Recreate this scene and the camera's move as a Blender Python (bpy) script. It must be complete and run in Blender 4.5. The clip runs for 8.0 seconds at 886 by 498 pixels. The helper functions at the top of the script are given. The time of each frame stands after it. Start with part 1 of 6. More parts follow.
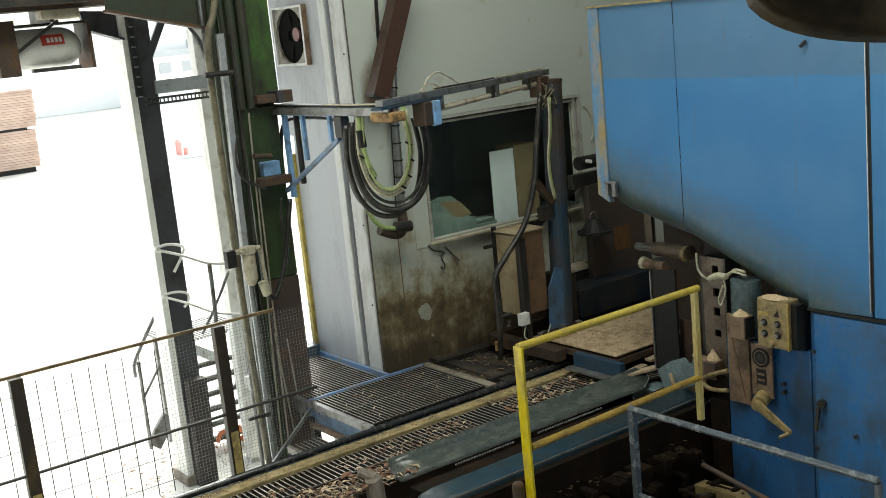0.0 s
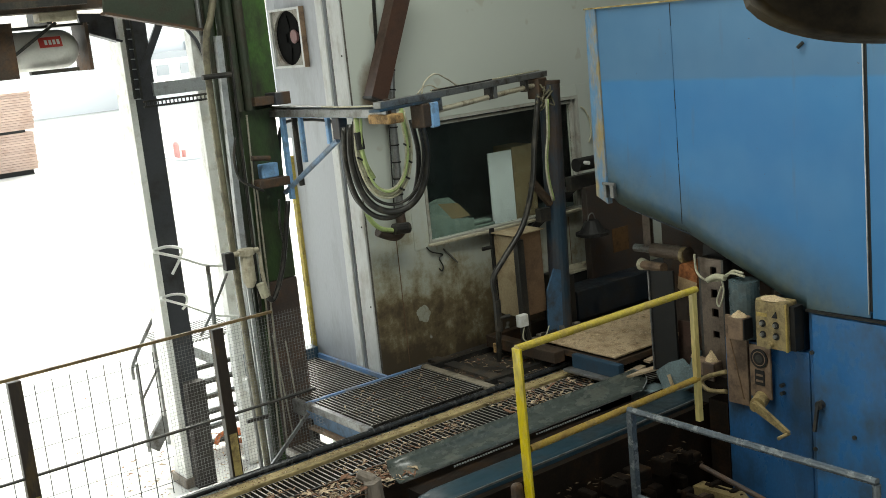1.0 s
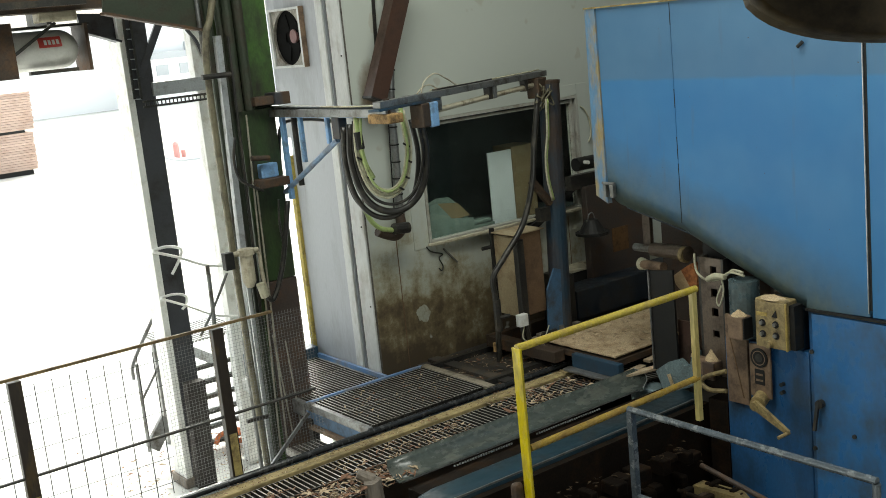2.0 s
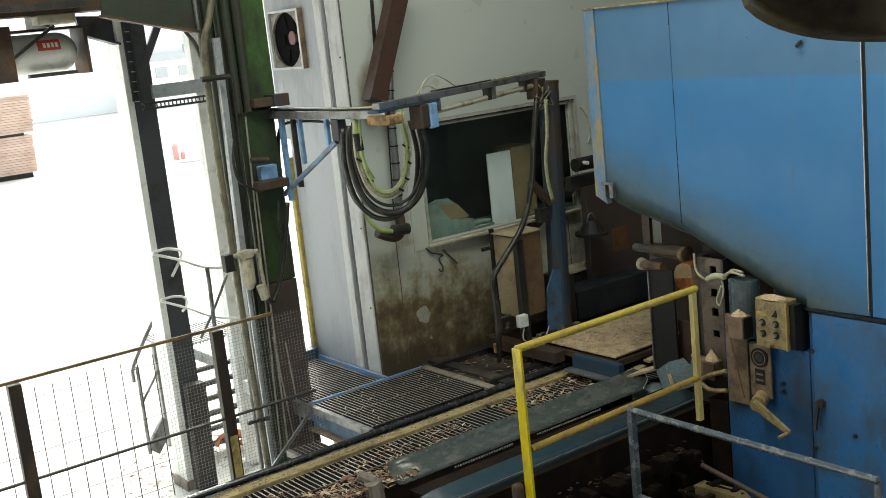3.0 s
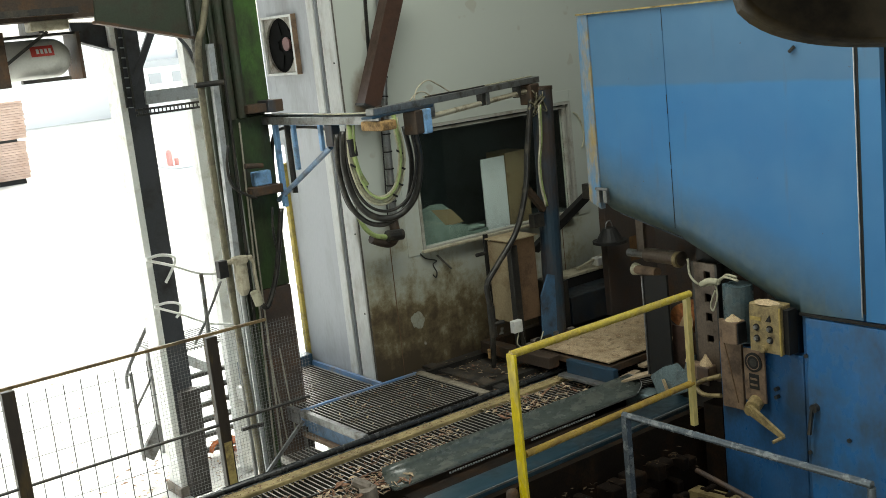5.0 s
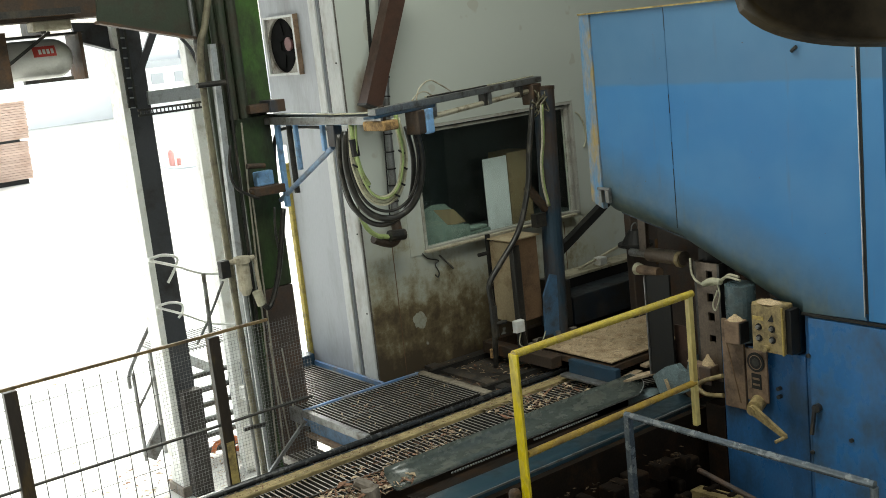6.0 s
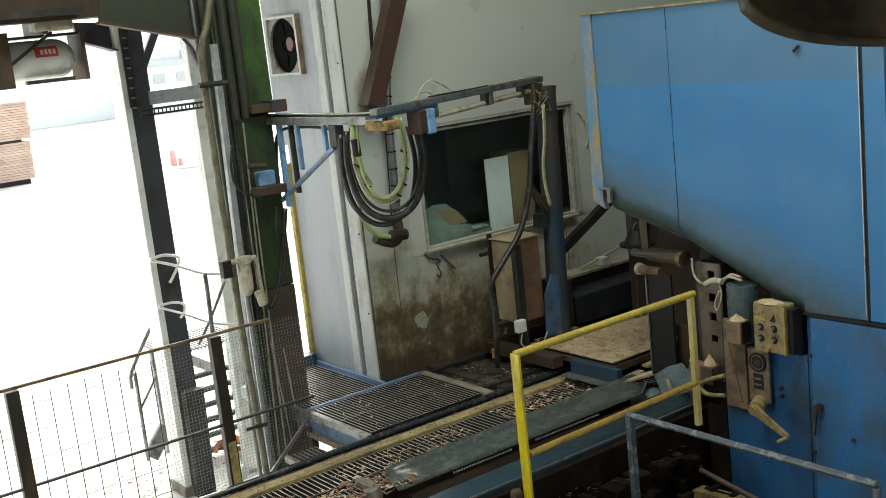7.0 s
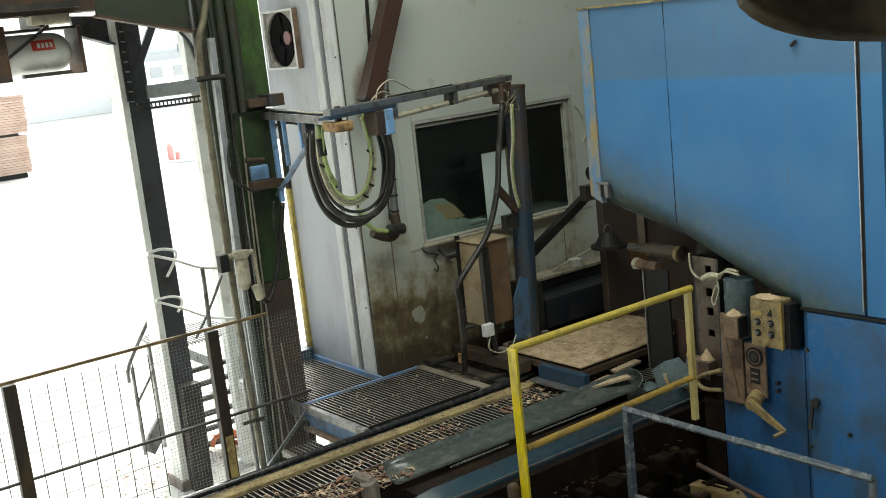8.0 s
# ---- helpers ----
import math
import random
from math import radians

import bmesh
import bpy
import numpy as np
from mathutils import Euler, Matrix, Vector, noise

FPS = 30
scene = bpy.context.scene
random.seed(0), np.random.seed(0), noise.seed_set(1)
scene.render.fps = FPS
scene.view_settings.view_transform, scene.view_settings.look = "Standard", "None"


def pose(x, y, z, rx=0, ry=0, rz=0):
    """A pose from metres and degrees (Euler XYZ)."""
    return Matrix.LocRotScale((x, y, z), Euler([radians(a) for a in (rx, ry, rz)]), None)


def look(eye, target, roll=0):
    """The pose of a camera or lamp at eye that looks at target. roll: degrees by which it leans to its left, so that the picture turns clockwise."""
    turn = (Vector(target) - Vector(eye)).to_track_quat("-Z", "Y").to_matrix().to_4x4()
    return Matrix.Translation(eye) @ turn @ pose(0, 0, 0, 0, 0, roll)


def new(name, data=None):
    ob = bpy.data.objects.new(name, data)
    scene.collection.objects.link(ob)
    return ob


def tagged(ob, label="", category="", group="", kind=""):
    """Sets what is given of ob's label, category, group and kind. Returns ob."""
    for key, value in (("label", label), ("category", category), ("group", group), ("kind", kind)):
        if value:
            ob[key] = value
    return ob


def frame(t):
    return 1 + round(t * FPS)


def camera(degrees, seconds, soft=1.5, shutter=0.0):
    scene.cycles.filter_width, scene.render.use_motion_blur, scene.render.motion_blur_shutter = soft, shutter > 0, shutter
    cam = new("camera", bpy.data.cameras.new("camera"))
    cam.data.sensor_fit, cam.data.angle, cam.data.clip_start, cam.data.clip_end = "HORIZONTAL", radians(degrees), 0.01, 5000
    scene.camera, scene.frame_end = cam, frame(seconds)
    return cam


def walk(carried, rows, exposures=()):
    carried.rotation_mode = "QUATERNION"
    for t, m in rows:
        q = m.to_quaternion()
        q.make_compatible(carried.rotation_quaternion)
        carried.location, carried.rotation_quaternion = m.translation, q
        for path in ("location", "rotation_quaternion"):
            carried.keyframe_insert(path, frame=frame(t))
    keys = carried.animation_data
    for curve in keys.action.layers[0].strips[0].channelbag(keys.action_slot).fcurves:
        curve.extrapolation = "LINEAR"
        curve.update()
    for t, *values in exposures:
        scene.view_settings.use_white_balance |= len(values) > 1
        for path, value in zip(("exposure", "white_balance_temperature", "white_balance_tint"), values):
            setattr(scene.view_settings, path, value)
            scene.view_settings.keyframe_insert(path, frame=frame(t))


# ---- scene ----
EYE = Vector((0, 0, 3.05))
VIEW = [
    (0, 54.123, 11.450, -5.702),
    (0.5, 54.069, 11.419, -5.764),
    (1, 54.025, 11.372, -5.794),
    (1.5, 54.016, 11.388, -5.785),
    (3, 53.999, 11.336, -6.106),
    (3.5, 53.930, 11.241, -6.119),
    (4, 53.782, 11.106, -6.157),
    (4.5, 53.654, 11.084, -6.144),
    (6, 53.775, 11.078, -6.207),
    (6.5, 53.880, 11.054, -6.209),
    (7, 53.862, 11.071, -6.233),
    (7.5, 53.757, 11.208, -6.111),
    (8, 53.756, 11.370, -6.148)]


def aim(yaw, tilt, roll, eye=EYE):
    a, b = radians(yaw), radians(tilt)
    way = Vector((math.cos(a) * math.cos(b), math.sin(a) * math.cos(b), -math.sin(b)))
    return look(eye, eye + way, roll)


cam = camera(43.04, 8.0, soft=0.85)
walk(cam, [(t, aim(a, b, c)) for t, a, b, c in VIEW], exposures=[(0, 0.62, 6680, 0), (8, 0.62, 6680, 0)])

# ---- light: overcast day ----
world = bpy.data.worlds.new("overcast")
scene.world = world
world.use_nodes = True
wn = world.node_tree
sky = wn.nodes.new("ShaderNodeTexSky")
sky.sky_type, sky.sun_disc = "NISHITA", False
sky.sun_elevation, sky.sun_rotation = radians(51), radians(39)
sky.air_density, sky.dust_density = 1.0, 6.0
grey = wn.nodes.new("ShaderNodeHueSaturation")
grey.inputs["Saturation"].default_value = 0.3
wn.links.new(sky.outputs[0], grey.inputs["Color"])
wn.links.new(grey.outputs[0], wn.nodes["Background"].inputs[0])
wn.nodes["Background"].inputs[1].default_value = 0.42
sun = new("sun", bpy.data.lights.new("sun", "SUN"))
sun.data.energy, sun.data.angle, sun.data.color = 1.5, radians(14), (1, 0.96, 0.9)
sun.matrix_world = look((4, 5, 8), (0, 0, 0))


def fill_panel(x, y, z, w, d, power, target):
    ob = new("fill_lamp", bpy.data.lights.new("fill_lamp", "AREA"))
    ob.data.shape, ob.data.size, ob.data.size_y = "RECTANGLE", w, d
    ob.data.energy, ob.data.color = power, (1.0, 0.985, 0.94)
    ob.matrix_world = look((x, y, z), target)


# fill lamps added out of view, in gaps of the roof slab and south wall
fill_panel(3.0, 4.9, 6.95, 7.0, 2.0, 236, (3.0, 4.91, 0))
fill_panel(3.0, -6.12, 4.6, 12.0, 1.8, 76, (4.5, 6.0, 2.0))


# ---- materials ----
def nodes_of(name):
    m = bpy.data.materials.new(name)
    m.use_nodes = True
    n = m.node_tree
    return m, n, n.nodes["Principled BSDF"]


def surface(name, colour, dirt=None, amount=0.5, scale=3.0, rough=0.6, metal=0.0, grain=0.15, bump=0.2, fine=60.0, stretch=(1, 1, 1), vary=0.0, spec=0.5):
    """Paint or bare stuff with stains (large scale), grain and fine relief."""
    m, n, p = nodes_of(name)
    add, link = n.nodes.new, n.links.new
    co = add("ShaderNodeTexCoord")
    mp = add("ShaderNodeMapping")
    mp.inputs["Scale"].default_value = stretch
    link(co.outputs["Object"], mp.inputs[0])
    big = add("ShaderNodeTexNoise")
    big.inputs["Scale"].default_value, big.inputs["Detail"].default_value, big.inputs["Roughness"].default_value = scale, 8, 0.65
    small = add("ShaderNodeTexNoise")
    small.inputs["Scale"].default_value, small.inputs["Detail"].default_value = fine, 4
    for t in (big, small):
        link(mp.outputs[0], t.inputs["Vector"])
    ramp = add("ShaderNodeValToRGB")
    lo = 0.62 - 0.3 * amount
    ramp.color_ramp.elements[0].position, ramp.color_ramp.elements[1].position = lo, lo + 0.22
    link(big.outputs["Fac"], ramp.inputs[0])
    mix = add("ShaderNodeMixRGB")
    mix.inputs[1].default_value = (*colour, 1)
    mix.inputs[2].default_value = (*(dirt or [c * 0.55 for c in colour]), 1)
    link(ramp.outputs[0], mix.inputs[0])
    hsv = add("ShaderNodeHueSaturation")
    val = add("ShaderNodeMapRange")
    val.inputs["From Min"].default_value, val.inputs["From Max"].default_value = 0.25, 0.75
    val.inputs["To Min"].default_value, val.inputs["To Max"].default_value = 1 - grain, 1 + grain
    link(small.outputs["Fac"], val.inputs[0])
    if vary:
        info = add("ShaderNodeObjectInfo")
        isl = add("ShaderNodeNewGeometry")
        su = add("ShaderNodeMath")
        su.operation = "ADD"
        link(info.outputs["Random"], su.inputs[0])
        link(isl.outputs["Random Per Island"], su.inputs[1])
        mr = add("ShaderNodeMapRange")
        mr.inputs["From Max"].default_value = 2.0
        mr.inputs["To Min"].default_value, mr.inputs["To Max"].default_value = 1 - vary, 1 + vary
        link(su.outputs[0], mr.inputs[0])
        mu = add("ShaderNodeMath")
        mu.operation = "MULTIPLY"
        link(mr.outputs[0], mu.inputs[0])
        link(val.outputs[0], mu.inputs[1])
        link(mu.outputs[0], hsv.inputs["Value"])
    else:
        link(val.outputs[0], hsv.inputs["Value"])
    link(mix.outputs[0], hsv.inputs["Color"])
    link(hsv.outputs[0], p.inputs["Base Color"])
    rr = add("ShaderNodeMapRange")
    rr.inputs["To Min"].default_value, rr.inputs["To Max"].default_value = max(0.05, rough - 0.12), min(1, rough + 0.2)
    link(ramp.outputs[0], rr.inputs[0])
    link(rr.outputs[0], p.inputs["Roughness"])
    p.inputs["Metallic"].default_value = metal
    p.inputs["Specular IOR Level"].default_value = spec
    if bump:
        b = add("ShaderNodeBump")
        b.inputs["Strength"].default_value, b.inputs["Distance"].default_value = bump, 0.004
        link(small.outputs["Fac"], b.inputs["Height"])
        link(b.outputs[0], p.inputs["Normal"])
    return m


def glass(name, tint, rough=0.02):
    m, n, p = nodes_of(name)
    p.inputs["Base Color"].default_value, p.inputs["Roughness"].default_value = (*tint, 1), rough
    p.inputs["Transmission Weight"].default_value, p.inputs["IOR"].default_value = 1.0, 1.45
    return m


def hood_paint(name, oily=False):
    """Two coats of blue, the upper one duller, with rubbed clouds, runs and specks."""
    m, n, p = nodes_of(name)
    add, link = n.nodes.new, n.links.new
    co, sep = add("ShaderNodeTexCoord"), add("ShaderNodeSeparateXYZ")
    link(co.outputs["Object"], sep.inputs[0])

    def field(scale, detail, stretch=(1, 1, 1), rough=0.6):
        mp, t = add("ShaderNodeMapping"), add("ShaderNodeTexNoise")
        mp.inputs["Scale"].default_value = stretch
        t.inputs["Scale"].default_value, t.inputs["Detail"].default_value, t.inputs["Roughness"].default_value = scale, detail, rough
        link(co.outputs["Object"], mp.inputs[0])
        link(mp.outputs[0], t.inputs["Vector"])
        return t.outputs["Fac"]

    def ramp(src, a, b):
        r = add("ShaderNodeMapRange")
        r.inputs["From Min"].default_value, r.inputs["From Max"].default_value = a, b
        link(src, r.inputs[0])
        return r.outputs[0]

    def mix(f, a, b):
        q = add("ShaderNodeMixRGB")
        link(f, q.inputs[0])
        for i, c in ((1, a), (2, b)):
            if isinstance(c, tuple):
                q.inputs[i].default_value = (*c, 1)
            else:
                link(c, q.inputs[i])
        return q.outputs[0]
    wob = add("ShaderNodeMath")
    wob.operation = "MULTIPLY_ADD"
    wob.inputs[1].default_value = 0.05
    link(field(2.5, 4), wob.inputs[0])
    link(sep.outputs["Z"], wob.inputs[2])
    coat = ramp(wob.outputs[0], 1.585, 1.61)
    low = mix(ramp(field(1.1, 3), 0.35, 0.65), (0.031, 0.172, 0.41), (0.053, 0.212, 0.45))
    high = mix(ramp(field(0.9, 4), 0.35, 0.65), (0.062, 0.166, 0.31), (0.085, 0.204, 0.355))
    body = mix(coat, low, high)
    body = mix(ramp(field(7, 6, (1, 1, 0.12)), 0.60, 0.85), body, (0.09, 0.13, 0.17))
    body = mix(ramp(field(26, 3), 0.745, 0.77), body, (0.07, 0.06, 0.05))
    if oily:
        # dull green-grey that strengthens towards the sloping edge, in ragged clouds
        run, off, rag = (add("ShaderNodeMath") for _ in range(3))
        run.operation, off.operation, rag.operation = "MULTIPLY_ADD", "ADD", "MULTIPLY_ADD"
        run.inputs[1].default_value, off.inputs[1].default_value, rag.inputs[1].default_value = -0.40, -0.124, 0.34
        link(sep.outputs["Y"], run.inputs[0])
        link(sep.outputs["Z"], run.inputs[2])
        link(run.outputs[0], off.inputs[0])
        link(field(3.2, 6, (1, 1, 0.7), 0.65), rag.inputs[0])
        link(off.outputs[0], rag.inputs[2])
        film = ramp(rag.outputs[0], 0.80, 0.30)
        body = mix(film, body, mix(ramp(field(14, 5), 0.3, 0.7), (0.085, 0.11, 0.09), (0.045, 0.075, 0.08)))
    link(body, p.inputs["Base Color"])
    link(ramp(field(3, 6), -0.6, 1.4), p.inputs["Roughness"])
    b = add("ShaderNodeBump")
    b.inputs["Strength"].default_value, b.inputs["Distance"].default_value = 0.12, 0.01
    link(field(1.6, 5), b.inputs["Height"])
    link(b.outputs[0], p.inputs["Normal"])
    return m


BLUE = hood_paint("hood_blue_paint")
BLUE_EDGED = hood_paint("edge_dulled_blue_paint", True)
DRUM = surface("blue_grey_drum", (0.085, 0.125, 0.14), (0.05, 0.06, 0.058), 0.5, 5, 0.35, 0.1, 0.2, 0.2)
STEEL_BLUE = surface("blue_grey_casting", (0.22, 0.29, 0.31), (0.10, 0.12, 0.12), 0.45, 7, 0.3, 0.2, 0.2, 0.25)
PLATE_DARK = surface("dark_brown_plate", (0.05, 0.035, 0.028), (0.10, 0.055, 0.03), 0.5, 4, 0.7, 0, 0.2, 0.2)
TOE = surface("grimy_ochre_board", (0.32, 0.25, 0.115), (0.10, 0.075, 0.04), 0.55, 5, 0.85, 0, 0.3, 0.4, 45, stretch=(0.5, 1, 1))
# near-black steel: the shade of pit and gaps is put into the colour
PIT = surface("shaded_pit_steel", (0.010, 0.007, 0.005), (0.030, 0.017, 0.009), 0.42, 6, 0.8, 0, 0.3, 0.3, spec=0.1)
RAIL_GREY = surface("rubbed_blue_grey_tube", (0.12, 0.14, 0.16), (0.25, 0.26, 0.26), 0.42, 9, 0.3, 0.3, 0.25, 0.15)
FRAME_GREY = surface("dusty_window_frame", (0.36, 0.36, 0.32), (0.22, 0.20, 0.16), 0.45, 7, 0.65, 0, 0.08, 0.1)
BODY_BLUE = surface("stand_blue_paint", (0.028, 0.112, 0.285), (0.020, 0.048, 0.09), 0.66, 2.3, 0.36, 0, 0.14, 0.12, stretch=(1, 1, 0.6))
COVER_BLUE = surface("cover_blue_paint", (0.036, 0.155, 0.385), (0.04, 0.085, 0.145), 0.66, 3.6, 0.36, 0, 0.12, 0.12, 34, stretch=(1, 1, 0.7))
GRATE = surface("dusty_grating_steel", (0.30, 0.285, 0.26), (0.13, 0.11, 0.09), 0.5, 4, 0.5, 0.2, 0.2, 0.2)
YELLOW_DUSTY = surface("dusty_yellow_paint", (0.50, 0.385, 0.065), (0.27, 0.18, 0.05), 0.5, 7, 0.32, 0, 0.18, 0.15)
# out-of-view hall walls, kept dark to limit bounced light
HALL_WALL = surface("dark_hall_wall", (0.20, 0.20, 0.18), (0.12, 0.12, 0.11), 0.5, 1.0, 0.85, 0, 0.08, 0.1)
# bright outdoor haze is mixed into this white
HAZE_WHITE = surface("haze_paled_white", (0.86, 0.87, 0.88), (0.82, 0.83, 0.84), 0.3, 0.05, 0.8, 0, 0.01, 0.0)
BLUE_DARK = surface("worn_blue_paint", (0.018, 0.05, 0.088), (0.03, 0.03, 0.03), 0.55, 3.5, 0.5, 0, 0.15, 0.15)
BLUE_LIGHT = surface("light_blue_paint", (0.22, 0.40, 0.66), (0.10, 0.09, 0.08), 0.35, 7, 0.5, 0, 0.12, 0.15)
CASING_BLUE = surface("oily_casing_blue", (0.018, 0.045, 0.064), (0.028, 0.034, 0.036), 0.5, 3.0, 0.42, 0, 0.12, 0.12)
BLUE_RUBBED = surface("rubbed_light_blue", (0.22, 0.33, 0.50), (0.20, 0.20, 0.20), 0.55, 6, 0.4, 0.1, 0.15, 0.15)
BLUE_KERB = surface("scuffed_kerb_blue", (0.13, 0.25, 0.48), (0.27, 0.25, 0.22), 0.6, 4, 0.45, 0, 0.15, 0.15)
BLUE_EDGE2 = surface("dusty_mid_blue", (0.06, 0.13, 0.23), (0.05, 0.05, 0.05), 0.45, 6, 0.5, 0, 0.12, 0.15)
BLUE_EDGE = surface("chipped_blue_edge", (0.10, 0.23, 0.40), (0.34, 0.26, 0.12), 0.72, 9, 0.6, 0, 0.15, 0.2, stretch=(1, 1, 0.35))
YELLOW = surface("yellow_rail_paint", (0.66, 0.52, 0.015), (0.26, 0.20, 0.03), 0.45, 7, 0.35, 0, 0.15, 0.15, stretch=(1, 1, 0.3))
YELLOW_BROWN = surface("brown_worn_yellow", (0.40, 0.27, 0.06), (0.20, 0.12, 0.04), 0.5, 7, 0.35, 0, 0.2, 0.15)
YELLOW_PALE = surface("sun_faded_yellow_paint", (0.62, 0.51, 0.20), (0.38, 0.28, 0.09), 0.45, 8, 0.45, 0, 0.15, 0.15, stretch=(1, 1, 0.3))
YELLOW_OLD = surface("old_yellow_paint", (0.42, 0.33, 0.12), (0.10, 0.07, 0.04), 0.6, 8, 0.7, 0, 0.2, 0.25)
RUSTY = surface("rusty_steel", (0.055, 0.038, 0.027), (0.12, 0.066, 0.033), 0.45, 6, 0.75, 0.2, 0.25, 0.35)
STEEL_DARK = surface("dark_oily_steel", (0.035, 0.034, 0.032), (0.09, 0.075, 0.055), 0.4, 5, 0.5, 0.4, 0.25, 0.25)
STEEL = surface("worn_grey_steel", (0.22, 0.225, 0.225), (0.10, 0.085, 0.07), 0.5, 8, 0.45, 0.6, 0.15, 0.2)
GALV = surface("galvanised_steel", (0.42, 0.44, 0.45), (0.25, 0.24, 0.22), 0.4, 9, 0.45, 0.5, 0.12, 0.1)
BEAM_GREY = surface("grey_girder_paint", (0.04, 0.042, 0.05), (0.025, 0.022, 0.022), 0.5, 4, 0.6, 0, 0.12, 0.15)
GREEN = surface("green_column_paint", (0.048, 0.105, 0.022), (0.016, 0.017, 0.009), 0.78, 2.6, 0.5, 0, 0.2, 0.2, stretch=(1, 1, 0.6))
GREEN_OILY = surface("oily_green_paint", (0.034, 0.06, 0.02), (0.02, 0.018, 0.011), 0.66, 5, 0.45, 0, 0.2, 0.2, stretch=(1, 1, 0.4))
GREEN_DARK = surface("dirty_green_steel", (0.023, 0.032, 0.018), (0.034, 0.024, 0.015), 0.5, 4, 0.65, 0, 0.2, 0.25)
WHITE_WALL = surface("white_sheet_wall", (0.385, 0.40, 0.435), (0.28, 0.28, 0.29), 0.45, 2.4, 0.6, 0, 0.05, 0.08, stretch=(1, 1, 0.3))
TRIM_WHITE = surface("white_trim_paint", (0.57, 0.58, 0.575), (0.36, 0.34, 0.30), 0.42, 5, 0.5, 0, 0.08, 0.1, stretch=(1, 1, 0.4))
GREY_WALL = surface("grey_plaster_wall", (0.47, 0.49, 0.46), (0.37, 0.385, 0.36), 0.5, 1.3, 0.75, 0, 0.06, 0.15)
BROWN_DUCT = surface("brown_painted_duct", (0.06, 0.03, 0.02), (0.032, 0.02, 0.015), 0.5, 4, 0.55, 0, 0.15, 0.2)
RUBBER = surface("black_rubber_hose", (0.018, 0.017, 0.015), (0.075, 0.066, 0.05), 0.36, 12, 0.4, 0, 0.2, 0.2)
HOSE_GREEN = surface("yellow_green_hose", (0.33, 0.41, 0.16), (0.17, 0.17, 0.08), 0.5, 10, 0.5, 0, 0.15, 0.1)
HOSE_PALE = surface("pale_dusty_hose", (0.46, 0.44, 0.32), (0.2, 0.18, 0.13), 0.4, 12, 0.6, 0, 0.15, 0.1)
CREAM = surface("cream_plastic", (0.44, 0.40, 0.30), (0.2, 0.165, 0.11), 0.45, 10, 0.5, 0, 0.1, 0.1)
WOODBOX = surface("dusty_beige_panel", (0.38, 0.305, 0.19), (0.22, 0.155, 0.085), 0.5, 5, 0.8, 0, 0.15, 0.2)
BROWN_BOX = surface("brown_panel", (0.16, 0.095, 0.05), (0.09, 0.055, 0.035), 0.5, 5, 0.8, 0, 0.2, 0.2)
CONSOLE = surface("dusty_console_paint", (0.29, 0.22, 0.10), (0.10, 0.072, 0.035), 0.58, 11, 0.5, 0, 0.25, 0.2)
PLATE_TAN = surface("tan_brown_plate", (0.205, 0.135, 0.085), (0.085, 0.058, 0.04), 0.56, 7, 0.6, 0, 0.18, 0.2)
SAWDUST = surface("sawdust", (0.50, 0.38, 0.23), (0.33, 0.24, 0.14), 0.5, 9, 0.95, 0, 0.35, 0.9, 120)
BARK = surface("bark_debris", (0.19, 0.10, 0.06), (0.09, 0.055, 0.04), 0.5, 10, 0.9, 0, 0.3, 0.6, 90, vary=0.5)
CHIPS = surface("wood_chips", (0.52, 0.41, 0.28), (0.33, 0.22, 0.13), 0.5, 14, 0.9, 0, 0.25, 0.4, 90, vary=0.6)
LOGWOOD = surface("grey_weathered_wood", (0.20, 0.17, 0.14), (0.09, 0.075, 0.06), 0.5, 9, 0.9, 0, 0.3, 0.8, 40, stretch=(1, 1, 0.3))
CONCRETE = surface("pale_concrete", (0.52, 0.52, 0.50), (0.42, 0.41, 0.39), 0.5, 0.5, 0.85, 0, 0.1, 0.2, 20)
CHECKER = surface("dark_floor_steel", (0.05, 0.046, 0.042), (0.13, 0.10, 0.07), 0.5, 5, 0.6, 0.3, 0.3, 0.3)
LUMBER = surface("sawn_lumber", (0.46, 0.335, 0.28), (0.38, 0.26, 0.205), 0.5, 2, 0.85, 0, 0.12, 0.2, vary=0.22)
# red paled in the colour itself for the overexposed yard
HYDRANT = surface("glare_paled_red", (0.62, 0.30, 0.28), (0.52, 0.27, 0.25), 0.4, 3, 0.7, 0, 0.05, 0.0)
# faint far grey, with the haze included in the colour
FAR_GREY = surface("haze_paled_grey", (0.46, 0.48, 0.51), (0.40, 0.42, 0.45), 0.4, 0.3, 0.8, 0, 0.03, 0.0)
RED = surface("red_paint", (0.55, 0.05, 0.04), (0.4, 0.05, 0.04), 0.4, 9, 0.5, 0, 0.08, 0.05)
ORANGE = surface("orange_plate", (0.11, 0.055, 0.018), (0.055, 0.03, 0.013), 0.5, 12, 0.6, 0, 0.15, 0.1)
WHITE = surface("white_plastic", (0.75, 0.75, 0.73), (0.55, 0.53, 0.48), 0.4, 10, 0.4, 0, 0.06, 0.05)
TANK = surface("tank_grey_white", (0.60, 0.60, 0.57), (0.36, 0.35, 0.32), 0.4, 4, 0.4, 0, 0.06, 0.05)
BLACK = surface("black_plastic", (0.014, 0.014, 0.014), (0.03, 0.027, 0.022), 0.4, 8, 0.65, 0, 0.12, 0.1, spec=0.25)
# the room's lack of light is put into this dark colour
ROOM = surface("shade_dimmed_room", (0.055, 0.075, 0.072), (0.04, 0.05, 0.05), 0.5, 2, 0.8, 0, 0.08, 0.05)
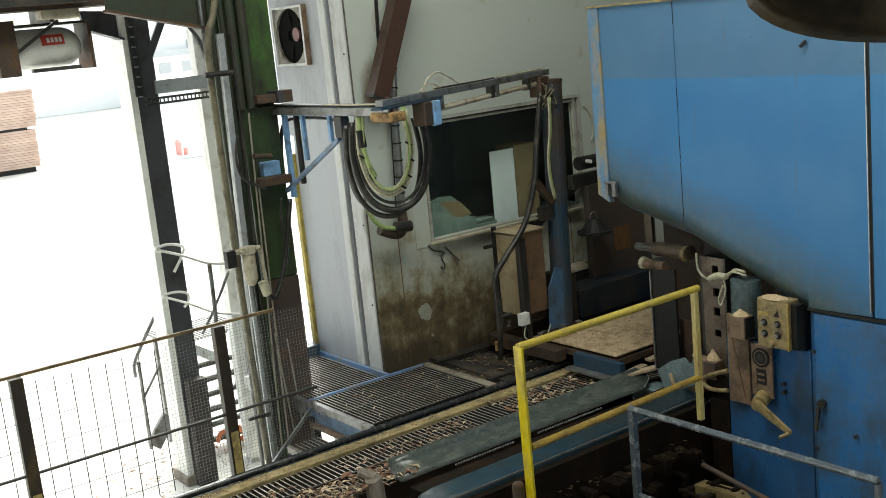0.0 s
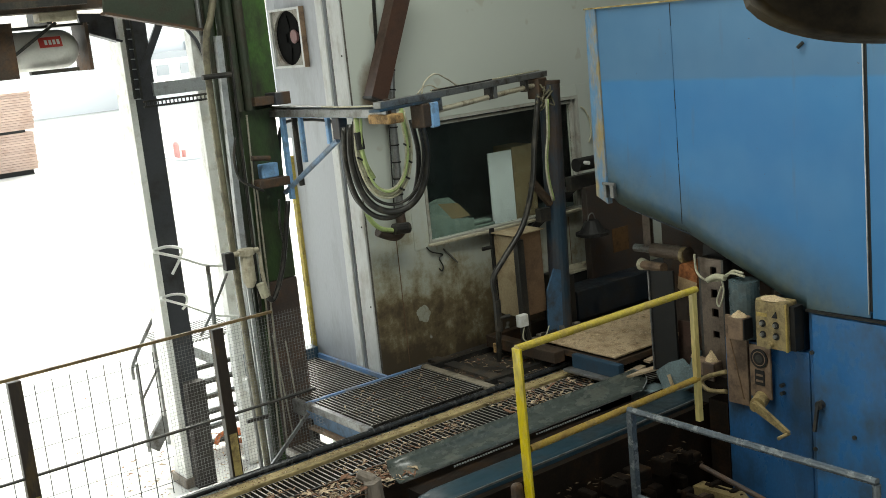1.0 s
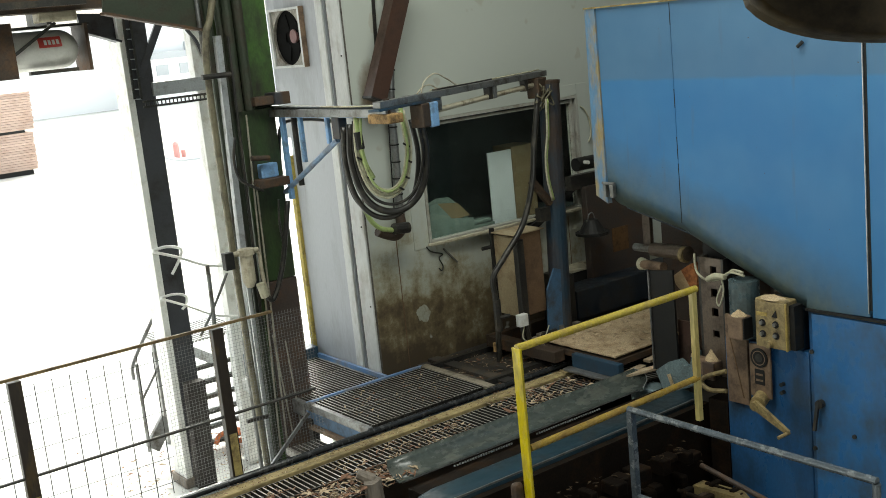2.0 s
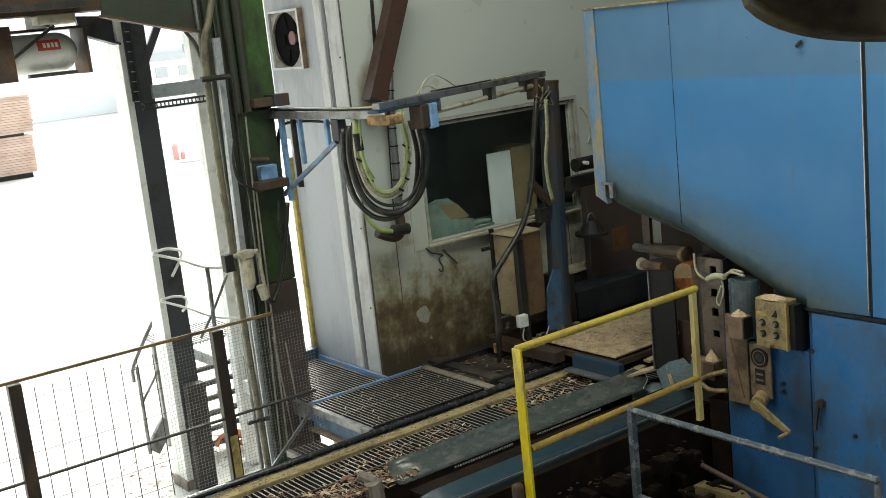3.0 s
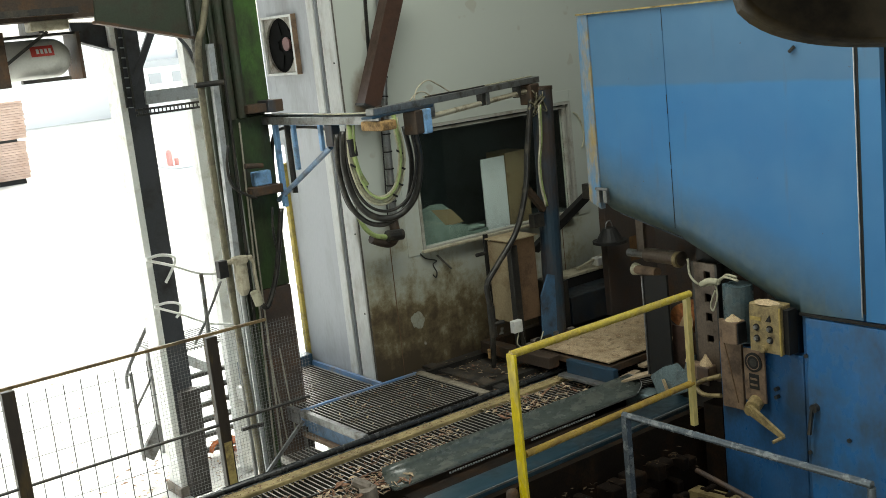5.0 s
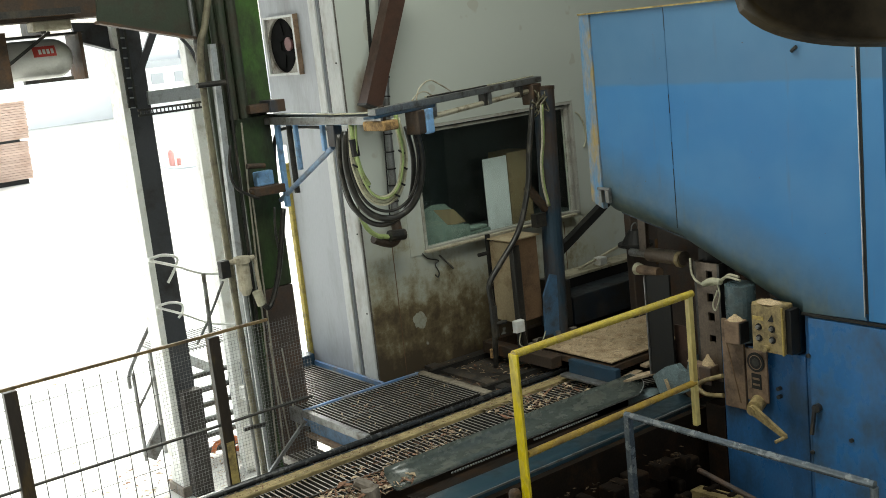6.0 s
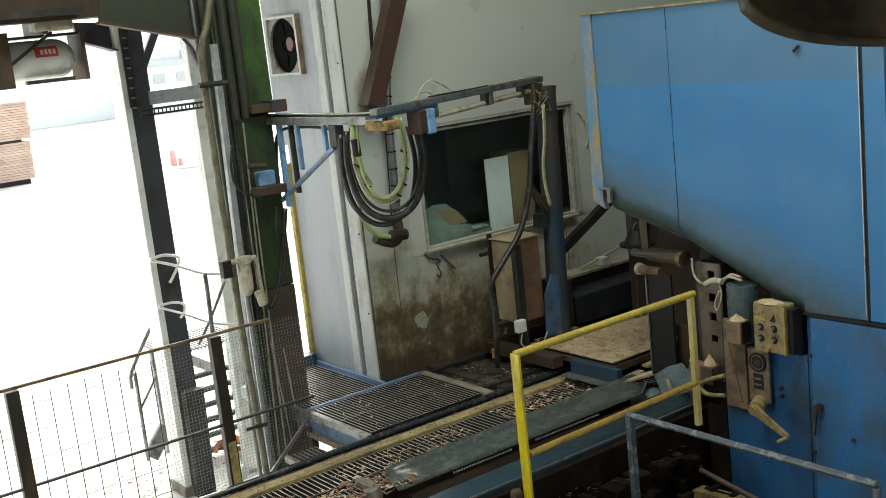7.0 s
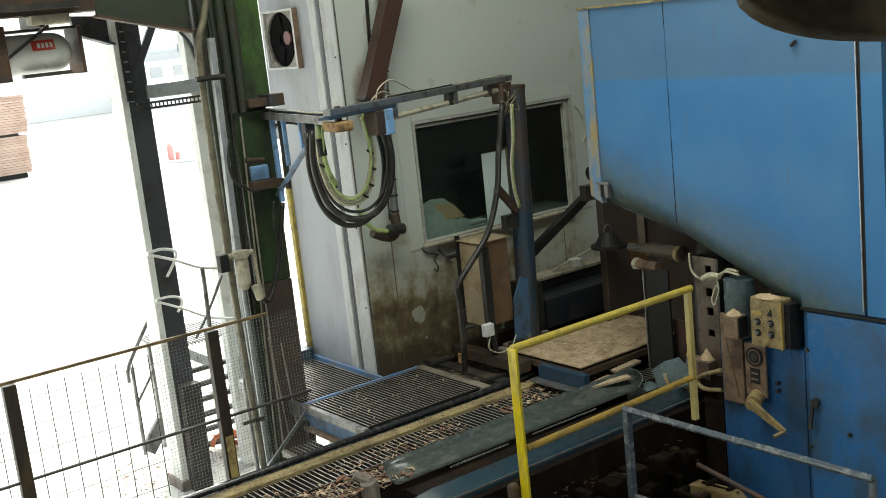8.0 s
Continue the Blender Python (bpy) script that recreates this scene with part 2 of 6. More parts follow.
OLIVE = surface("dark_olive_enamel", (0.030, 0.019, 0.005), (0.010, 0.007, 0.004), 0.6, 9, 0.6, 0, 0.2, 0.25, spec=0.15)
PAPER = surface("white_board", (0.62, 0.66, 0.66), (0.5, 0.53, 0.53), 0.4, 4, 0.7, 0, 0.05, 0.03)
# card and cloth are darkened to look unlit behind the window
CARD = surface("cardboard", (0.19, 0.145, 0.075), (0.13, 0.095, 0.05), 0.4, 6, 0.85, 0, 0.1, 0.1)
CLOTH = surface("pale_green_cloth", (0.16, 0.215, 0.185), (0.11, 0.15, 0.125), 0.5, 6, 0.9, 0, 0.1, 0.3, 80)
PANE = glass("window_glass", (0.86, 0.93, 0.91))


# ---- building blocks ----
def box(bm, x0, x1, y0, y1, z0, z1, bevel=0.0, m=None):
    t = Matrix.LocRotScale(((x0 + x1) / 2, (y0 + y1) / 2, (z0 + z1) / 2), None, (abs(x1 - x0), abs(y1 - y0), abs(z1 - z0)))
    r = bmesh.ops.create_cube(bm, size=1, matrix=t)
    vs = r["verts"]
    if bevel:
        es = list({e for v in vs for e in v.link_edges})
        bmesh.ops.bevel(bm, geom=es, offset=bevel, segments=2, affect="EDGES", profile=0.5)
        vs = list({v for v in bm.verts}) if m is None else vs
    if m is not None:
        bmesh.ops.transform(bm, matrix=m, verts=[v for v in vs if v.is_valid])
    return bm


def rod(bm, a, b, r, r2=None, n=12):
    """A round bar from a to b."""
    a, b = Vector(a), Vector(b)
    d = b - a
    m = Matrix.Translation((a + b) / 2) @ d.to_track_quat("Z", "Y").to_matrix().to_4x4()
    bmesh.ops.create_cone(bm, cap_ends=True, segments=n, radius1=r, radius2=r if r2 is None else r2, depth=d.length, matrix=m)
    return bm


def bar(bm, a, b, w, h, up=(0, 0, 1)):
    """A square bar from a to b, w across and h along up."""
    a, b = Vector(a), Vector(b)
    d = (b - a).normalized()
    if abs(d.dot(Vector(up).normalized())) > 0.95:
        up = (0, 1, 0) if abs(d.y) < 0.9 else (1, 0, 0)
    s = d.cross(Vector(up)).normalized()
    u = s.cross(d)
    vs = [[bm.verts.new(p + s * (i * w / 2) + u * (j * h / 2)) for i, j in ((-1, -1), (1, -1), (1, 1), (-1, 1))] for p in (a, b)]
    bm.faces.new(vs[0][::-1])
    bm.faces.new(vs[1])
    for k in range(4):
        q = (k + 1) % 4
        bm.faces.new((vs[0][k], vs[0][q], vs[1][q], vs[1][k]))
    return bm


def smooth(points, n=8):
    """A smooth row of points through those given."""
    p = [Vector(q) for q in points]
    p = [2 * p[0] - p[1], *p, 2 * p[-1] - p[-2]]
    out = []
    for i in range(1, len(p) - 2):
        for k in range(n):
            t = k / n
            out.append(0.5 * (2 * p[i] + (p[i + 1] - p[i - 1]) * t + (2 * p[i - 1] - 5 * p[i] + 4 * p[i + 1] - p[i + 2]) * t * t
                              + (3 * p[i] - p[i - 1] - 3 * p[i + 1] + p[i + 2]) * t ** 3))
    return out + [p[-2]]


def tube(bm, points, r, n=10, wave=0.0):
    """A round hose along points."""
    rings = []
    side = None
    for i, q in enumerate(points):
        d = (points[min(i + 1, len(points) - 1)] - points[max(i - 1, 0)]).normalized()
        if side is None:
            side = d.orthogonal().normalized()
        side = (side - d * side.dot(d)).normalized()
        up = d.cross(side)
        rr = r * (1 + wave * (i % 2))
        rings.append([bm.verts.new(q + rr * (math.cos(2 * math.pi * k / n) * side + math.sin(2 * math.pi * k / n) * up)) for k in range(n)])
    for a, b in zip(rings, rings[1:]):
        for k in range(n):
            f = bm.faces.new((a[k], a[(k + 1) % n], b[(k + 1) % n], b[k]))
            f.smooth = True
    bm.faces.new(rings[0][::-1])
    bm.faces.new(rings[-1])
    return bm


def prism(bm, outline, way):
    """A flat outline (3D points in one plane) given thickness along way."""
    way = Vector(way)
    a = [bm.verts.new(Vector(p)) for p in outline]
    b = [bm.verts.new(Vector(p) + way) for p in outline]
    bm.faces.new(a)
    bm.faces.new(b[::-1])
    for k in range(len(a)):
        q = (k + 1) % len(a)
        bm.faces.new((a[q], a[k], b[k], b[q]))
    return bm


def B():
    return bmesh.new()


def finish(name, bm, material, offset=(0, 0, 0)):
    bmesh.ops.recalc_face_normals(bm, faces=bm.faces)
    if any(offset):
        bmesh.ops.translate(bm, verts=bm.verts, vec=-Vector(offset))
    me = bpy.data.meshes.new(name)
    bm.to_mesh(me)
    bm.free()
    for mm in (material if isinstance(material, (list, tuple)) else [material]):
        me.materials.append(mm)
    return me


def thing(name, at, label, category, group="", kind=""):
    ob = new(name)
    ob.location = at
    ob.empty_display_size = 0.1
    return tagged(ob, label, category, group, kind)


def base_of(ob):
    while ob.parent:
        ob = ob.parent
    return ob.location if ob.type == "EMPTY" or "base" in ob else Vector()


def part(name, bm, material, parent, label=""):
    """One mesh object under a thing; bm in world places."""
    ob = new(name, finish(name, bm, material, tuple(base_of(parent))))
    ob.parent = parent
    return tagged(ob, label)


def solo(name, bm, material, label, category="", group="", kind=""):
    """A thing of one mesh."""
    return tagged(new(name, finish(name, bm, material)), label, category, group, kind)


# ---- the setting ----
GROUND = -1.3


def setting():
    # yard and hall floor in one sheet
    bm = B()
    bmesh.ops.create_grid(bm, x_segments=4, y_segments=4, size=900)
    bmesh.ops.translate(bm, verts=bm.verts, vec=(0, 0, GROUND))
    solo("ground", bm, CONCRETE, "pale worn concrete yard and hall floor", kind="structure")
    # outer wall of the hall, with the open gate between the columns
    wall = solo("wall_north", box(B(), 5.7, 15.0, 10.0, 10.25, GROUND, 7.0), GREY_WALL, "grey plastered outer wall beside the gate", kind="structure")
    solo("wall_north_lintel", box(B(), -9.0, 5.7, 10.0, 10.25, 4.6, 7.0), HALL_WALL, "grey plastered wall above the gate", kind="structure")
    # unseen walls added to close the hall and hold back stray light
    solo("wall_east", box(B(), 15.0, 15.25, -6.0, 10.25, GROUND, 7.0), HALL_WALL, "unseen grey plastered end wall", kind="structure")
    # gap made in this unseen wall to let the added lamp through
    bm = B()
    for a, b, c, d in ((-9.0, 15.25, GROUND, 3.6), (-9.0, 15.25, 5.6, 7.0), (-9.0, -3.2, 3.6, 5.6), (9.2, 15.25, 3.6, 5.6)):
        box(bm, a, b, -6.25, -6.0, c, d)
    solo("wall_south", bm, HALL_WALL, "unseen grey plastered long wall with a gap for an added fill lamp", kind="structure")
    solo("wall_west", box(B(), -9.25, -9.0, -6.25, 10.25, GROUND, 7.0), HALL_WALL, "unseen grey plastered end wall", kind="structure")
    # unseen slab, opened only for the added overhead lamp
    bm = B()
    for a, b, c, d in ((-9.25, 15.25, -6.25, 3.9), (-9.25, 15.25, 5.9, 10.25), (-9.25, -0.5, 3.9, 5.9), (6.5, 15.25, 3.9, 5.9)):
        box(bm, a, b, c, d, 7.0, 7.2)
    solo("ceiling", bm, HALL_WALL, "unseen grey roof slab with a gap for an added fill lamp", kind="structure")


def grating(bm, x0, x1, y0, y1, z, pitch=0.041, depth=0.03, cross=0.3):
    """Bearing bars along y with thin cross bars."""
    n = int((x1 - x0) / pitch)
    for i in range(n + 1):
        x = x0 + (x1 - x0) * i / n
        bar(bm, (x, y0, z - depth / 2), (x, y1, z - depth / 2), 0.011, depth)
    m = max(2, int((y1 - y0) / cross))
    for j in range(m + 1):
        y = y0 + (y1 - y0) * j / m
        bar(bm, (x0, y, z - 0.006), (x1, y, z - 0.006), 0.006, 0.008)
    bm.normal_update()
    # upright faces take the second, darker material: shade between bars as colour
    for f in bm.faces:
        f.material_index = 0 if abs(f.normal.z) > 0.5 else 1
    return bm


# flank colour holds the shade of the gaps between bars
GRATING = [GRATE, surface("shaded_bar_flank", (0.03, 0.028, 0.025), (0.07, 0.06, 0.045), 0.45, 6, 0.7, 0, 0.2, 0.2, spec=0.2)]
SILL = surface("dusty_grey_sill", (0.27, 0.235, 0.18), (0.12, 0.10, 0.07), 0.5, 7, 0.8, 0, 0.2, 0.2)
EDGE = surface("rubbed_black_edge", (0.035, 0.037, 0.04), (0.06, 0.06, 0.06), 0.4, 12, 0.3, 0.3, 0.2, 0.15)


def walkway():
    w = thing("walkway", (4, 6.7, -0.1), "narrow steel grating walkway littered with bark beside the trough", "walkway")
    bm = B()
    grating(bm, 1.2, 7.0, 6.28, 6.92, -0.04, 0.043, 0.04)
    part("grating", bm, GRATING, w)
    part("joint_bar", bar(B(), (1.2, 6.55, -0.03), (7.0, 6.55, -0.03), 0.02, 0.03), STEEL_DARK, w)
    part("toe_board", box(B(), 0.8, 7.2, 6.93, 7.05, -0.12, -0.015, 0.008), TOE, w, "grimy ochre toe board")
    part("edge_tube", rod(B(), (0.8, 7.1, 0.0), (7.6, 7.1, 0.0), 0.026), EDGE, w, "black steel edge tube")
    part("side_channel", box(B(), 0.8, 7.6, 7.075, 7.125, -0.3, -0.03), BLUE_DARK, w, "dark blue side channel")
    # near-black pan paints the shade seen through the grating
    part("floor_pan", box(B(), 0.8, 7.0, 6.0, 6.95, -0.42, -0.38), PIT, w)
    for x in (1.0, 2.8, 4.6, 6.4):
        part("support_leg", box(B(), x - 0.05, x + 0.05, 6.5, 6.6, GROUND, -0.42), STEEL_DARK, w)


def platform():
    p = thing("platform", (4.9, 7.6, -0.2), "blue-framed steel grating landing in front of the control cabin", "platform")
    bm = B()
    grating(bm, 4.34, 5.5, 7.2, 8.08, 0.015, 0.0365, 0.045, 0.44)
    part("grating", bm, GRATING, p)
    part("front_angle", box(B(), 4.29, 4.34, 7.14, 8.12, -0.04, 0.022, 0.004), STEEL, p, "worn grey front angle")
    part("frame_side", box(B(), 4.315, 4.36, 7.14, 8.08, -0.16, -0.042), BLUE_EDGE2, p, "blue side channel")
    part("frame_back", box(B(), 4.3, 5.52, 8.10, 8.13, -0.12, 0.024, 0.004), BLUE_KERB, p, "bright blue rear kerb angle")
    part("frame_end", box(B(), 5.5, 5.58, 7.14, 8.12, -0.1, 0.022, 0.004), SILL, p, "dusty cross sill")
    # added dark sheet, stands in for the shade below the landing
    part("shade_pan", box(B(), 4.5, 5.56, 7.2, 9.2, -0.30, -0.28), PIT, p)
    part("lower_flange", box(B(), 4.28, 4.4, 7.16, 8.1, -0.2, -0.165), PLATE_TAN, p)
    # rear landing along the cabin's side wall
    bm = B()
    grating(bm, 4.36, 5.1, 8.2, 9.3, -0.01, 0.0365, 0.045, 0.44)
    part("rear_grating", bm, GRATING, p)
    part("rear_kerb", bar(B(), (5.15, 8.15, 0.0), (5.15, 9.35, 0.0), 0.03, 0.04), BLUE_KERB, p, "blue kerb at the wall")
    part("rear_plate", box(B(), 4.55, 5.15, 9.32, 9.75, -0.14, 0.09, 0.006), BLUE_DARK, p, "blue threshold box")
    part("rear_edge", box(B(), 4.3, 4.35, 8.15, 9.3, -0.12, 0.0), STEEL, p)
    part("hand_bar", bar(B(), (4.32, 7.28, -0.1), (3.72, 7.28, -0.62), 0.025, 0.035), STEEL, p, "grey stair stringer")
    part("far_stringer", bar(B(), (4.281, 8.06, -0.055), (3.861, 8.06, -0.416), 0.02, 0.03), STEEL, p, "bare grey stair stringer")
    for i in range(4):
        bm = B()
        x1 = 4.27 - 0.24 * i
        z = -0.26 - 0.21 * i
        grating(bm, x1 - 0.25, x1, 7.3, 7.97, z)
        box(bm, x1 - 0.285, x1 - 0.255, 7.3, 7.97, z - 0.05, z + 0.003)
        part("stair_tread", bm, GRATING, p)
    for x, y in ((4.33, 7.2), (4.33, 8.08), (5.5, 7.2), (5.5, 8.08)):
        part("leg", box(B(), x - 0.03, x + 0.03, y - 0.03, y + 0.03, GROUND, -0.12), STEEL_DARK, p)


def wire_mesh(x0, x1, y, z0, z1, step=0.05, r=0.0016, a=None, b=None):
    """A field of wires in the plane of a and b (corner points) or in x and z."""
    bm = B()
    n = int((x1 - x0) / step)
    for i in range(n + 1):
        x = x0 + step * i
        bar(bm, (x, y, z0), (x, y, z1), 2 * r, 2 * r, (0, 1, 0))
    m = int((z1 - z0) / step)
    for j in range(m + 1):
        z = z0 + step * j
        bar(bm, (x0, y, z), (x1, y, z), 2 * r, 2 * r)
    return bm


RAIL_OCHRE = surface("ochre_rust_rail", (0.17, 0.115, 0.05), (0.045, 0.03, 0.02), 0.55, 6, 0.6, 0, 0.25, 0.3)
FENCE_POST = surface("rust_black_post", (0.022, 0.015, 0.010), (0.10, 0.065, 0.02), 0.36, 9, 0.6, 0, 0.3, 0.3, stretch=(1, 1, 0.25))


def fence():
    f = thing("fence", (2.6, 7.18, 0), "rusty steel guard fence with wire mesh panels along the walkway", "fence")
    for x in (0.35, 1.77, 3.18):
        bm = B()
        box(bm, x - 0.042, x + 0.042, 7.16, 7.22, -0.1, 1.1, 0.004)
        p = part("post", bm, FENCE_POST, f, "rust-brown post with yellow paint remains")
        part("paint_remains", box(B(), x - 0.028, x + 0.03, 7.155, 7.159, -0.08, 0.32), YELLOW_OLD, p)
    part("top_rail", bar(B(), (0.2, 7.18, 1.12), (3.62, 7.18, 1.12), 0.022, 0.02), RAIL_OCHRE, f, "rusty ochre top rail")
    part("mid_rail", rod(B(), (0.2, 7.18, 0.455), (3.9, 7.18, 0.455), 0.011), STEEL_DARK, f)
    bm = B()
    for i in range(21):
        bar(bm, (0.4 + 0.115 * i, 7.2, 0.02), (0.4 + 0.115 * i, 7.2, 1.05), 0.0055, 0.0055)
    for z in (0.1, 0.28, 0.62, 0.8, 0.98):
        bar(bm, (0.36, 7.2, z), (2.74, 7.2, z), 0.0035, 0.0035)
    tagged(part("wire_panel", bm, STEEL_DARK, f, "wide wire mesh"), kind="stuff")
    bm = wire_mesh(2.76, 3.95, 7.2, 0.0, 1.1, 0.0245, 0.0007)
    tagged(part("wire_panel", bm, STEEL, f, "fine wire mesh"), kind="stuff")


def cabin():
    """The control cabin: side wall, front wall with the big window, trims."""
    c = thing("control_cabin", (6.6, 9.2, 0), "control cabin with white side wall, grey front and large window", "cabin", kind="structure")
    X0, X1, Y0, Y1, Z1 = 5.2, 10.5, 8.3, 9.42, 6.9
    wx0, wx1, wz0, wz1 = 5.875, 7.86, 1.06, 2.20
    bm = B()
    outer = [(X0 + 0.006, -0.35), (X1, -0.35), (X1, Z1), (X0 + 0.006, Z1)]
    inner = [(wx0, wz0), (wx1, wz0), (wx1, wz1), (wx0, wz1)]
    vo, vi = ([bm.verts.new((x, Y0, z)) for x, z in q] for q in (outer, inner))
    for k in range(4):
        bm.faces.new((vo[k], vo[(k + 1) % 4], vi[(k + 1) % 4], vi[k]))
    r = bmesh.ops.extrude_face_region(bm, geom=bm.faces[:])
    bmesh.ops.translate(bm, verts=[v for v in r["geom"] if isinstance(v, bmesh.types.BMVert)], vec=(0, 0.1, 0))
    part("front_wall", bm, FRONT, c, "grey plaster front, stained brown low down")
    part("side_wall", box(B(), X0, X0 + 0.08, Y0 + 0.25, Y1, -0.35, Z1), WHITE_WALL, c, "white sheet side wall")
    part("upper_side_wall", box(B(), X0, X0 + 0.08, Y1 + 0.002, Y1 + 0.165, 2.12, Z1), WHITE_WALL, c, "white sheet above the gate")
    part("corner_post", box(B(), X0 - 0.012, X0 + 0.004, Y0 - 0.004, Y0 + 0.195, -0.05, Z1, 0.005), TRIM_WHITE, c, "white corner post")
    part("corner_joint", box(B(), X0 + 0.02, X0 + 0.058, Y0 + 0.197, Y0 + 0.262, -0.05, Z1), JOINT, c, "dirty open joint")
    part("corner_cover", box(B(), X0 - 0.02, X0 - 0.002, Y0 + 0.264, Y0 + 0.375, -0.05, Z1, 0.005), TRIM_WHITE, c)
    for z in (0.62, 1.35, 2.1, 2.85):
        part("trim_screw", rod(B(), (X0 - 0.018, Y0 + 0.03, z), (X0 - 0.011, Y0 + 0.03, z), 0.008, n=8), STEEL_DARK, c)
    # broad flat casing round the window and the sheet joint beside it
    cy = Y0 - 0.008
    for q, r, u, v in ((wx0 - 0.17, wx0 - 0.002, wz0 - 0.03, wz1 + 0.11), (wx1 + 0.002, wx1 + 0.16, wz0 - 0.03, wz1 + 0.11), (wx0, wx1, wz1 + 0.002, wz1 + 0.11)):
        part("window_casing", box(B(), q, r, cy, Y0 - 0.001, u, v, 0.002), FRONT, c, "flat grey window casing")
    part("sheet_joint", box(B(), X0 + 0.007, X0 + 0.022, Y0 - 0.003, Y0 - 0.0005, -0.03, Z1), JOINT, c)
    part("sheet_joint", box(B(), 5.512, 5.52, Y0 - 0.003, Y0 - 0.0005, -0.03, 1.26), BROWN_BOX, c)
    part("sheet_joint", box(B(), 7.62, 7.628, Y0 - 0.003, Y0 - 0.0005, -0.03, 1.0), BROWN_BOX, c)
    # room surfaces are coloured dim in place of real shade
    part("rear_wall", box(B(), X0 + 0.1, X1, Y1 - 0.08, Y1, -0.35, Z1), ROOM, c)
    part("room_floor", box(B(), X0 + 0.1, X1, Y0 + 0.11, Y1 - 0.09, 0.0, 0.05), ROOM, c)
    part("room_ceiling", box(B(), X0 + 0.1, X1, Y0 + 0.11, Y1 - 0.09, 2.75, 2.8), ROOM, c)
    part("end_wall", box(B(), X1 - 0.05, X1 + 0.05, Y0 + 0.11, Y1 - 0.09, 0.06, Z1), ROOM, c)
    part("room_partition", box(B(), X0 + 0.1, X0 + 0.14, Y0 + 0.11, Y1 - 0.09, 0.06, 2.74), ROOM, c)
    w = part("window_frame", window_frame(wx0, wx1, wz0, wz1, Y0), FRAME_GREY, c, "pale grey window frame")
    part("glass_pane", box(B(), wx0 + 0.027, wx1 - 0.086, Y0 + 0.035, Y0 + 0.041, wz0 + 0.027, wz1 - 0.07), PANE, w).visible_shadow = False
    part("window_sill", box(B(), wx0 - 0.03, wx1 - 0.1, Y0 - 0.075, Y0 - 0.021, wz0 - 0.012, wz0 + 0.012, 0.005), CREAM, w, "dusty sill")
    return c


def window_frame(x0, x1, z0, z1, y):
    """Slim left and lower bars, a pale double head and a double right stile."""
    bm = B()
    for a, b, c, d in ((x0, x0 + 0.026, z0, z1), (x1 - 0.03, x1, z0, z1), (x0 + 0.026, x1 - 0.03, z0, z0 + 0.026), (x0 + 0.026, x1 - 0.03, z1 - 0.028, z1)):
        box(bm, a, b, y - 0.02, y + 0.07, c, d)
    box(bm, x1 - 0.085, x1 - 0.052, y + 0.005, y + 0.07, z0 + 0.026, z1 - 0.028)
    box(bm, x0 + 0.026, x1 - 0.085, y + 0.005, y + 0.06, z1 - 0.068, z1 - 0.044)
    return bm


JOINT = surface("dirty_joint", (0.11, 0.10, 0.085), (0.04, 0.034, 0.028), 0.5, 7, 0.8, 0, 0.2, 0.2)


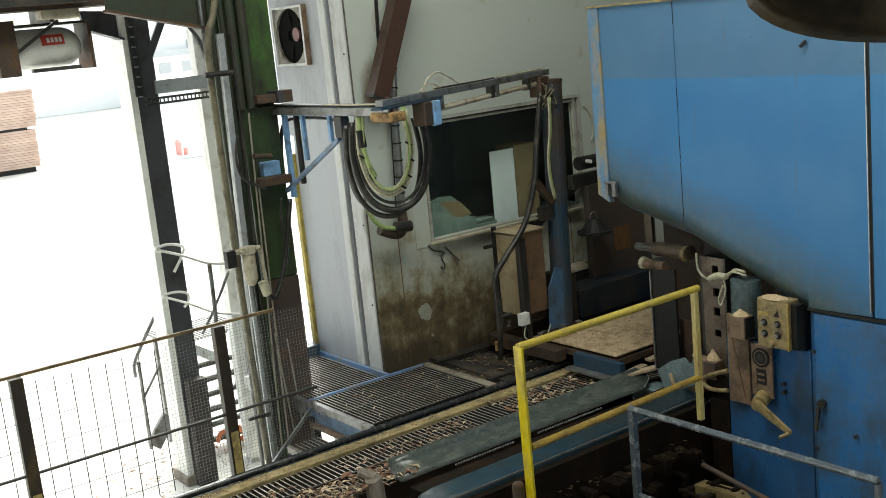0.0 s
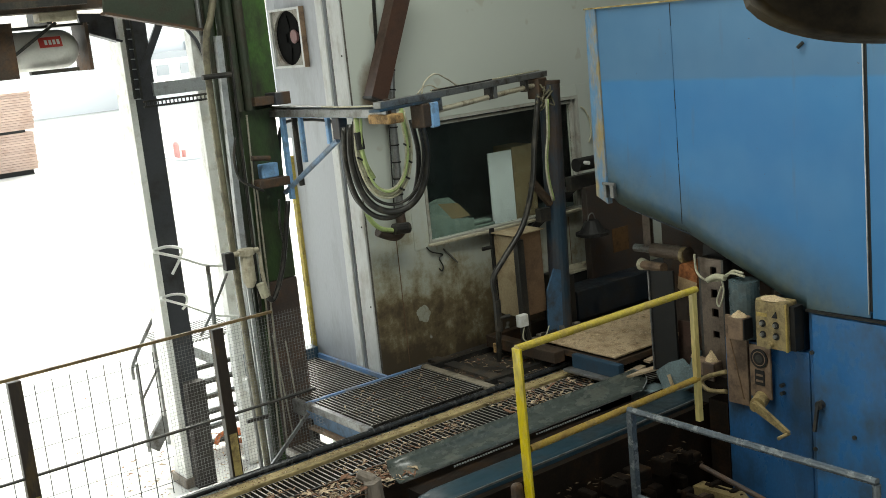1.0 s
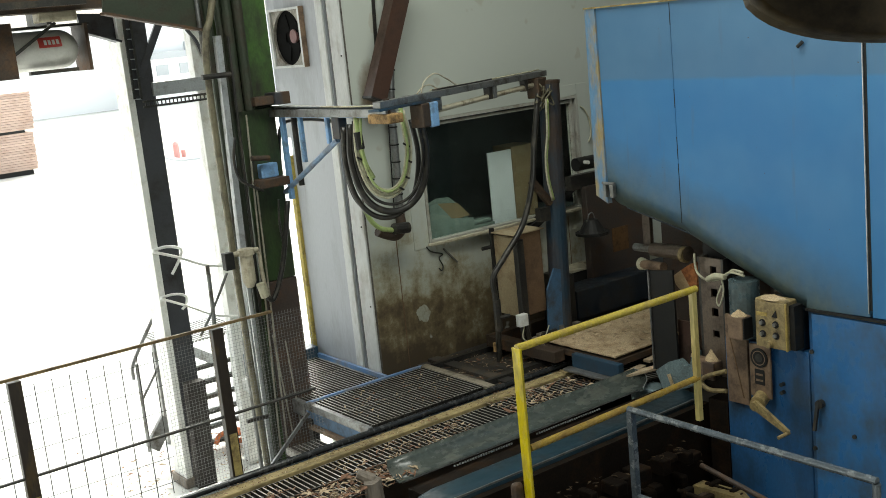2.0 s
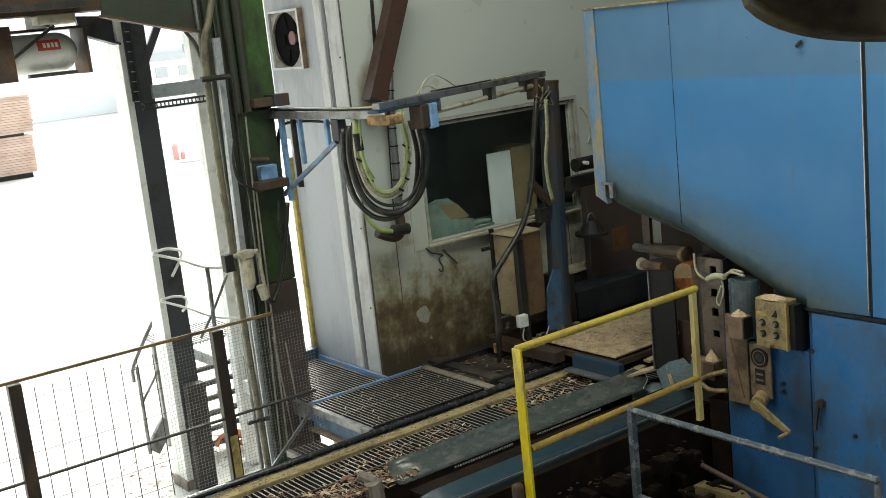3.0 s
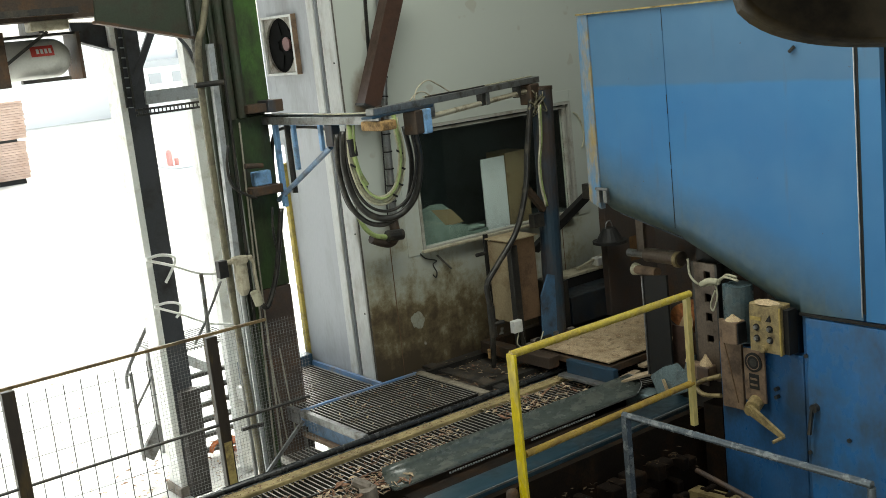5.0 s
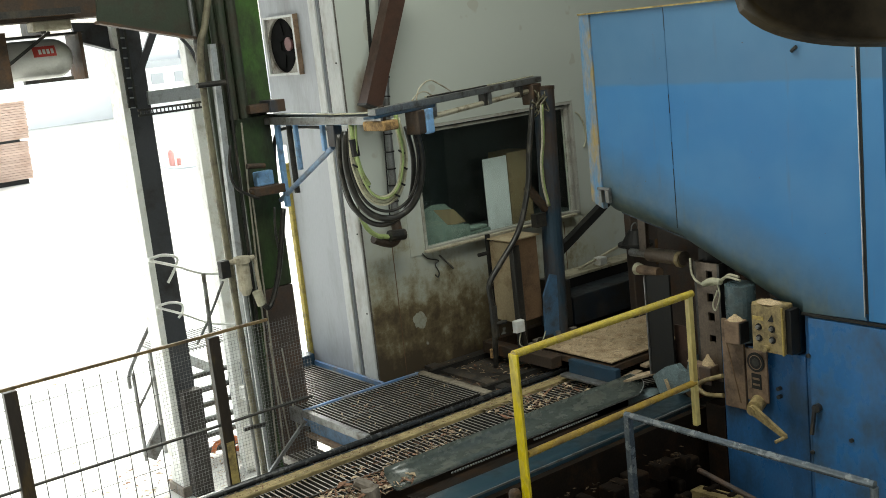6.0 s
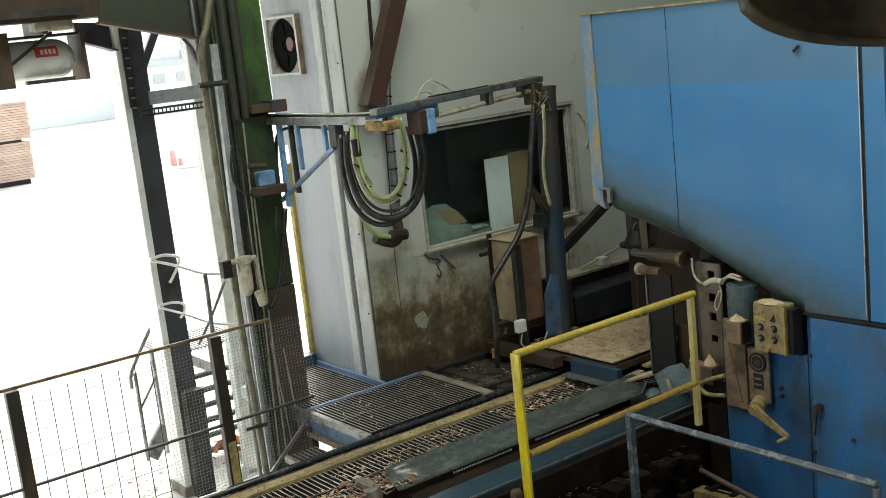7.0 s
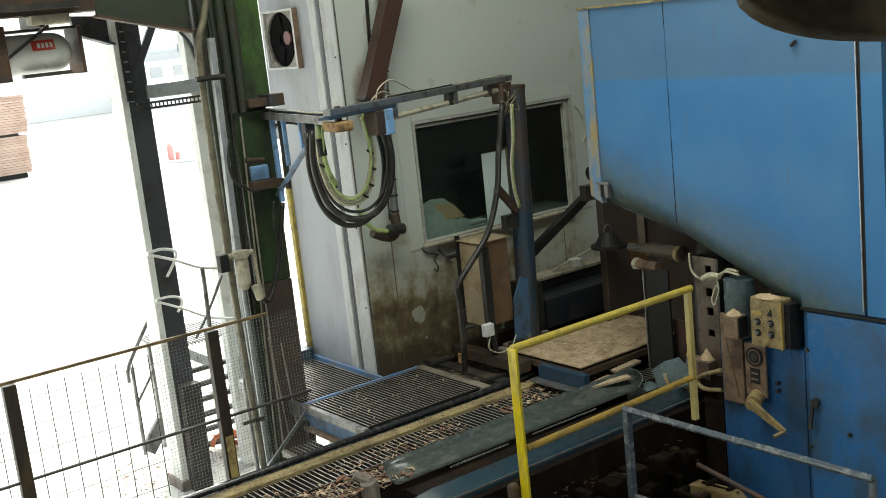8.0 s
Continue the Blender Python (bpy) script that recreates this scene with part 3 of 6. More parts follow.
def stained_front():
    """Grey plaster with a grown brown stain above the walkway, streaks and pale scuffs."""
    m, n, p = nodes_of("stained_plaster")
    add, link = n.nodes.new, n.links.new
    co = add("ShaderNodeTexCoord")
    sep = add("ShaderNodeSeparateXYZ")
    link(co.outputs["Object"], sep.inputs[0])
    noise_a = add("ShaderNodeTexNoise")
    noise_a.inputs["Scale"].default_value, noise_a.inputs["Detail"].default_value, noise_a.inputs["Roughness"].default_value = 2.6, 9, 0.7
    link(co.outputs["Object"], noise_a.inputs["Vector"])
    mp = add("ShaderNodeMapping")
    mp.inputs["Scale"].default_value = (9, 9, 1.0)
    link(co.outputs["Object"], mp.inputs[0])
    streak = add("ShaderNodeTexNoise")
    streak.inputs["Scale"].default_value, streak.inputs["Detail"].default_value = 1.6, 6
    link(mp.outputs[0], streak.inputs["Vector"])

    def math_node(op, a, b):
        q = add("ShaderNodeMath")
        q.operation = op
        for i, v in enumerate((a, b)):
            if isinstance(v, (int, float)):
                q.inputs[i].default_value = v
            else:
                link(v, q.inputs[i])
        return q.outputs[0]
    grime = math_node("ADD", math_node("MULTIPLY", noise_a.outputs["Fac"], 1.75), math_node("SUBTRACT", math_node("MULTIPLY", streak.outputs["Fac"], 0.34), 0.22))
    far = math_node("MULTIPLY", math_node("MAXIMUM", math_node("SUBTRACT", sep.outputs["X"], 0.1), 0.0), 0.22)
    level = math_node("SUBTRACT", math_node("SUBTRACT", grime, math_node("MULTIPLY", sep.outputs["Z"], 0.56)), far)
    ramp = add("ShaderNodeValToRGB")
    e = ramp.color_ramp.elements
    e[0].position, e[0].color = 0.0, (0.445, 0.475, 0.435, 1)
    e[1].position, e[1].color = 0.78, (0.07, 0.05, 0.028, 1)
    for pos, col in ((0.22, (0.43, 0.44, 0.37, 1)), (0.42, (0.30, 0.275, 0.19, 1)), (0.58, (0.155, 0.118, 0.06, 1))):
        k = e.new(pos)
        k.color = col
    link(level, ramp.inputs[0])
    # bare patches where the coat has come off
    vor = add("ShaderNodeTexNoise")
    vor.inputs["Scale"].default_value, vor.inputs["Detail"].default_value = 4.2, 2
    link(co.outputs["Object"], vor.inputs["Vector"])
    pr = add("ShaderNodeValToRGB")
    pr.color_ramp.elements[0].position, pr.color_ramp.elements[1].position = 0.68, 0.71
    link(vor.outputs["Fac"], pr.inputs[0])
    mix = add("ShaderNodeMixRGB")
    mix.inputs[2].default_value = (0.40, 0.40, 0.35, 1)
    link(pr.outputs[0], mix.inputs[0])
    link(ramp.outputs[0], mix.inputs[1])
    # rust run below the leaning tube
    spot = math_node("ADD", math_node("POWER", math_node("MULTIPLY", math_node("SUBTRACT", sep.outputs["X"], -1.19), 6.0), 2.0),
                     math_node("POWER", math_node("MULTIPLY", math_node("SUBTRACT", sep.outputs["Z"], 2.52), 2.6), 2.0))
    run = math_node("SUBTRACT", math_node("ADD", math_node("MULTIPLY", noise_a.outputs["Fac"], 1.3), math_node("MULTIPLY", streak.outputs["Fac"], 0.4)), spot)
    rr = add("ShaderNodeMapRange")
    rr.inputs["From Min"].default_value, rr.inputs["From Max"].default_value = 0.25, 0.95
    link(run, rr.inputs[0])
    rust = add("ShaderNodeMixRGB")
    rust.inputs[2].default_value = (0.15, 0.085, 0.035, 1)
    link(rr.outputs[0], rust.inputs[0])
    link(mix.outputs[0], rust.inputs[1])
    link(rust.outputs[0], p.inputs["Base Color"])
    p.inputs["Roughness"].default_value = 0.75
    b = add("ShaderNodeBump")
    b.inputs["Strength"].default_value, b.inputs["Distance"].default_value = 0.25, 0.006
    link(noise_a.outputs["Fac"], b.inputs["Height"])
    link(b.outputs[0], p.inputs["Normal"])
    return m


FRONT = stained_front()


def fan():
    f = thing("exhaust_fan", (5.18, 9.18, 2.77), "square wall exhaust fan with dark round opening", "fan")
    y0, y1, z0, z1, x = 8.914, 9.465, 2.776, 3.313, 5.17
    bm = B()
    k = 32
    cy, cz, r = (y0 + y1) / 2, (z0 + z1) / 2, 0.248
    ring = [(cy + r * math.cos(2 * math.pi * i / k), cz + r * math.sin(2 * math.pi * i / k)) for i in range(k)]
    out = []
    for i in range(k):
        a = 2 * math.pi * i / k
        s = 1 / max(abs(math.cos(a)), abs(math.sin(a)))
        out.append((cy + (y1 - y0) / 2 * s * math.cos(a), cz + (z1 - z0) / 2 * s * math.sin(a)))
    vi = [bm.verts.new((x, a, b)) for a, b in ring]
    vo = [bm.verts.new((x, a, b)) for a, b in out]
    vb = [bm.verts.new((x + 0.029, a, b)) for a, b in out]
    vd = [bm.verts.new((x + 0.028, a, b)) for a, b in ring]
    for i in range(k):
        j = (i + 1) % k
        bm.faces.new((vi[i], vi[j], vo[j], vo[i]))
        bm.faces.new((vo[i], vo[j], vb[j], vb[i]))
        bm.faces.new((vi[j], vi[i], vd[i], vd[j]))
    part("housing", bm, FANPLATE, f, "grimy sheet steel housing")
    bm = B()
    for a, b, c, d in ((y0 - 0.004, y0 + 0.022, z0, z1), (y1 - 0.022, y1 + 0.004, z0, z1), (y0 + 0.022, y1 - 0.022, z0, z0 + 0.02), (y0 + 0.022, y1 - 0.022, z1 - 0.02, z1)):
        box(bm, x - 0.022, x - 0.001, a, b, c, d)
    part("rim", bm, TRIM_WHITE, f, "pale folded rim")
    part("side_cheek", box(B(), x - 0.02, x + 0.029, y0 - 0.012, y0 - 0.0045, z0, z1), PLATE_TAN, f, "rusty side cheek")
    # flat black disc paints the darkness of a deep opening
    part("opening_disc", rod(B(), (x + 0.024, cy, cz), (x + 0.028, cy, cz), r + 0.004, n=32), FANBLACK, f)
    part("hub", rod(B(), (x + 0.002, cy - 0.1, cz + 0.01), (x + 0.023, cy - 0.1, cz + 0.01), 0.062, n=16), FANHUB, f, "reddish motor hub")
    for i in range(5):
        a = 2 * math.pi * i / 5
        c = Vector((x + 0.016, cy, cz))
        d = Vector((0, math.cos(a), math.sin(a)))
        part("blade", bar(B(), c + d * 0.05, c + d * 0.205, 0.10, 0.004, (1, 0.0, 0.0)), FANBLACK, f)


# shade inside the fan opening, put into disc and blade colour
FANBLACK = surface("shaded_fan_black", (0.004, 0.004, 0.004), (0.008, 0.007, 0.006), 0.4, 9, 0.9, spec=0.05)
FANPLATE = surface("grimy_fan_plate", (0.30, 0.28, 0.25), (0.10, 0.08, 0.06), 0.55, 8, 0.7, 0, 0.15, 0.1)
FANHUB = surface("reddish_motor", (0.17, 0.075, 0.075), (0.08, 0.045, 0.045), 0.4, 9, 0.6)


def hood():
    """The saw's big blue guard: sloping lower edge, seams, flange."""
    h = thing("saw_guard", (6.4, 5.2, 0.9), "large blue sheet steel saw guard with sloping lower edge", "machine guard")
    X = 6.3
    z_top = 3.03

    def panel(outline, x=X, d=0.05):
        return prism(B(), [(x, y, z) for y, z in outline], (d, 0, 0))
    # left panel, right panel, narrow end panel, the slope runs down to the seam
    part("panel", rolled(X, [(6.36, z_top), (5.618, z_top)], [(6.36, 1.437), (5.618, 1.262)]), BLUE_EDGED, h, "blue panel, dull green-grey towards its lower edge")
    part("panel", rolled(X, [(5.612, z_top), (4.545, z_top)], [(5.612, 1.24), (4.545, 0.762)]), BLUE_EDGED, h, "blue panel, dull green-grey towards its lower edge")
    part("panel_corner", panel([(4.545, z_top), (4.065, z_top), (4.065, 0.905), (4.545, 0.897)]), BLUE_EDGED, h)
    part("panel", panel([(4.048, z_top + 0.3), (3.9, z_top + 0.3), (3.9, 0.905), (4.048, 0.905)]), BLUE, h)
    part("flange", panel([(6.475, z_top), (6.365, z_top), (6.365, 1.50), (6.49, 1.56)], X - 0.012), BLUE_EDGE, h, "chipped ochre-edged flange")
    part("top_edge", bar(B(), (X - 0.01, 6.48, z_top + 0.006), (X - 0.01, 3.9, z_top + 0.006), 0.02, 0.012), YELLOW_OLD, h)
    part("backing", panel([(6.30, 2.9), (3.9, 2.9), (3.9, 1.0), (4.56, 1.02), (5.6, 1.5), (6.30, 1.68)], X + 0.3, 0.4), STEEL_DARK, h)
    # rolled lower lip
    bm = B()
    for a, b in (((6.36, 1.435), (5.615, 1.25)), ((5.615, 1.24), (4.545, 0.762))):
        bar(bm, (X + 0.2, *a), (X + 0.2, *b), 0.02, 0.012)
    part("lower_lip", bm, BLUE_DARK, h)
    # latch bracket and the small handle
    bm = B()
    box(bm, X - 0.04, X - 0.005, 6.27, 6.31, 1.555, 1.67, 0.004)
    box(bm, X - 0.04, X - 0.005, 6.35, 6.38, 1.555, 1.66, 0.004)
    rod(bm, (X - 0.04, 6.25, 1.67), (X - 0.04, 6.38, 1.67), 0.012)
    part("latch", bm, STEEL, h, "worn latch bracket")
    bm = rod(B(), (X - 0.02, 4.53, 2.66), (X - 0.02, 4.49, 2.69), 0.012)
    part("grip", bm, STEEL_DARK, h)
    for z0, z1 in ((2.86, 3.02), (2.26, 2.4), (1.88, 2.05), (1.4, 1.85)):
        part("joint_gap", box(B(), X - 0.003, X - 0.0005, 5.6125, 5.6175, z0, z1), BLACK, h)
    part("joint_strip", box(B(), X + 0.006, X + 0.0115, 5.606, 5.624, 1.55, 3.0), BLUE, h)
    part("end_gap", box(B(), X - 0.003, X - 0.0005, 4.047, 4.066, 0.95, 3.0), BLACK, h)
    part("seam_gap", box(B(), X - 0.024, X - 0.0005, 3.9, 4.545, 0.882, 0.898), BLACK, h)
    part("end_strip", box(B(), X - 0.012, X - 0.0035, 4.067, 4.074, 0.93, 3.0), GALV, h)


def rolled(x, top, low, reach=0.36, turn=80):
    """A sheet whose sloping lower edge rolls away under a wide radius."""
    bm = B()
    (ya, za), (yb, zb) = low
    n = 18
    r = reach / radians(turn)
    rows = []
    for k in range(-2, n + 1):
        if k == -2:
            rows.append([(x, top[0][0], top[0][1]), (x, top[1][0], top[1][1])])
            continue
        a = radians(turn) * max(k, 0) / n
        drop = r * (math.sin(a) - math.sin(radians(turn))) - (0.02 if k < 0 else 0)
        back = r * (1 - math.cos(a))
        rows.append([(x + back, ya, za - drop), (x + back, yb, zb - drop)])
    vs = [[bm.verts.new(q) for q in row] for row in rows]
    for a, b in zip(vs, vs[1:]):
        bm.faces.new((a[0], a[1], b[1], b[0]))
    r = bmesh.ops.extrude_face_region(bm, geom=bm.faces[:])
    bmesh.ops.translate(bm, verts=[v for v in r["geom"] if isinstance(v, bmesh.types.BMVert)], vec=(0.012, 0, 0.004))
    return bm


def saw_body():
    b = thing("saw_stand", (6.6, 4.6, GROUND), "blue machine stand below the saw guard with levers and plates", "machine")
    X = 6.3
    part("body", box(B(), X + 0.002, 7.2, 3.2, 4.54, GROUND, 0.89, 0.01), BODY_BLUE, b)
    part("side_body", box(B(), X + 0.002, 7.2, 4.545, 5.27, GROUND, 0.58, 0.01), BODY_BLUE, b)
    part("console_bracket", box(B(), X - 0.002, X + 0.2, 4.6, 4.93, 0.582, 0.90, 0.006), BLUE_DARK, b)
    part("front_panel", box(B(), X - 0.02, X, 3.2, 4.50, -1.1, 0.87, 0.006), COVER_BLUE, b, "bolted blue cover panel")
    # near-black colour carries the shade beside the stand
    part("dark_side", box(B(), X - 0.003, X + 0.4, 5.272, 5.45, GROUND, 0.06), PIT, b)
    part("drum", rod(B(), (X + 0.04, 5.10, 0.60), (X + 0.04, 5.10, 1.02), 0.11, n=24), DRUM, b, "blue-grey round drum")
    part("mount_plate", box(B(), X - 0.03, X - 0.004, 5.045, 5.235, 0.09, 0.76, 0.004), PLATE_TAN, b, "tan rust-brown mounting plate")
    part("mount_scratch", bar(B(), (X - 0.033, 5.2, 0.62), (X - 0.033, 5.09, 0.14), 0.006, 0.006), BROWN_BOX, b)
    d = part("dial_plate", box(B(), X - 0.052, X - 0.034, 4.83, 5.01, 0.19, 0.58, 0.004), PLATE_TAN, b, "brown dial plate")
    part("dial", rod(B(), (X - 0.062, 4.92, 0.487), (X - 0.0525, 4.92, 0.487), 0.072, n=28), BLACK, d, "round black dial")
    part("dial_ring", ring_x(X - 0.065, 4.92, 0.487, 0.054, 0.049), PLATE_TAN, d)
    part("dial_face", rod(B(), (X - 0.064, 4.92, 0.487), (X - 0.0625, 4.92, 0.487), 0.03, n=20), STEEL_DARK, d)
    part("index_plate", box(B(), X - 0.058, X - 0.0525, 4.88, 4.965, 0.285, 0.40, 0.003), BLACK, d, "small black index plate")
    part("index_mark", box(B(), X - 0.0605, X - 0.0585, 4.893, 4.953, 0.355, 0.37), PLATE_TAN, d)
    part("index_mark", box(B(), X - 0.0605, X - 0.0585, 4.893, 4.953, 0.312, 0.327), PLATE_TAN, d)
    # crank
    c = part("crank_hub", rod(B(), (X - 0.15, 4.88, 0.175), (X - 0.02, 4.93, 0.19), 0.055, n=20), CONSOLE, b, "brass-coloured crank hub")
    part("crank_boss", rod(B(), (X - 0.19, 4.885, 0.165), (X - 0.15, 4.885, 0.17), 0.034, n=16), CONSOLE, c)
    part("crank_arm", prism(B(), [(X - 0.16, 4.91, 0.15), (X - 0.16, 4.87, 0.21), (X - 0.16, 4.60, 0.045), (X - 0.16, 4.62, 0.02)], (-0.025, 0, 0)), CONSOLE, c)
    part("crank_grip", rod(B(), (X - 0.25, 4.64, 0.01), (X - 0.16, 4.61, 0.03), 0.013), CONSOLE, c)
    # hanging lever
    l = part("lever_pivot", rod(B(), (X - 0.06, 4.44, 0.24), (X - 0.02, 4.44, 0.24), 0.03), STEEL_DARK, b)
    part("lever", bar(B(), (X - 0.05, 4.45, 0.25), (X - 0.07, 4.47, 0.05), 0.022, 0.022), STEEL_DARK, b, "black hanging lever")
    for y, z in ((4.76, 0.31), (4.76, 0.25), (4.19, 0.06), (4.5, -0.1), (4.5, 0.6)):
        part("bolt", rod(B(), (X - 0.035, y, z), (X - 0.002, y, z), 0.016, n=6), STEEL_DARK, b)


def ring_x(x, y, z, r0, r1, n=28):
    bm = B()
    vs = [[bm.verts.new((x + dx, y + r * math.cos(2 * math.pi * i / n), z + r * math.sin(2 * math.pi * i / n))) for i in range(n)] for r, dx in ((r0, 0), (r1, 0), (r1, 0.003), (r0, 0.003))]
    for a in range(4):
        for i in range(n):
            j = (i + 1) % n
            bm.faces.new((vs[a][i], vs[a][j], vs[(a + 1) % 4][j], vs[(a + 1) % 4][i]))
    return bm


BRASS = surface("worn_ochre_brass", (0.46, 0.34, 0.10), (0.20, 0.14, 0.05), 0.5, 12, 0.4, 0.3, 0.2, 0.15)


def heap(x, y, z, rx, ry, h):
    """A low uneven heap of sawdust."""
    bm = B()
    rings = []
    for k, f in enumerate((1.0, 0.72, 0.42, 0.15)):
        rings.append([bm.verts.new((x + rx * f * (1 + 0.2 * noise.noise((i, k, 1.3))) * math.cos(math.tau * i / 14), y + ry * f * (1 + 0.2 * noise.noise((i, k, 7.7))) * math.sin(math.tau * i / 14),
                                    z + h * (1 - f) ** 0.8 * (1 + 0.35 * noise.noise((i * 0.6, k, 4.1))))) for i in range(14)])
    for a, b in zip(rings, rings[1:]):
        for i in range(14):
            bm.faces.new((a[i], a[(i + 1) % 14], b[(i + 1) % 14], b[i]))
    bm.faces.new(rings[-1])
    bm.faces.new(rings[0][::-1])
    return bm


def push_console():
    c = thing("push_button_box", (6.2, 4.8, 0.55), "dusty ochre push-button control box with two rows of buttons", "control box")
    X, y0, y1, z0, z1 = 6.17, 4.62, 4.885, 0.60, 0.955
    part("casing", box(B(), X + 0.01, 6.297, y0, y1, z0, z1, 0.012), CONSOLE, c)
    part("side_cover", box(B(), X + 0.03, 6.295, y0 - 0.045, y0 - 0.002, z0 + 0.01, z1 - 0.03), BLACK, c, "black side cover")
    part("face_plate", box(B(), X - 0.004, X + 0.008, y0 + 0.01, y1 - 0.01, z0 + 0.01, z1 - 0.015, 0.003), CONSOLE, c)
    part("sawdust_heap", heap(6.225, 4.765, z1 - 0.004, 0.06, 0.115, 0.03), SAWDUST, c, "heap of sawdust")
    part("scale_plate", box(B(), X - 0.009, X - 0.005, 4.775, 4.865, 0.835, 0.862), BRASS, c, "worn brass plate")
    part("toggle", prism(B(), [(X - 0.012, 4.69, 0.838), (X - 0.012, 4.735, 0.838), (X - 0.012, 4.70, 0.885)], (0.006, 0, 0)), BLACK, c)
    for z in (0.785, 0.705):
        for y in (4.705, 4.815):
            b = part("button_plate", rod(B(), (X - 0.010, y, z), (X - 0.005, y, z), 0.026, n=16), BLACK, c)
            part("button", rod(B(), (X - 0.03, y, z + 0.002), (X - 0.010, y, z + 0.002), 0.013), STEEL, b)
    part("rim", box(B(), X - 0.006, X + 0.009, y0 - 0.004, y0 + 0.008, z0 + 0.004, z1 - 0.012), BRASS, c)
    part("knob", rod(B(), (X - 0.04, 4.755, 0.64), (X - 0.004, 4.755, 0.64), 0.024, n=14), CONSOLE, c)
    k = thing("dust_cap_box", (6.2, 5.05, 0.6), "small grey switch box with a cap of sawdust", "switch")
    part("body", box(B(), 6.16, 6.265, 4.99, 5.12, 0.62, 0.79, 0.008), PLATE_TAN, k)
    part("side_plate", box(B(), 6.165, 6.262, 4.978, 4.988, 0.63, 0.78), BLACK, k)
    part("sawdust_cap", heap(6.21, 5.055, 0.788, 0.052, 0.064, 0.045), SAWDUST, k)


def yellow_rail():
    r = thing("yellow_guard_rail", (5.2, 5.3, 0), "yellow painted steel guard rail beside the trough", "guard rail")
    bm = box(B(), 4.335, 4.355, 5.265, 5.345, -0.12, 0.985, 0.003)
    box(bm, 4.355, 4.40, 5.325, 5.345, -0.12, 0.985, 0.003)
    part("near_post", bm, YELLOW, r, "bright yellow angle post")
    bm = box(B(), 5.99, 6.035, 5.28, 5.32, 0.0, 0.985, 0.003)
    part("far_post", bm, YELLOW_PALE, r, "pale faded yellow post")
    part("top_rail", rod(B(), (4.34, 5.3, 0.985), (6.05, 5.3, 0.99), 0.026, n=18), YELLOW_DUSTY, r)
    part("mid_rail", rod(B(), (4.38, 5.3, 0.30), (6.02, 5.3, 0.325), 0.024, n=18), YELLOW_BROWN, r, "brown-worn yellow tube")


def grey_rail():
    r = thing("grey_guard_rail", (5.2, 4.3, GROUND), "bare grey steel tube rail at the pit", "guard rail")
    part("top_tube", rod(B(), (5.2, 5.21, 0.345), (5.2, 3.34, 0.345), 0.023), RAIL_GREY, r)
    part("post", bar(B(), (5.2, 5.19, 0.34), (5.2, 5.19, GROUND), 0.045, 0.045), RAIL_GREY, r)
    part("post", rod(B(), (5.2, 3.345, 0.33), (5.2, 3.345, GROUND), 0.024), RAIL_GREY, r)
    part("low_tube", rod(B(), (5.2, 5.19, -0.28), (5.2, 3.34, -0.28), 0.02), RAIL_GREY, r)


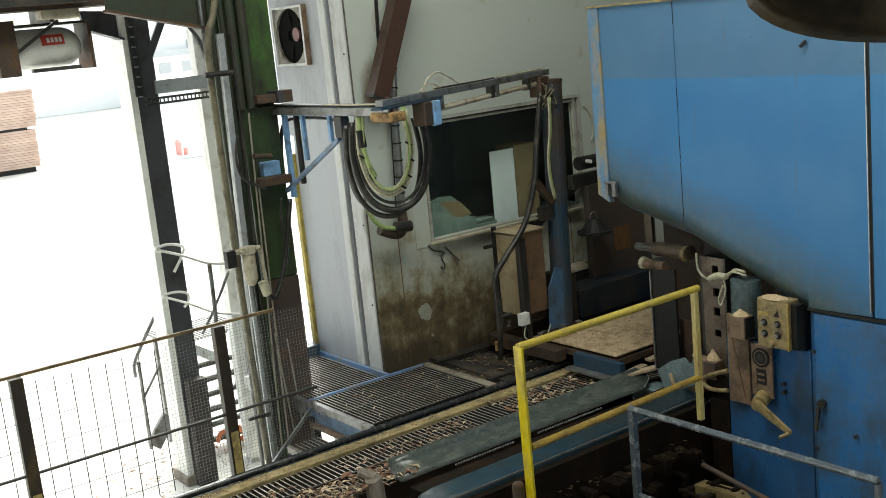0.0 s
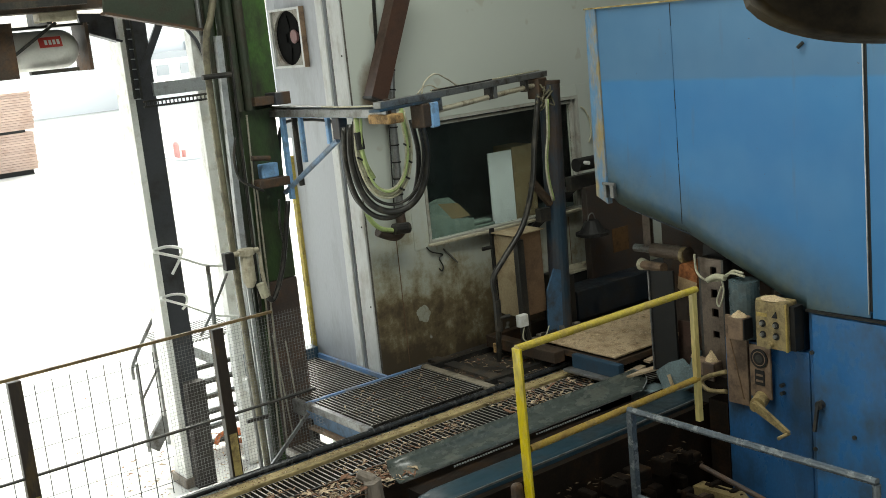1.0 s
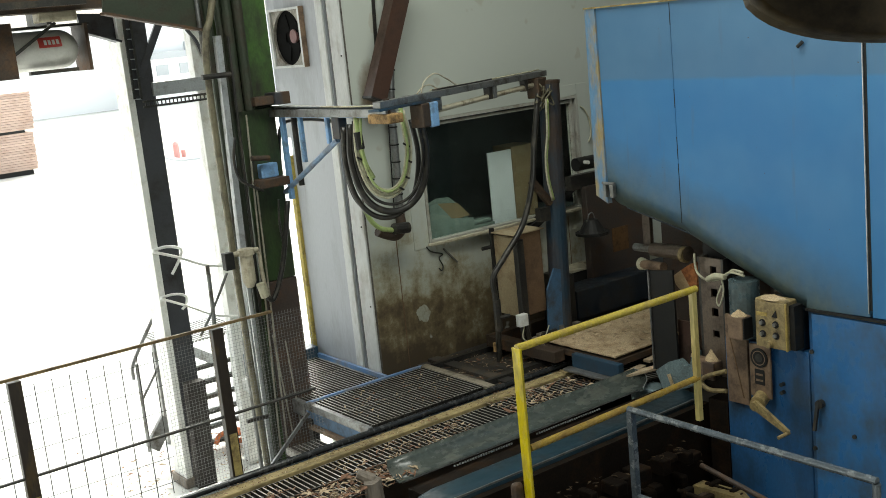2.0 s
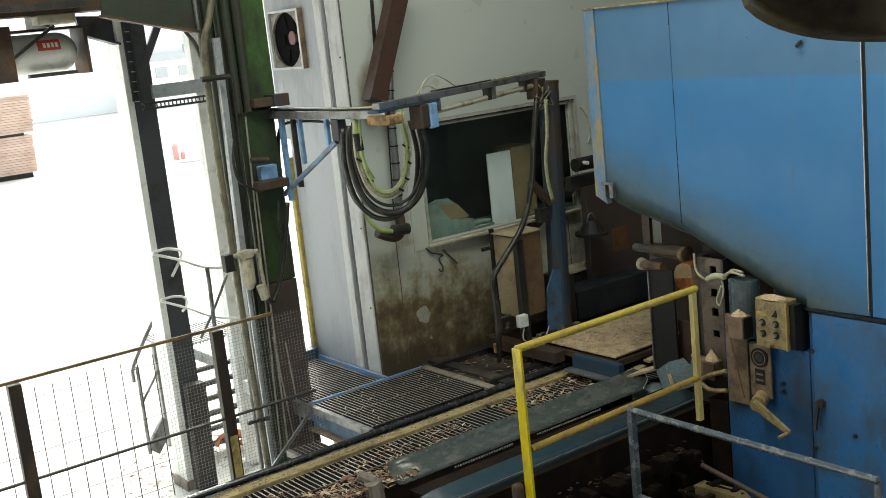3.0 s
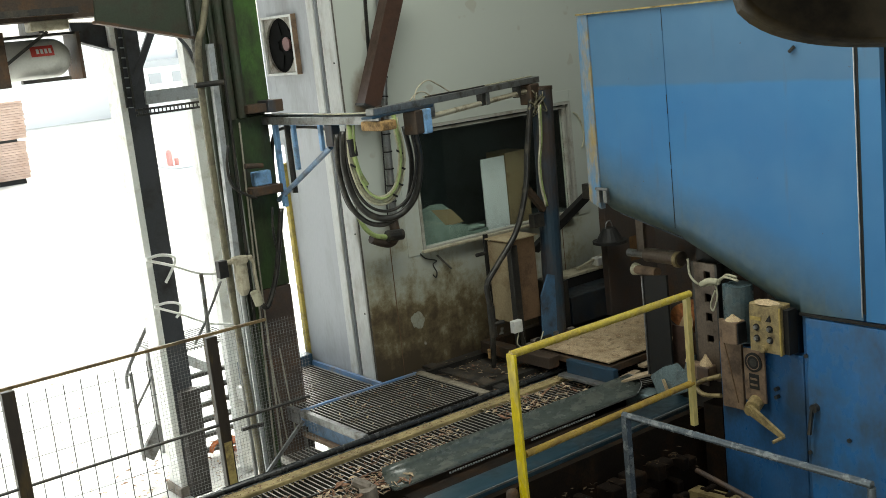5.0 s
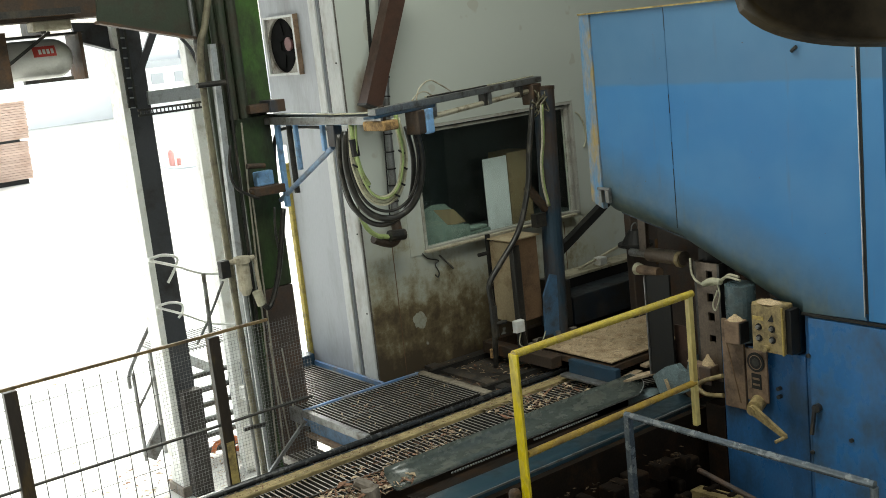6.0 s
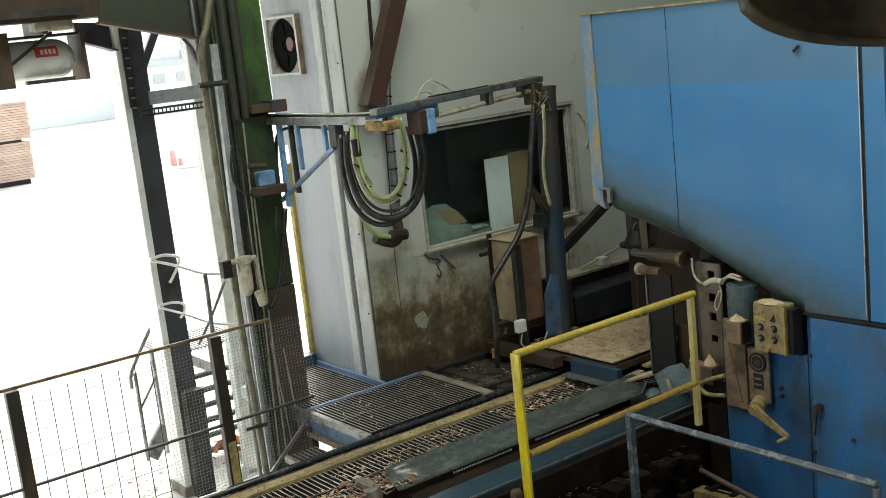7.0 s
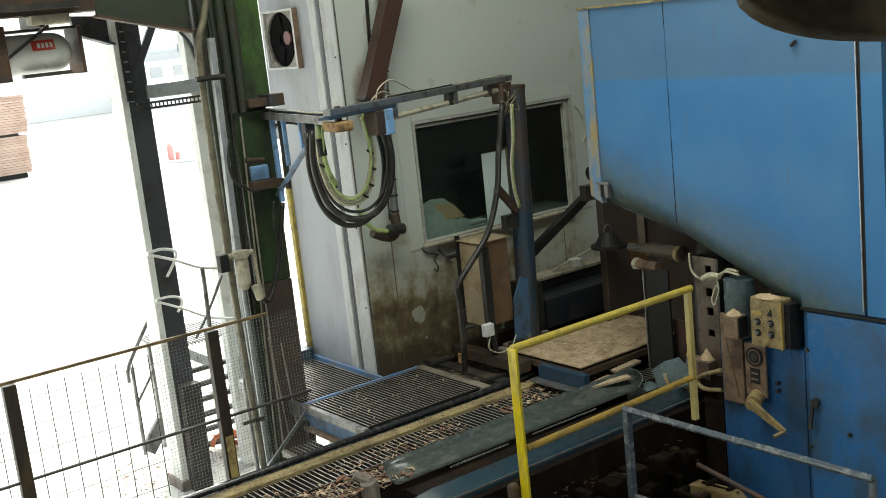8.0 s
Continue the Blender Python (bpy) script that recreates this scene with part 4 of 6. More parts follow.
def trough():
    t = thing("chip_trough", (5.2, 6.2, -0.1), "dark sheet steel trough with a rounded end", "trough")
    bm = B()
    prof = [(6.315, 0.099), (6.30, 0.062), (6.265, 0.03), (6.21, 0.008), (6.13, -0.006)]
    ends = (6.39, 6.46, 6.475, 6.43, 6.30)
    rows = []
    for i, (y, z) in enumerate(prof):
        x0, x1 = 3.915 - 0.008 * i, ends[i]
        rows.append([bm.verts.new((x0 + (x1 - x0) * k / 12, y + 0.002 * noise.noise((k * 0.7, i, 2)), z + 0.003 * noise.noise((k * 0.6, i, 5)))) for k in range(13)])
    for p, q in zip(rows, rows[1:]):
        for k in range(12):
            bm.faces.new((p[k], p[k + 1], q[k + 1], q[k])).smooth = True
    r = bmesh.ops.extrude_face_region(bm, geom=bm.faces[:])
    bmesh.ops.translate(bm, verts=[v for v in r["geom"] if isinstance(v, bmesh.types.BMVert)], vec=(0, 0.004, -0.008))
    part("sheet", bm, SHEET, t)
    part("bright_edge", bar(B(), (3.90, 6.127, -0.012), (6.28, 6.127, -0.012), 0.004, 0.006), STEEL, t)
    part("end_lip", tube(B(), smooth([(6.39, 6.315, 0.101), (6.46, 6.30, 0.064), (6.477, 6.265, 0.032), (6.432, 6.21, 0.01), (6.30, 6.13, -0.004)], 6), 0.004, 6), GALV, t, "bright worn end lip")
    part("toothed_strip", teeth(4.32, 4.86, 6.09, -0.014), GALV, t, "bright toothed strip")
    part("toothed_strip", teeth(5.1, 5.75, 6.09, -0.014), GALV, t, "bright toothed strip")
    # dark box paints the shadowed gap under the sheet
    part("shaded_side", box(B(), 3.92, 6.5, 5.935, 6.085, -0.4, -0.045), PIT, t)
    # blue casing with a rounded shoulder
    bm = B()
    prof = [(5.93, -0.30), (5.93, -0.06), (5.92, -0.028), (5.89, -0.012), (5.85, -0.005), (5.72, -0.005), (5.685, -0.01), (5.662, -0.028), (5.66, -0.30)]
    xs = [3.82, 3.84, 3.89, 4.0, 6.45]
    drop = [0.10, 0.05, 0.015, 0.0, 0.0]
    vs = [[bm.verts.new((x, y, z - d * (z > -0.2))) for y, z in prof] for x, d in zip(xs, drop)]
    for a, b in zip(vs, vs[1:]):
        for i in range(len(prof) - 1):
            bm.faces.new((a[i], a[i + 1], b[i + 1], b[i])).smooth = True
    for e in (vs[0], vs[-1]):
        bm.faces.new(e)
    bm.faces.new([v for row in vs for v in (row[-1],)] + [row[0] for row in reversed(vs)])
    part("blue_casing", bm, CASING_BLUE, t, "dark blue rounded conveyor casing")
    part("pale_rim", bar(B(), (3.88, 5.653, -0.02), (6.45, 5.653, -0.02), 0.012, 0.014), STEEL, t)


SHEET = surface("oily_sheet_steel", (0.068, 0.08, 0.073), (0.115, 0.12, 0.10), 0.42, 11.0, 0.36, 0.0, 0.3, 0.25, 40, stretch=(0.6, 1, 1))


def teeth(x0, x1, y, z):
    bm = B()
    x = x0
    while x < x1:
        box(bm, x, x + 0.013, y - 0.012, y - 0.004, z - 0.006, z + 0.005)
        x += 0.024
    return bm


def green_column():
    c = thing("green_column", (4.35, 8.6, GROUND), "green painted steel column, dirty and oil-stained", "column")
    bm = B()
    box(bm, 4.16, 4.50, 8.42, 8.45, GROUND, 2.52)
    box(bm, 4.16, 4.56, 8.42, 8.45, 2.52, 6.95)
    box(bm, 4.16, 4.50, 8.75, 8.78, GROUND, 6.95)
    box(bm, 4.33, 4.35, 8.45, 8.75, GROUND, 6.95)
    part("upper_shaft", bm, GREEN, c)
    part("dirty_casing", box(B(), 4.2, 4.5, 8.36, 8.415, -0.9, 1.05, 0.006), PLATE_DARK, c, "brown-stained casing")
    part("oily_casing", box(B(), 4.17, 4.5, 8.37, 8.414, 1.055, 2.5, 0.006), GREEN_OILY, c, "oil-black casing")
    for x, r, mt in ((4.12, 0.03, GREEN_DARK), (4.03, 0.035, GREEN_DARK), (3.95, 0.018, STEEL)):
        part("pipe", rod(B(), (x, 8.4, -1.0), (x, 8.4, 6.9), r), mt, c)
    for x in (4.20, 4.30):
        part("riser", rod(B(), (x - 0.03, 8.36, 2.5), (x, 8.36, 6.9), 0.042), GREEN_DARK, c, "oil-black riser pipe")
    part("white_pipe", rod(B(), (4.0, 8.28, GROUND), (4.0, 8.28, 1.4), 0.02), GALV, c, "pale vertical conduit")


def roof_steel():
    g = thing("roof_girder", (1.0, 9.3, 3.4), "dark brown steel roof girder above the gate", "girder")
    bm = box(B(), -4.0, 4.1, 9.25, 9.28, 3.47, 4.3)
    box(bm, -4.0, 4.1, 9.12, 9.4, 3.44, 3.47)
    part("web", bm, RUSTY, g)
    part("lower_angle", bar(B(), (-4.0, 9.05, 3.5), (3.3, 9.05, 3.5), 0.06, 0.05), STEEL_DARK, g)
    h = thing("haunch_plate", (3.6, 8.4, 3.2), "dark oily sloping haunch plate at the green column", "girder")
    part("plate", prism(B(), [(3.214, 8.42, 3.53), (3.196, 8.42, 3.364), (3.688, 8.42, 3.255), (4.022, 8.42, 3.162), (4.128, 8.42, 3.473)], (0, 0.03, 0)), GREEN_DARK, h)
    part("flange", bar(B(), (3.179, 8.4, 3.364), (4.012, 8.4, 3.162), 0.10, 0.02), RUSTY, h)
    s = thing("gate_beam", (3.4, 10.3, 3.2), "grey steel beam over the gate", "girder")
    part("web", prism(B(), [(3.693, 10.4, 3.457), (3.719, 10.4, 3.291), (4.046, 10.4, 3.17), (4.088, 10.4, 3.428)], (0, 0.05, 0)), BEAM_GREY, s)
    part("flange", bar(B(), (3.712, 10.38, 3.291), (4.049, 10.38, 3.169), 0.14, 0.02), BEAM_GREY, s)
    b = thing("beam_box", (2.7, 9.0, 3.4), "small pale lamp box under the girder", "lamp")
    part("body", box(B(), 2.94, 3.25, 9.14, 9.3, 3.36, 3.439, 0.01), CREAM, b)


def gate_columns():
    c = thing("gate_column", (4.1, 10.4, GROUND), "dark grey steel gate column with pale flange edge", "column", "gate columns")
    part("web", box(B(), 4.14, 4.16, 10.36, 10.6, GROUND, 4.6), BEAM_GREY, c)
    part("flange", box(B(), 4.10, 4.31, 10.34, 10.36, GROUND, 4.6, 0.003), BEAM_GREY, c)
    part("pale_edge", box(B(), 4.03, 4.095, 10.33, 10.62, GROUND, 4.6, 0.003), WHITE, c, "white painted side flange")
    part("foot", box(B(), 4.0, 4.34, 10.3, 10.65, GROUND, GROUND + 0.1, 0.01), LOGWOOD, c)
    d = thing("gate_column", (4.85, 10.4, GROUND), "white painted steel gate column", "column", "gate columns")
    part("flange", box(B(), 4.76, 4.93, 10.38, 10.42, GROUND, 4.6, 0.003), WHITE, d)
    part("web", box(B(), 4.80, 4.815, 10.42, 10.6, GROUND, 4.6), WHITE, d)
    t = thing("cable_tray_beam", (4.5, 10.35, 2.55), "grey cross beam with a ladder cable tray between gate columns", "beam")
    part("beam", box(B(), 4.28, 4.93, 10.3, 10.36, 2.63, 2.76, 0.004), GALV, t)
    part("tray_rail", box(B(), 4.12, 4.9, 10.2, 10.22, 2.585, 2.605), STEEL_DARK, t)
    part("tray_rail", box(B(), 4.12, 4.9, 10.2, 10.22, 2.535, 2.555), STEEL_DARK, t)
    for i in range(19):
        part("rung", box(B(), 4.14 + 0.04 * i, 4.148 + 0.04 * i, 10.2, 10.215, 2.555, 2.585), STEEL_DARK, t)
    k = thing("corner_brace", (4.35, 10.35, 2.8), "dark diagonal steel brace", "brace", "corner braces")
    part("strut", bar(B(), (4.455, 10.35, 3.313), (4.184, 10.35, 2.827), 0.03, 0.07), BEAM_GREY, k)
    k = thing("corner_brace", (4.8, 10.35, 2.8), "thin curved steel brace", "brace", "corner braces")
    part("strut", tube(B(), smooth([(4.722, 10.35, 3.227), (4.81, 10.35, 3.101), (4.868, 10.35, 2.931)]), 0.018), BEAM_GREY, k)
    l = thing("cable_ladder", (4.1, 10.3, 2.6), "narrow cable ladder fixed to the gate column", "cable ladder")
    part("rail", bar(B(), (4.084, 10.3, 3.37), (4.081, 10.3, 2.625), 0.02, 0.02), STEEL_DARK, l)
    part("rail", bar(B(), (4.149, 10.3, 3.365), (4.148, 10.3, 2.617), 0.02, 0.02), STEEL_DARK, l)
    for i in range(9):
        a, b = Vector((4.084, 10.3, 3.37)), Vector((4.081, 10.3, 2.625))
        p = a + (b - a) * (i / 8)
        part("rung", bar(B(), p, p + Vector((0.07, 0, -0.005)), 0.01, 0.01), GALV, l)


def outside_stairs():
    s = thing("yard_stairs", (4.6, 11.2, GROUND), "galvanised steel stairs and landing with tube handrails outside the gate", "stairs")

    def pipe(points, r=0.02, m=GALV, name="handrail"):
        part(name, tube(B(), smooth(points, 5), r), m, s)
    pipe([(3.989, 10.2, 1.188), (4.149, 10.25, 1.19), (4.305, 10.3, 1.137), (4.307, 10.3, 1.074), (4.245, 10.3, 0.978), (4.185, 10.3, 0.9)], 0.015, WHITE)
    pipe([(3.987, 10.2, 1.177), (4.238, 10.2, 1.07), (4.506, 10.2, 0.935), (4.77, 10.2, 0.88)], 0.014, WHITE)
    pipe([(3.996, 10.2, 0.722), (4.158, 10.25, 0.712), (4.291, 10.3, 0.658), (4.285, 10.3, 0.578), (4.236, 10.3, 0.532)], 0.013, WHITE)
    pipe([(3.995, 10.2, 0.711), (4.252, 10.2, 0.577), (4.515, 10.2, 0.423), (4.774, 10.2, 0.35)], 0.012, WHITE)
    pipe([(4.518, 10.2, 0.932), (4.516, 10.2, 0.679), (4.499, 10.2, 0.156)], 0.022, STEEL, "rail_post")
    pipe([(4.716, 10.2, 0.81), (4.527, 10.2, 0.502), (4.34, 10.2, 0.243)], 0.014, STEEL, "brace")
    pipe([(4.217, 11, 0.384), (4, 11, 0.072), (3.898, 11, -0.103), (3.888, 11, -0.242)], 0.02, STEEL)
    pipe([(3.944, 11, -0.085), (3.939, 11, -0.546), (3.935, 11, -1.046)], 0.02, STEEL, "rail_post")
    pipe([(4.24, 11, -0.07), (4.093, 11, -0.279), (3.935, 11, -0.489)], 0.014, STEEL, "brace")
    part("landing_edge", bar(B(), (4.322, 11, 0.051), (4.906, 11, -0.341), 0.03, 0.10), GALV, s)
    bm = B()
    grating(bm, 4.35, 5.2, 11.0, 11.8, 0.0, 0.04, 0.03)
    part("landing_grating", bm, [GALV, STEEL], s)
    part("landing_box", box(B(), 4.97, 5.16, 10.9, 10.995, -0.69, -0.34, 0.01), STEEL_DARK, s, "grey steel box under the landing")
    part("stringer", bar(B(), (4.204, 11.05, -0.761), (3.982, 11.05, -1.042), 0.05, 0.16), STEEL, s)
    for i in range(6):
        z = -0.28 - 0.17 * i
        bm = B()
        box(bm, 4.5, 5.1, 11.0 + 0.0 * i, 11.24, z - 0.035, z, 0.004)
        t = part("tread", bm, GALV, s)
        part("nosing", box(B(), 4.5, 5.1, 10.965, 10.997, z - 0.05, z - 0.012), STEEL_DARK, t)
    for x in (4.45, 5.15):
        part("leg", box(B(), x - 0.03, x + 0.03, 11.72, 11.78, GROUND, -0.03), STEEL, s)
    part("leg", box(B(), 4.4, 4.46, 11.0, 11.06, GROUND, -0.03), STEEL, s)
    p = thing("wooden_post", (4.2, 10.25, GROUND), "dark weathered timber post with a split pale top", "post")
    bm = B()
    bar(bm, (4.19, 10.25, GROUND), (4.22, 10.25, -0.2), 0.19, 0.12, (0, 1, 0))
    part("timber", bm, POSTWOOD, p)
    k = thing("orange_straps", (4.6, 11.5, GROUND), "heap of orange-red straps on the yard floor", "straps")
    bm = B()
    for i in range(12):
        x, y = 4.55 + random.random() * 0.5, 10.8 + random.random() * 0.5
        q = [Vector((x + 0.12 * j * random.uniform(0.5, 1.2), y + random.uniform(-0.1, 0.1), GROUND + 0.03 + random.random() * 0.2)) for j in range(4)]
        tube(bm, smooth(q, 4), 0.026, 6)
    part("strap", bm, STRAP, k)


STRAP = surface("orange_red_strap", (0.50, 0.14, 0.04), (0.3, 0.08, 0.03), 0.4, 9, 0.7)
POSTWOOD = surface("dark_post_timber", (0.026, 0.021, 0.019), (0.016, 0.013, 0.012), 0.5, 6, 0.9, 0, 0.3, 0.6, 30, stretch=(1, 1, 0.3))


def yard():
    # stack of sawn boards far across the yard
    s = thing("lumber_stack", (9.4, 46.5, GROUND), "tall stack of reddish sawn boards on dark bearers", "lumber")
    x0, x1, y = 5.0, 13.85, 46.1
    part("bearer", box(B(), x0, x1 - 0.2, y + 0.1, y + 1.6, GROUND, GROUND + 0.18), BLACK, s)
    for k in range(2):
        for i in range(15):
            z = GROUND + 0.2 + i * 0.1 + k * 1.6
            part("board", box(B(), x0 + random.uniform(-0.1, 0.1), x1 + random.uniform(-0.025, 0.025) + 0.1 * k, y + random.uniform(0, 0.03), y + 1.6, z, z + 0.09), LUMBER, s)
    part("spacer", box(B(), x0, x1 - 0.3, y + 0.05, y + 1.6, GROUND + 1.7, GROUND + 1.79), BLACK, s)
    h = thing("yard_hydrant", (18.6, 43.3, GROUND), "small red hydrant post by a kerb", "hydrant")
    q = Vector((18.566, 43.29, -1.3))
    bm = rod(B(), q, q + Vector((0, 0, 0.55)), 0.13)
    rod(bm, q + Vector((0, 0, 0.55)), q + Vector((0, 0, 0.68)), 0.16, 0.06)
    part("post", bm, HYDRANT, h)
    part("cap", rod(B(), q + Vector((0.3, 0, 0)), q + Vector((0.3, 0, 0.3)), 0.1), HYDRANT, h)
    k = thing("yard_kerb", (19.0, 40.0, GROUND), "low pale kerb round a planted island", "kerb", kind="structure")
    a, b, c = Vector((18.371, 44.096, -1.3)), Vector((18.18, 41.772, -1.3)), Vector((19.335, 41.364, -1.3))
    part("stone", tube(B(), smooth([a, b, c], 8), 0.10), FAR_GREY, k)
    f = thing("factory_shed", (40.0, 90.0, GROUND), "distant factory building with bright haze put into its pale colour", "building")
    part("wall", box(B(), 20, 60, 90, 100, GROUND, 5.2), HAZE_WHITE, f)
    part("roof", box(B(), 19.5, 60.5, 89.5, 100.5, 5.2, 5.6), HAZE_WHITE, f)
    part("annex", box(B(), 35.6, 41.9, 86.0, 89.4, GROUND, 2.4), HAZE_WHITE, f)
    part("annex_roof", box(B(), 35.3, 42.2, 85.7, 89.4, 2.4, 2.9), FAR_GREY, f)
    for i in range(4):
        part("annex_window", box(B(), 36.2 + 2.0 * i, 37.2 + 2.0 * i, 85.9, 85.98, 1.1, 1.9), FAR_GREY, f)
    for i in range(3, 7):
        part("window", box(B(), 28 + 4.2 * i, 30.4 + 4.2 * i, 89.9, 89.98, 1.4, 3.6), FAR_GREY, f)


def tank():
    t = thing("air_tank", (3.0, 9.6, 2.9), "grey-white compressed air tank hung under the girder, with a red label", "tank")
    bm = B()
    prof = [(2.3, 0.165)] + [(3.20 + 0.17 * math.sin(a), 0.165 * math.cos(a)) for a in [math.pi / 2 * i / 7 for i in range(8)]]
    rings = []
    for x, r in prof:
        rings.append([bm.verts.new((x, 9.6 + max(r, 0.002) * math.cos(2 * math.pi * j / 28), 3.145 + max(r, 0.002) * math.sin(2 * math.pi * j / 28))) for j in range(28)])
    for a, b in zip(rings, rings[1:]):
        for j in range(28):
            bm.faces.new((a[j], a[(j + 1) % 28], b[(j + 1) % 28], b[j])).smooth = True
    bm.faces.new(rings[0])
    bm.faces.new(rings[-1])
    part("vessel", bm, TANK, t)
    # label band follows the drum
    def patch(x0, x1, a0, a1, r, m, name):
        bm = B()
        vs = [[bm.verts.new((x, 9.6 - r * math.cos(a0 + (a1 - a0) * i / 6), 3.145 + r * math.sin(a0 + (a1 - a0) * i / 6))) for i in range(7)] for x in (x0, x1)]
        for i in range(6):
            bm.faces.new((vs[0][i], vs[0][i + 1], vs[1][i + 1], vs[1][i]))
        return part(name, bm, m, t)
    patch(3.0, 3.19, 0.12, 0.68, 0.1675, RED, "label")
    for i in range(4):
        patch(3.045 + 0.034 * i, 3.068 + 0.034 * i, 0.25, 0.5, 0.169, WHITE, "label_bar")
    part("top_plate", box(B(), 2.3, 3.45, 9.45, 9.75, 3.325, 3.345), STEEL_DARK, t)
    part("end_bracket", box(B(), 3.39, 3.42, 9.42, 9.75, 2.95, 3.34, 0.003), PLATE_DARK, t)
    part("cradle", box(B(), 2.9, 3.3, 9.44, 9.5, 2.955, 2.985), STEEL_DARK, t)
    part("side_bracket", box(B(), 2.62, 2.78, 9.36, 9.42, 2.94, 3.38), RUSTY, t)
    part("hanger_strap", bar(B(), (2.74, 9.40, 3.10), (3.15, 9.40, 3.36), 0.01, 0.025), STEEL_DARK, t)
    part("hanger", box(B(), 3.0, 3.04, 9.15, 9.65, 3.34, 3.455), STEEL_DARK, t)
    part("hanger_rod", rod(B(), (3.02, 9.6, 3.44), (3.02, 9.6, 7.0), 0.012), STEEL_DARK, t)
    part("hanger", box(B(), 2.5, 2.54, 9.15, 9.65, 3.34, 3.455), STEEL_DARK, t)
    part("hanger_rod", rod(B(), (2.52, 9.6, 3.44), (2.52, 9.6, 7.0), 0.012), STEEL_DARK, t)


def pipes_at_column():
    p = thing("olive_pipe", (3.95, 8.25, GROUND), "olive-grey bent pipe running down the column", "pipe")
    part("run", tube(B(), smooth([(4.051, 8.25, 3.508), (3.974, 8.25, 3.253), (3.921, 8.25, 3.126), (3.889, 8.25, 2.822), (3.887, 8.25, 2.059), (3.894, 8.25, 1.363), (3.909, 8.25, 0.446), (3.939, 8.25, -0.514)], 6), 0.028), PIPE, p)
    part("clamp", rod(B(), (3.825, 8.22, 2.811), (4.07, 8.22, 2.811), 0.022), STEEL_DARK, p)
    part("clamp", bar(B(), (3.784, 8.2, -0.01), (3.983, 8.2, -0.025), 0.03, 0.03), STEEL_DARK, p)
    q = thing("white_conduit", (4.0, 8.3, GROUND), "pale grey wide conduit beside the column", "conduit")
    part("cover", bar(B(), (4.056, 8.34, 3.119), (3.983, 8.34, -0.399), 0.05, 0.06, (0, 1, 0)), GALV, q)
    f = thing("air_filter", (4.05, 8.2, 1.1), "cream plastic air filter unit with pipe elbows", "filter")
    x, z = 3.98, 1.30
    bm = rod(B(), (x, 8.2, 1.14), (x, 8.2, 1.36), 0.055)
    rod(bm, (x, 8.2, 1.36), (x, 8.2, 1.41), 0.068)
    rod(bm, (x, 8.2, 1.09), (x, 8.2, 1.14), 0.03, 0.055)
    part("bowl", bm, CREAM, f)
    part("inlet", rod(B(), (x - 0.16, 8.2, 1.385), (x + 0.11, 8.2, 1.385), 0.022), CREAM, f)
    part("elbow", tube(B(), smooth([(x + 0.09, 8.2, 1.385), (x + 0.12, 8.2, 1.34), (x + 0.12, 8.2, 1.25), (x + 0.13, 8.2, 1.1), (x + 0.15, 8.2, 0.97)], 5), 0.016), CREAM, f)
    part("valve", rod(B(), (x + 0.09, 8.2, 1.1), (x + 0.12, 8.2, 0.98), 0.035), HOSE_PALE, f, "dusty pink valve")
    part("switch", box(B(), x - 0.2, x - 0.12, 8.17, 8.24, 1.27, 1.41, 0.005), BLACK, f)
    h = thing("column_hose", (4.3, 8.2, 0.9), "black hose looping down from the boom pivot", "hose")
    part("hose", tube(B(), smooth([(4.423, 8.2, 1.731), (4.352, 8.2, 1.419), (4.284, 8.2, 1.168), (4.177, 8.2, 0.949), (4.109, 8.2, 0.989)], 8), 0.022), RUBBER, h)
    part("thin_hose", tube(B(), smooth([(4.341, 8.2, 1.755), (4.32, 8.2, 1.569), (4.329, 8.2, 1.376), (4.308, 8.2, 1.187)], 8), 0.010), RUBBER, h)
    part("thin_cable", tube(B(), smooth([(4.035, 8.22, 2.312), (3.999, 8.22, 2.135), (4.035, 8.22, 1.968), (4.223, 8.22, 1.844)], 8), 0.012), STEEL_DARK, h)
    g = thing("thin_conduits", (4.3, 8.3, 0), "row of thin steel conduits on the column", "conduit")
    part("conduit", rod(B(), (4.216, 8.33, 2.469), (4.115, 8.33, -0.438), 0.008), CONDUIT, g)
    part("conduit", rod(B(), (4.221, 8.33, 1.862), (4.186, 8.33, -0.409), 0.008), CONDUIT, g)
    part("conduit", rod(B(), (4.149, 8.33, 3.111), (4.105, 8.33, 0.776), 0.012), STEEL_DARK, g)
    part("conduit", rod(B(), (4.188, 8.33, 0.607), (4.25, 8.33, -0.273), 0.007), CONDUIT, g)
    part("conduit", rod(B(), (4.297, 8.33, 0.53), (4.343, 8.33, -0.25), 0.007), CONDUIT, g)
    # cage door edge between column and cabin
    d = thing("mesh_gate", (5.1, 9.7, 0), "narrow mesh gate with a yellow edge post beside the cabin", "gate")
    part("edge_post", box(B(), 5.165, 5.225, 9.421, 9.48, 0.0, 1.95, 0.003), YELLOW_OLD2, d, "worn yellow post")
    bm = B()
    for i in range(8):
        bar(bm, (5.05, 9.51 + 0.035 * i, 0.1), (5.05, 9.51 + 0.035 * i, 1.9), 0.003, 0.003)
    for i in range(52):
        bar(bm, (5.05, 9.5, 0.1 + 0.035 * i), (5.05, 9.78, 0.1 + 0.035 * i), 0.003, 0.003)
    part("mesh", bm, GALV, d)


CONDUIT = surface("pale_dusty_conduit", (0.33, 0.31, 0.25), (0.16, 0.14, 0.10), 0.45, 9, 0.5, 0.2, 0.15, 0.1)
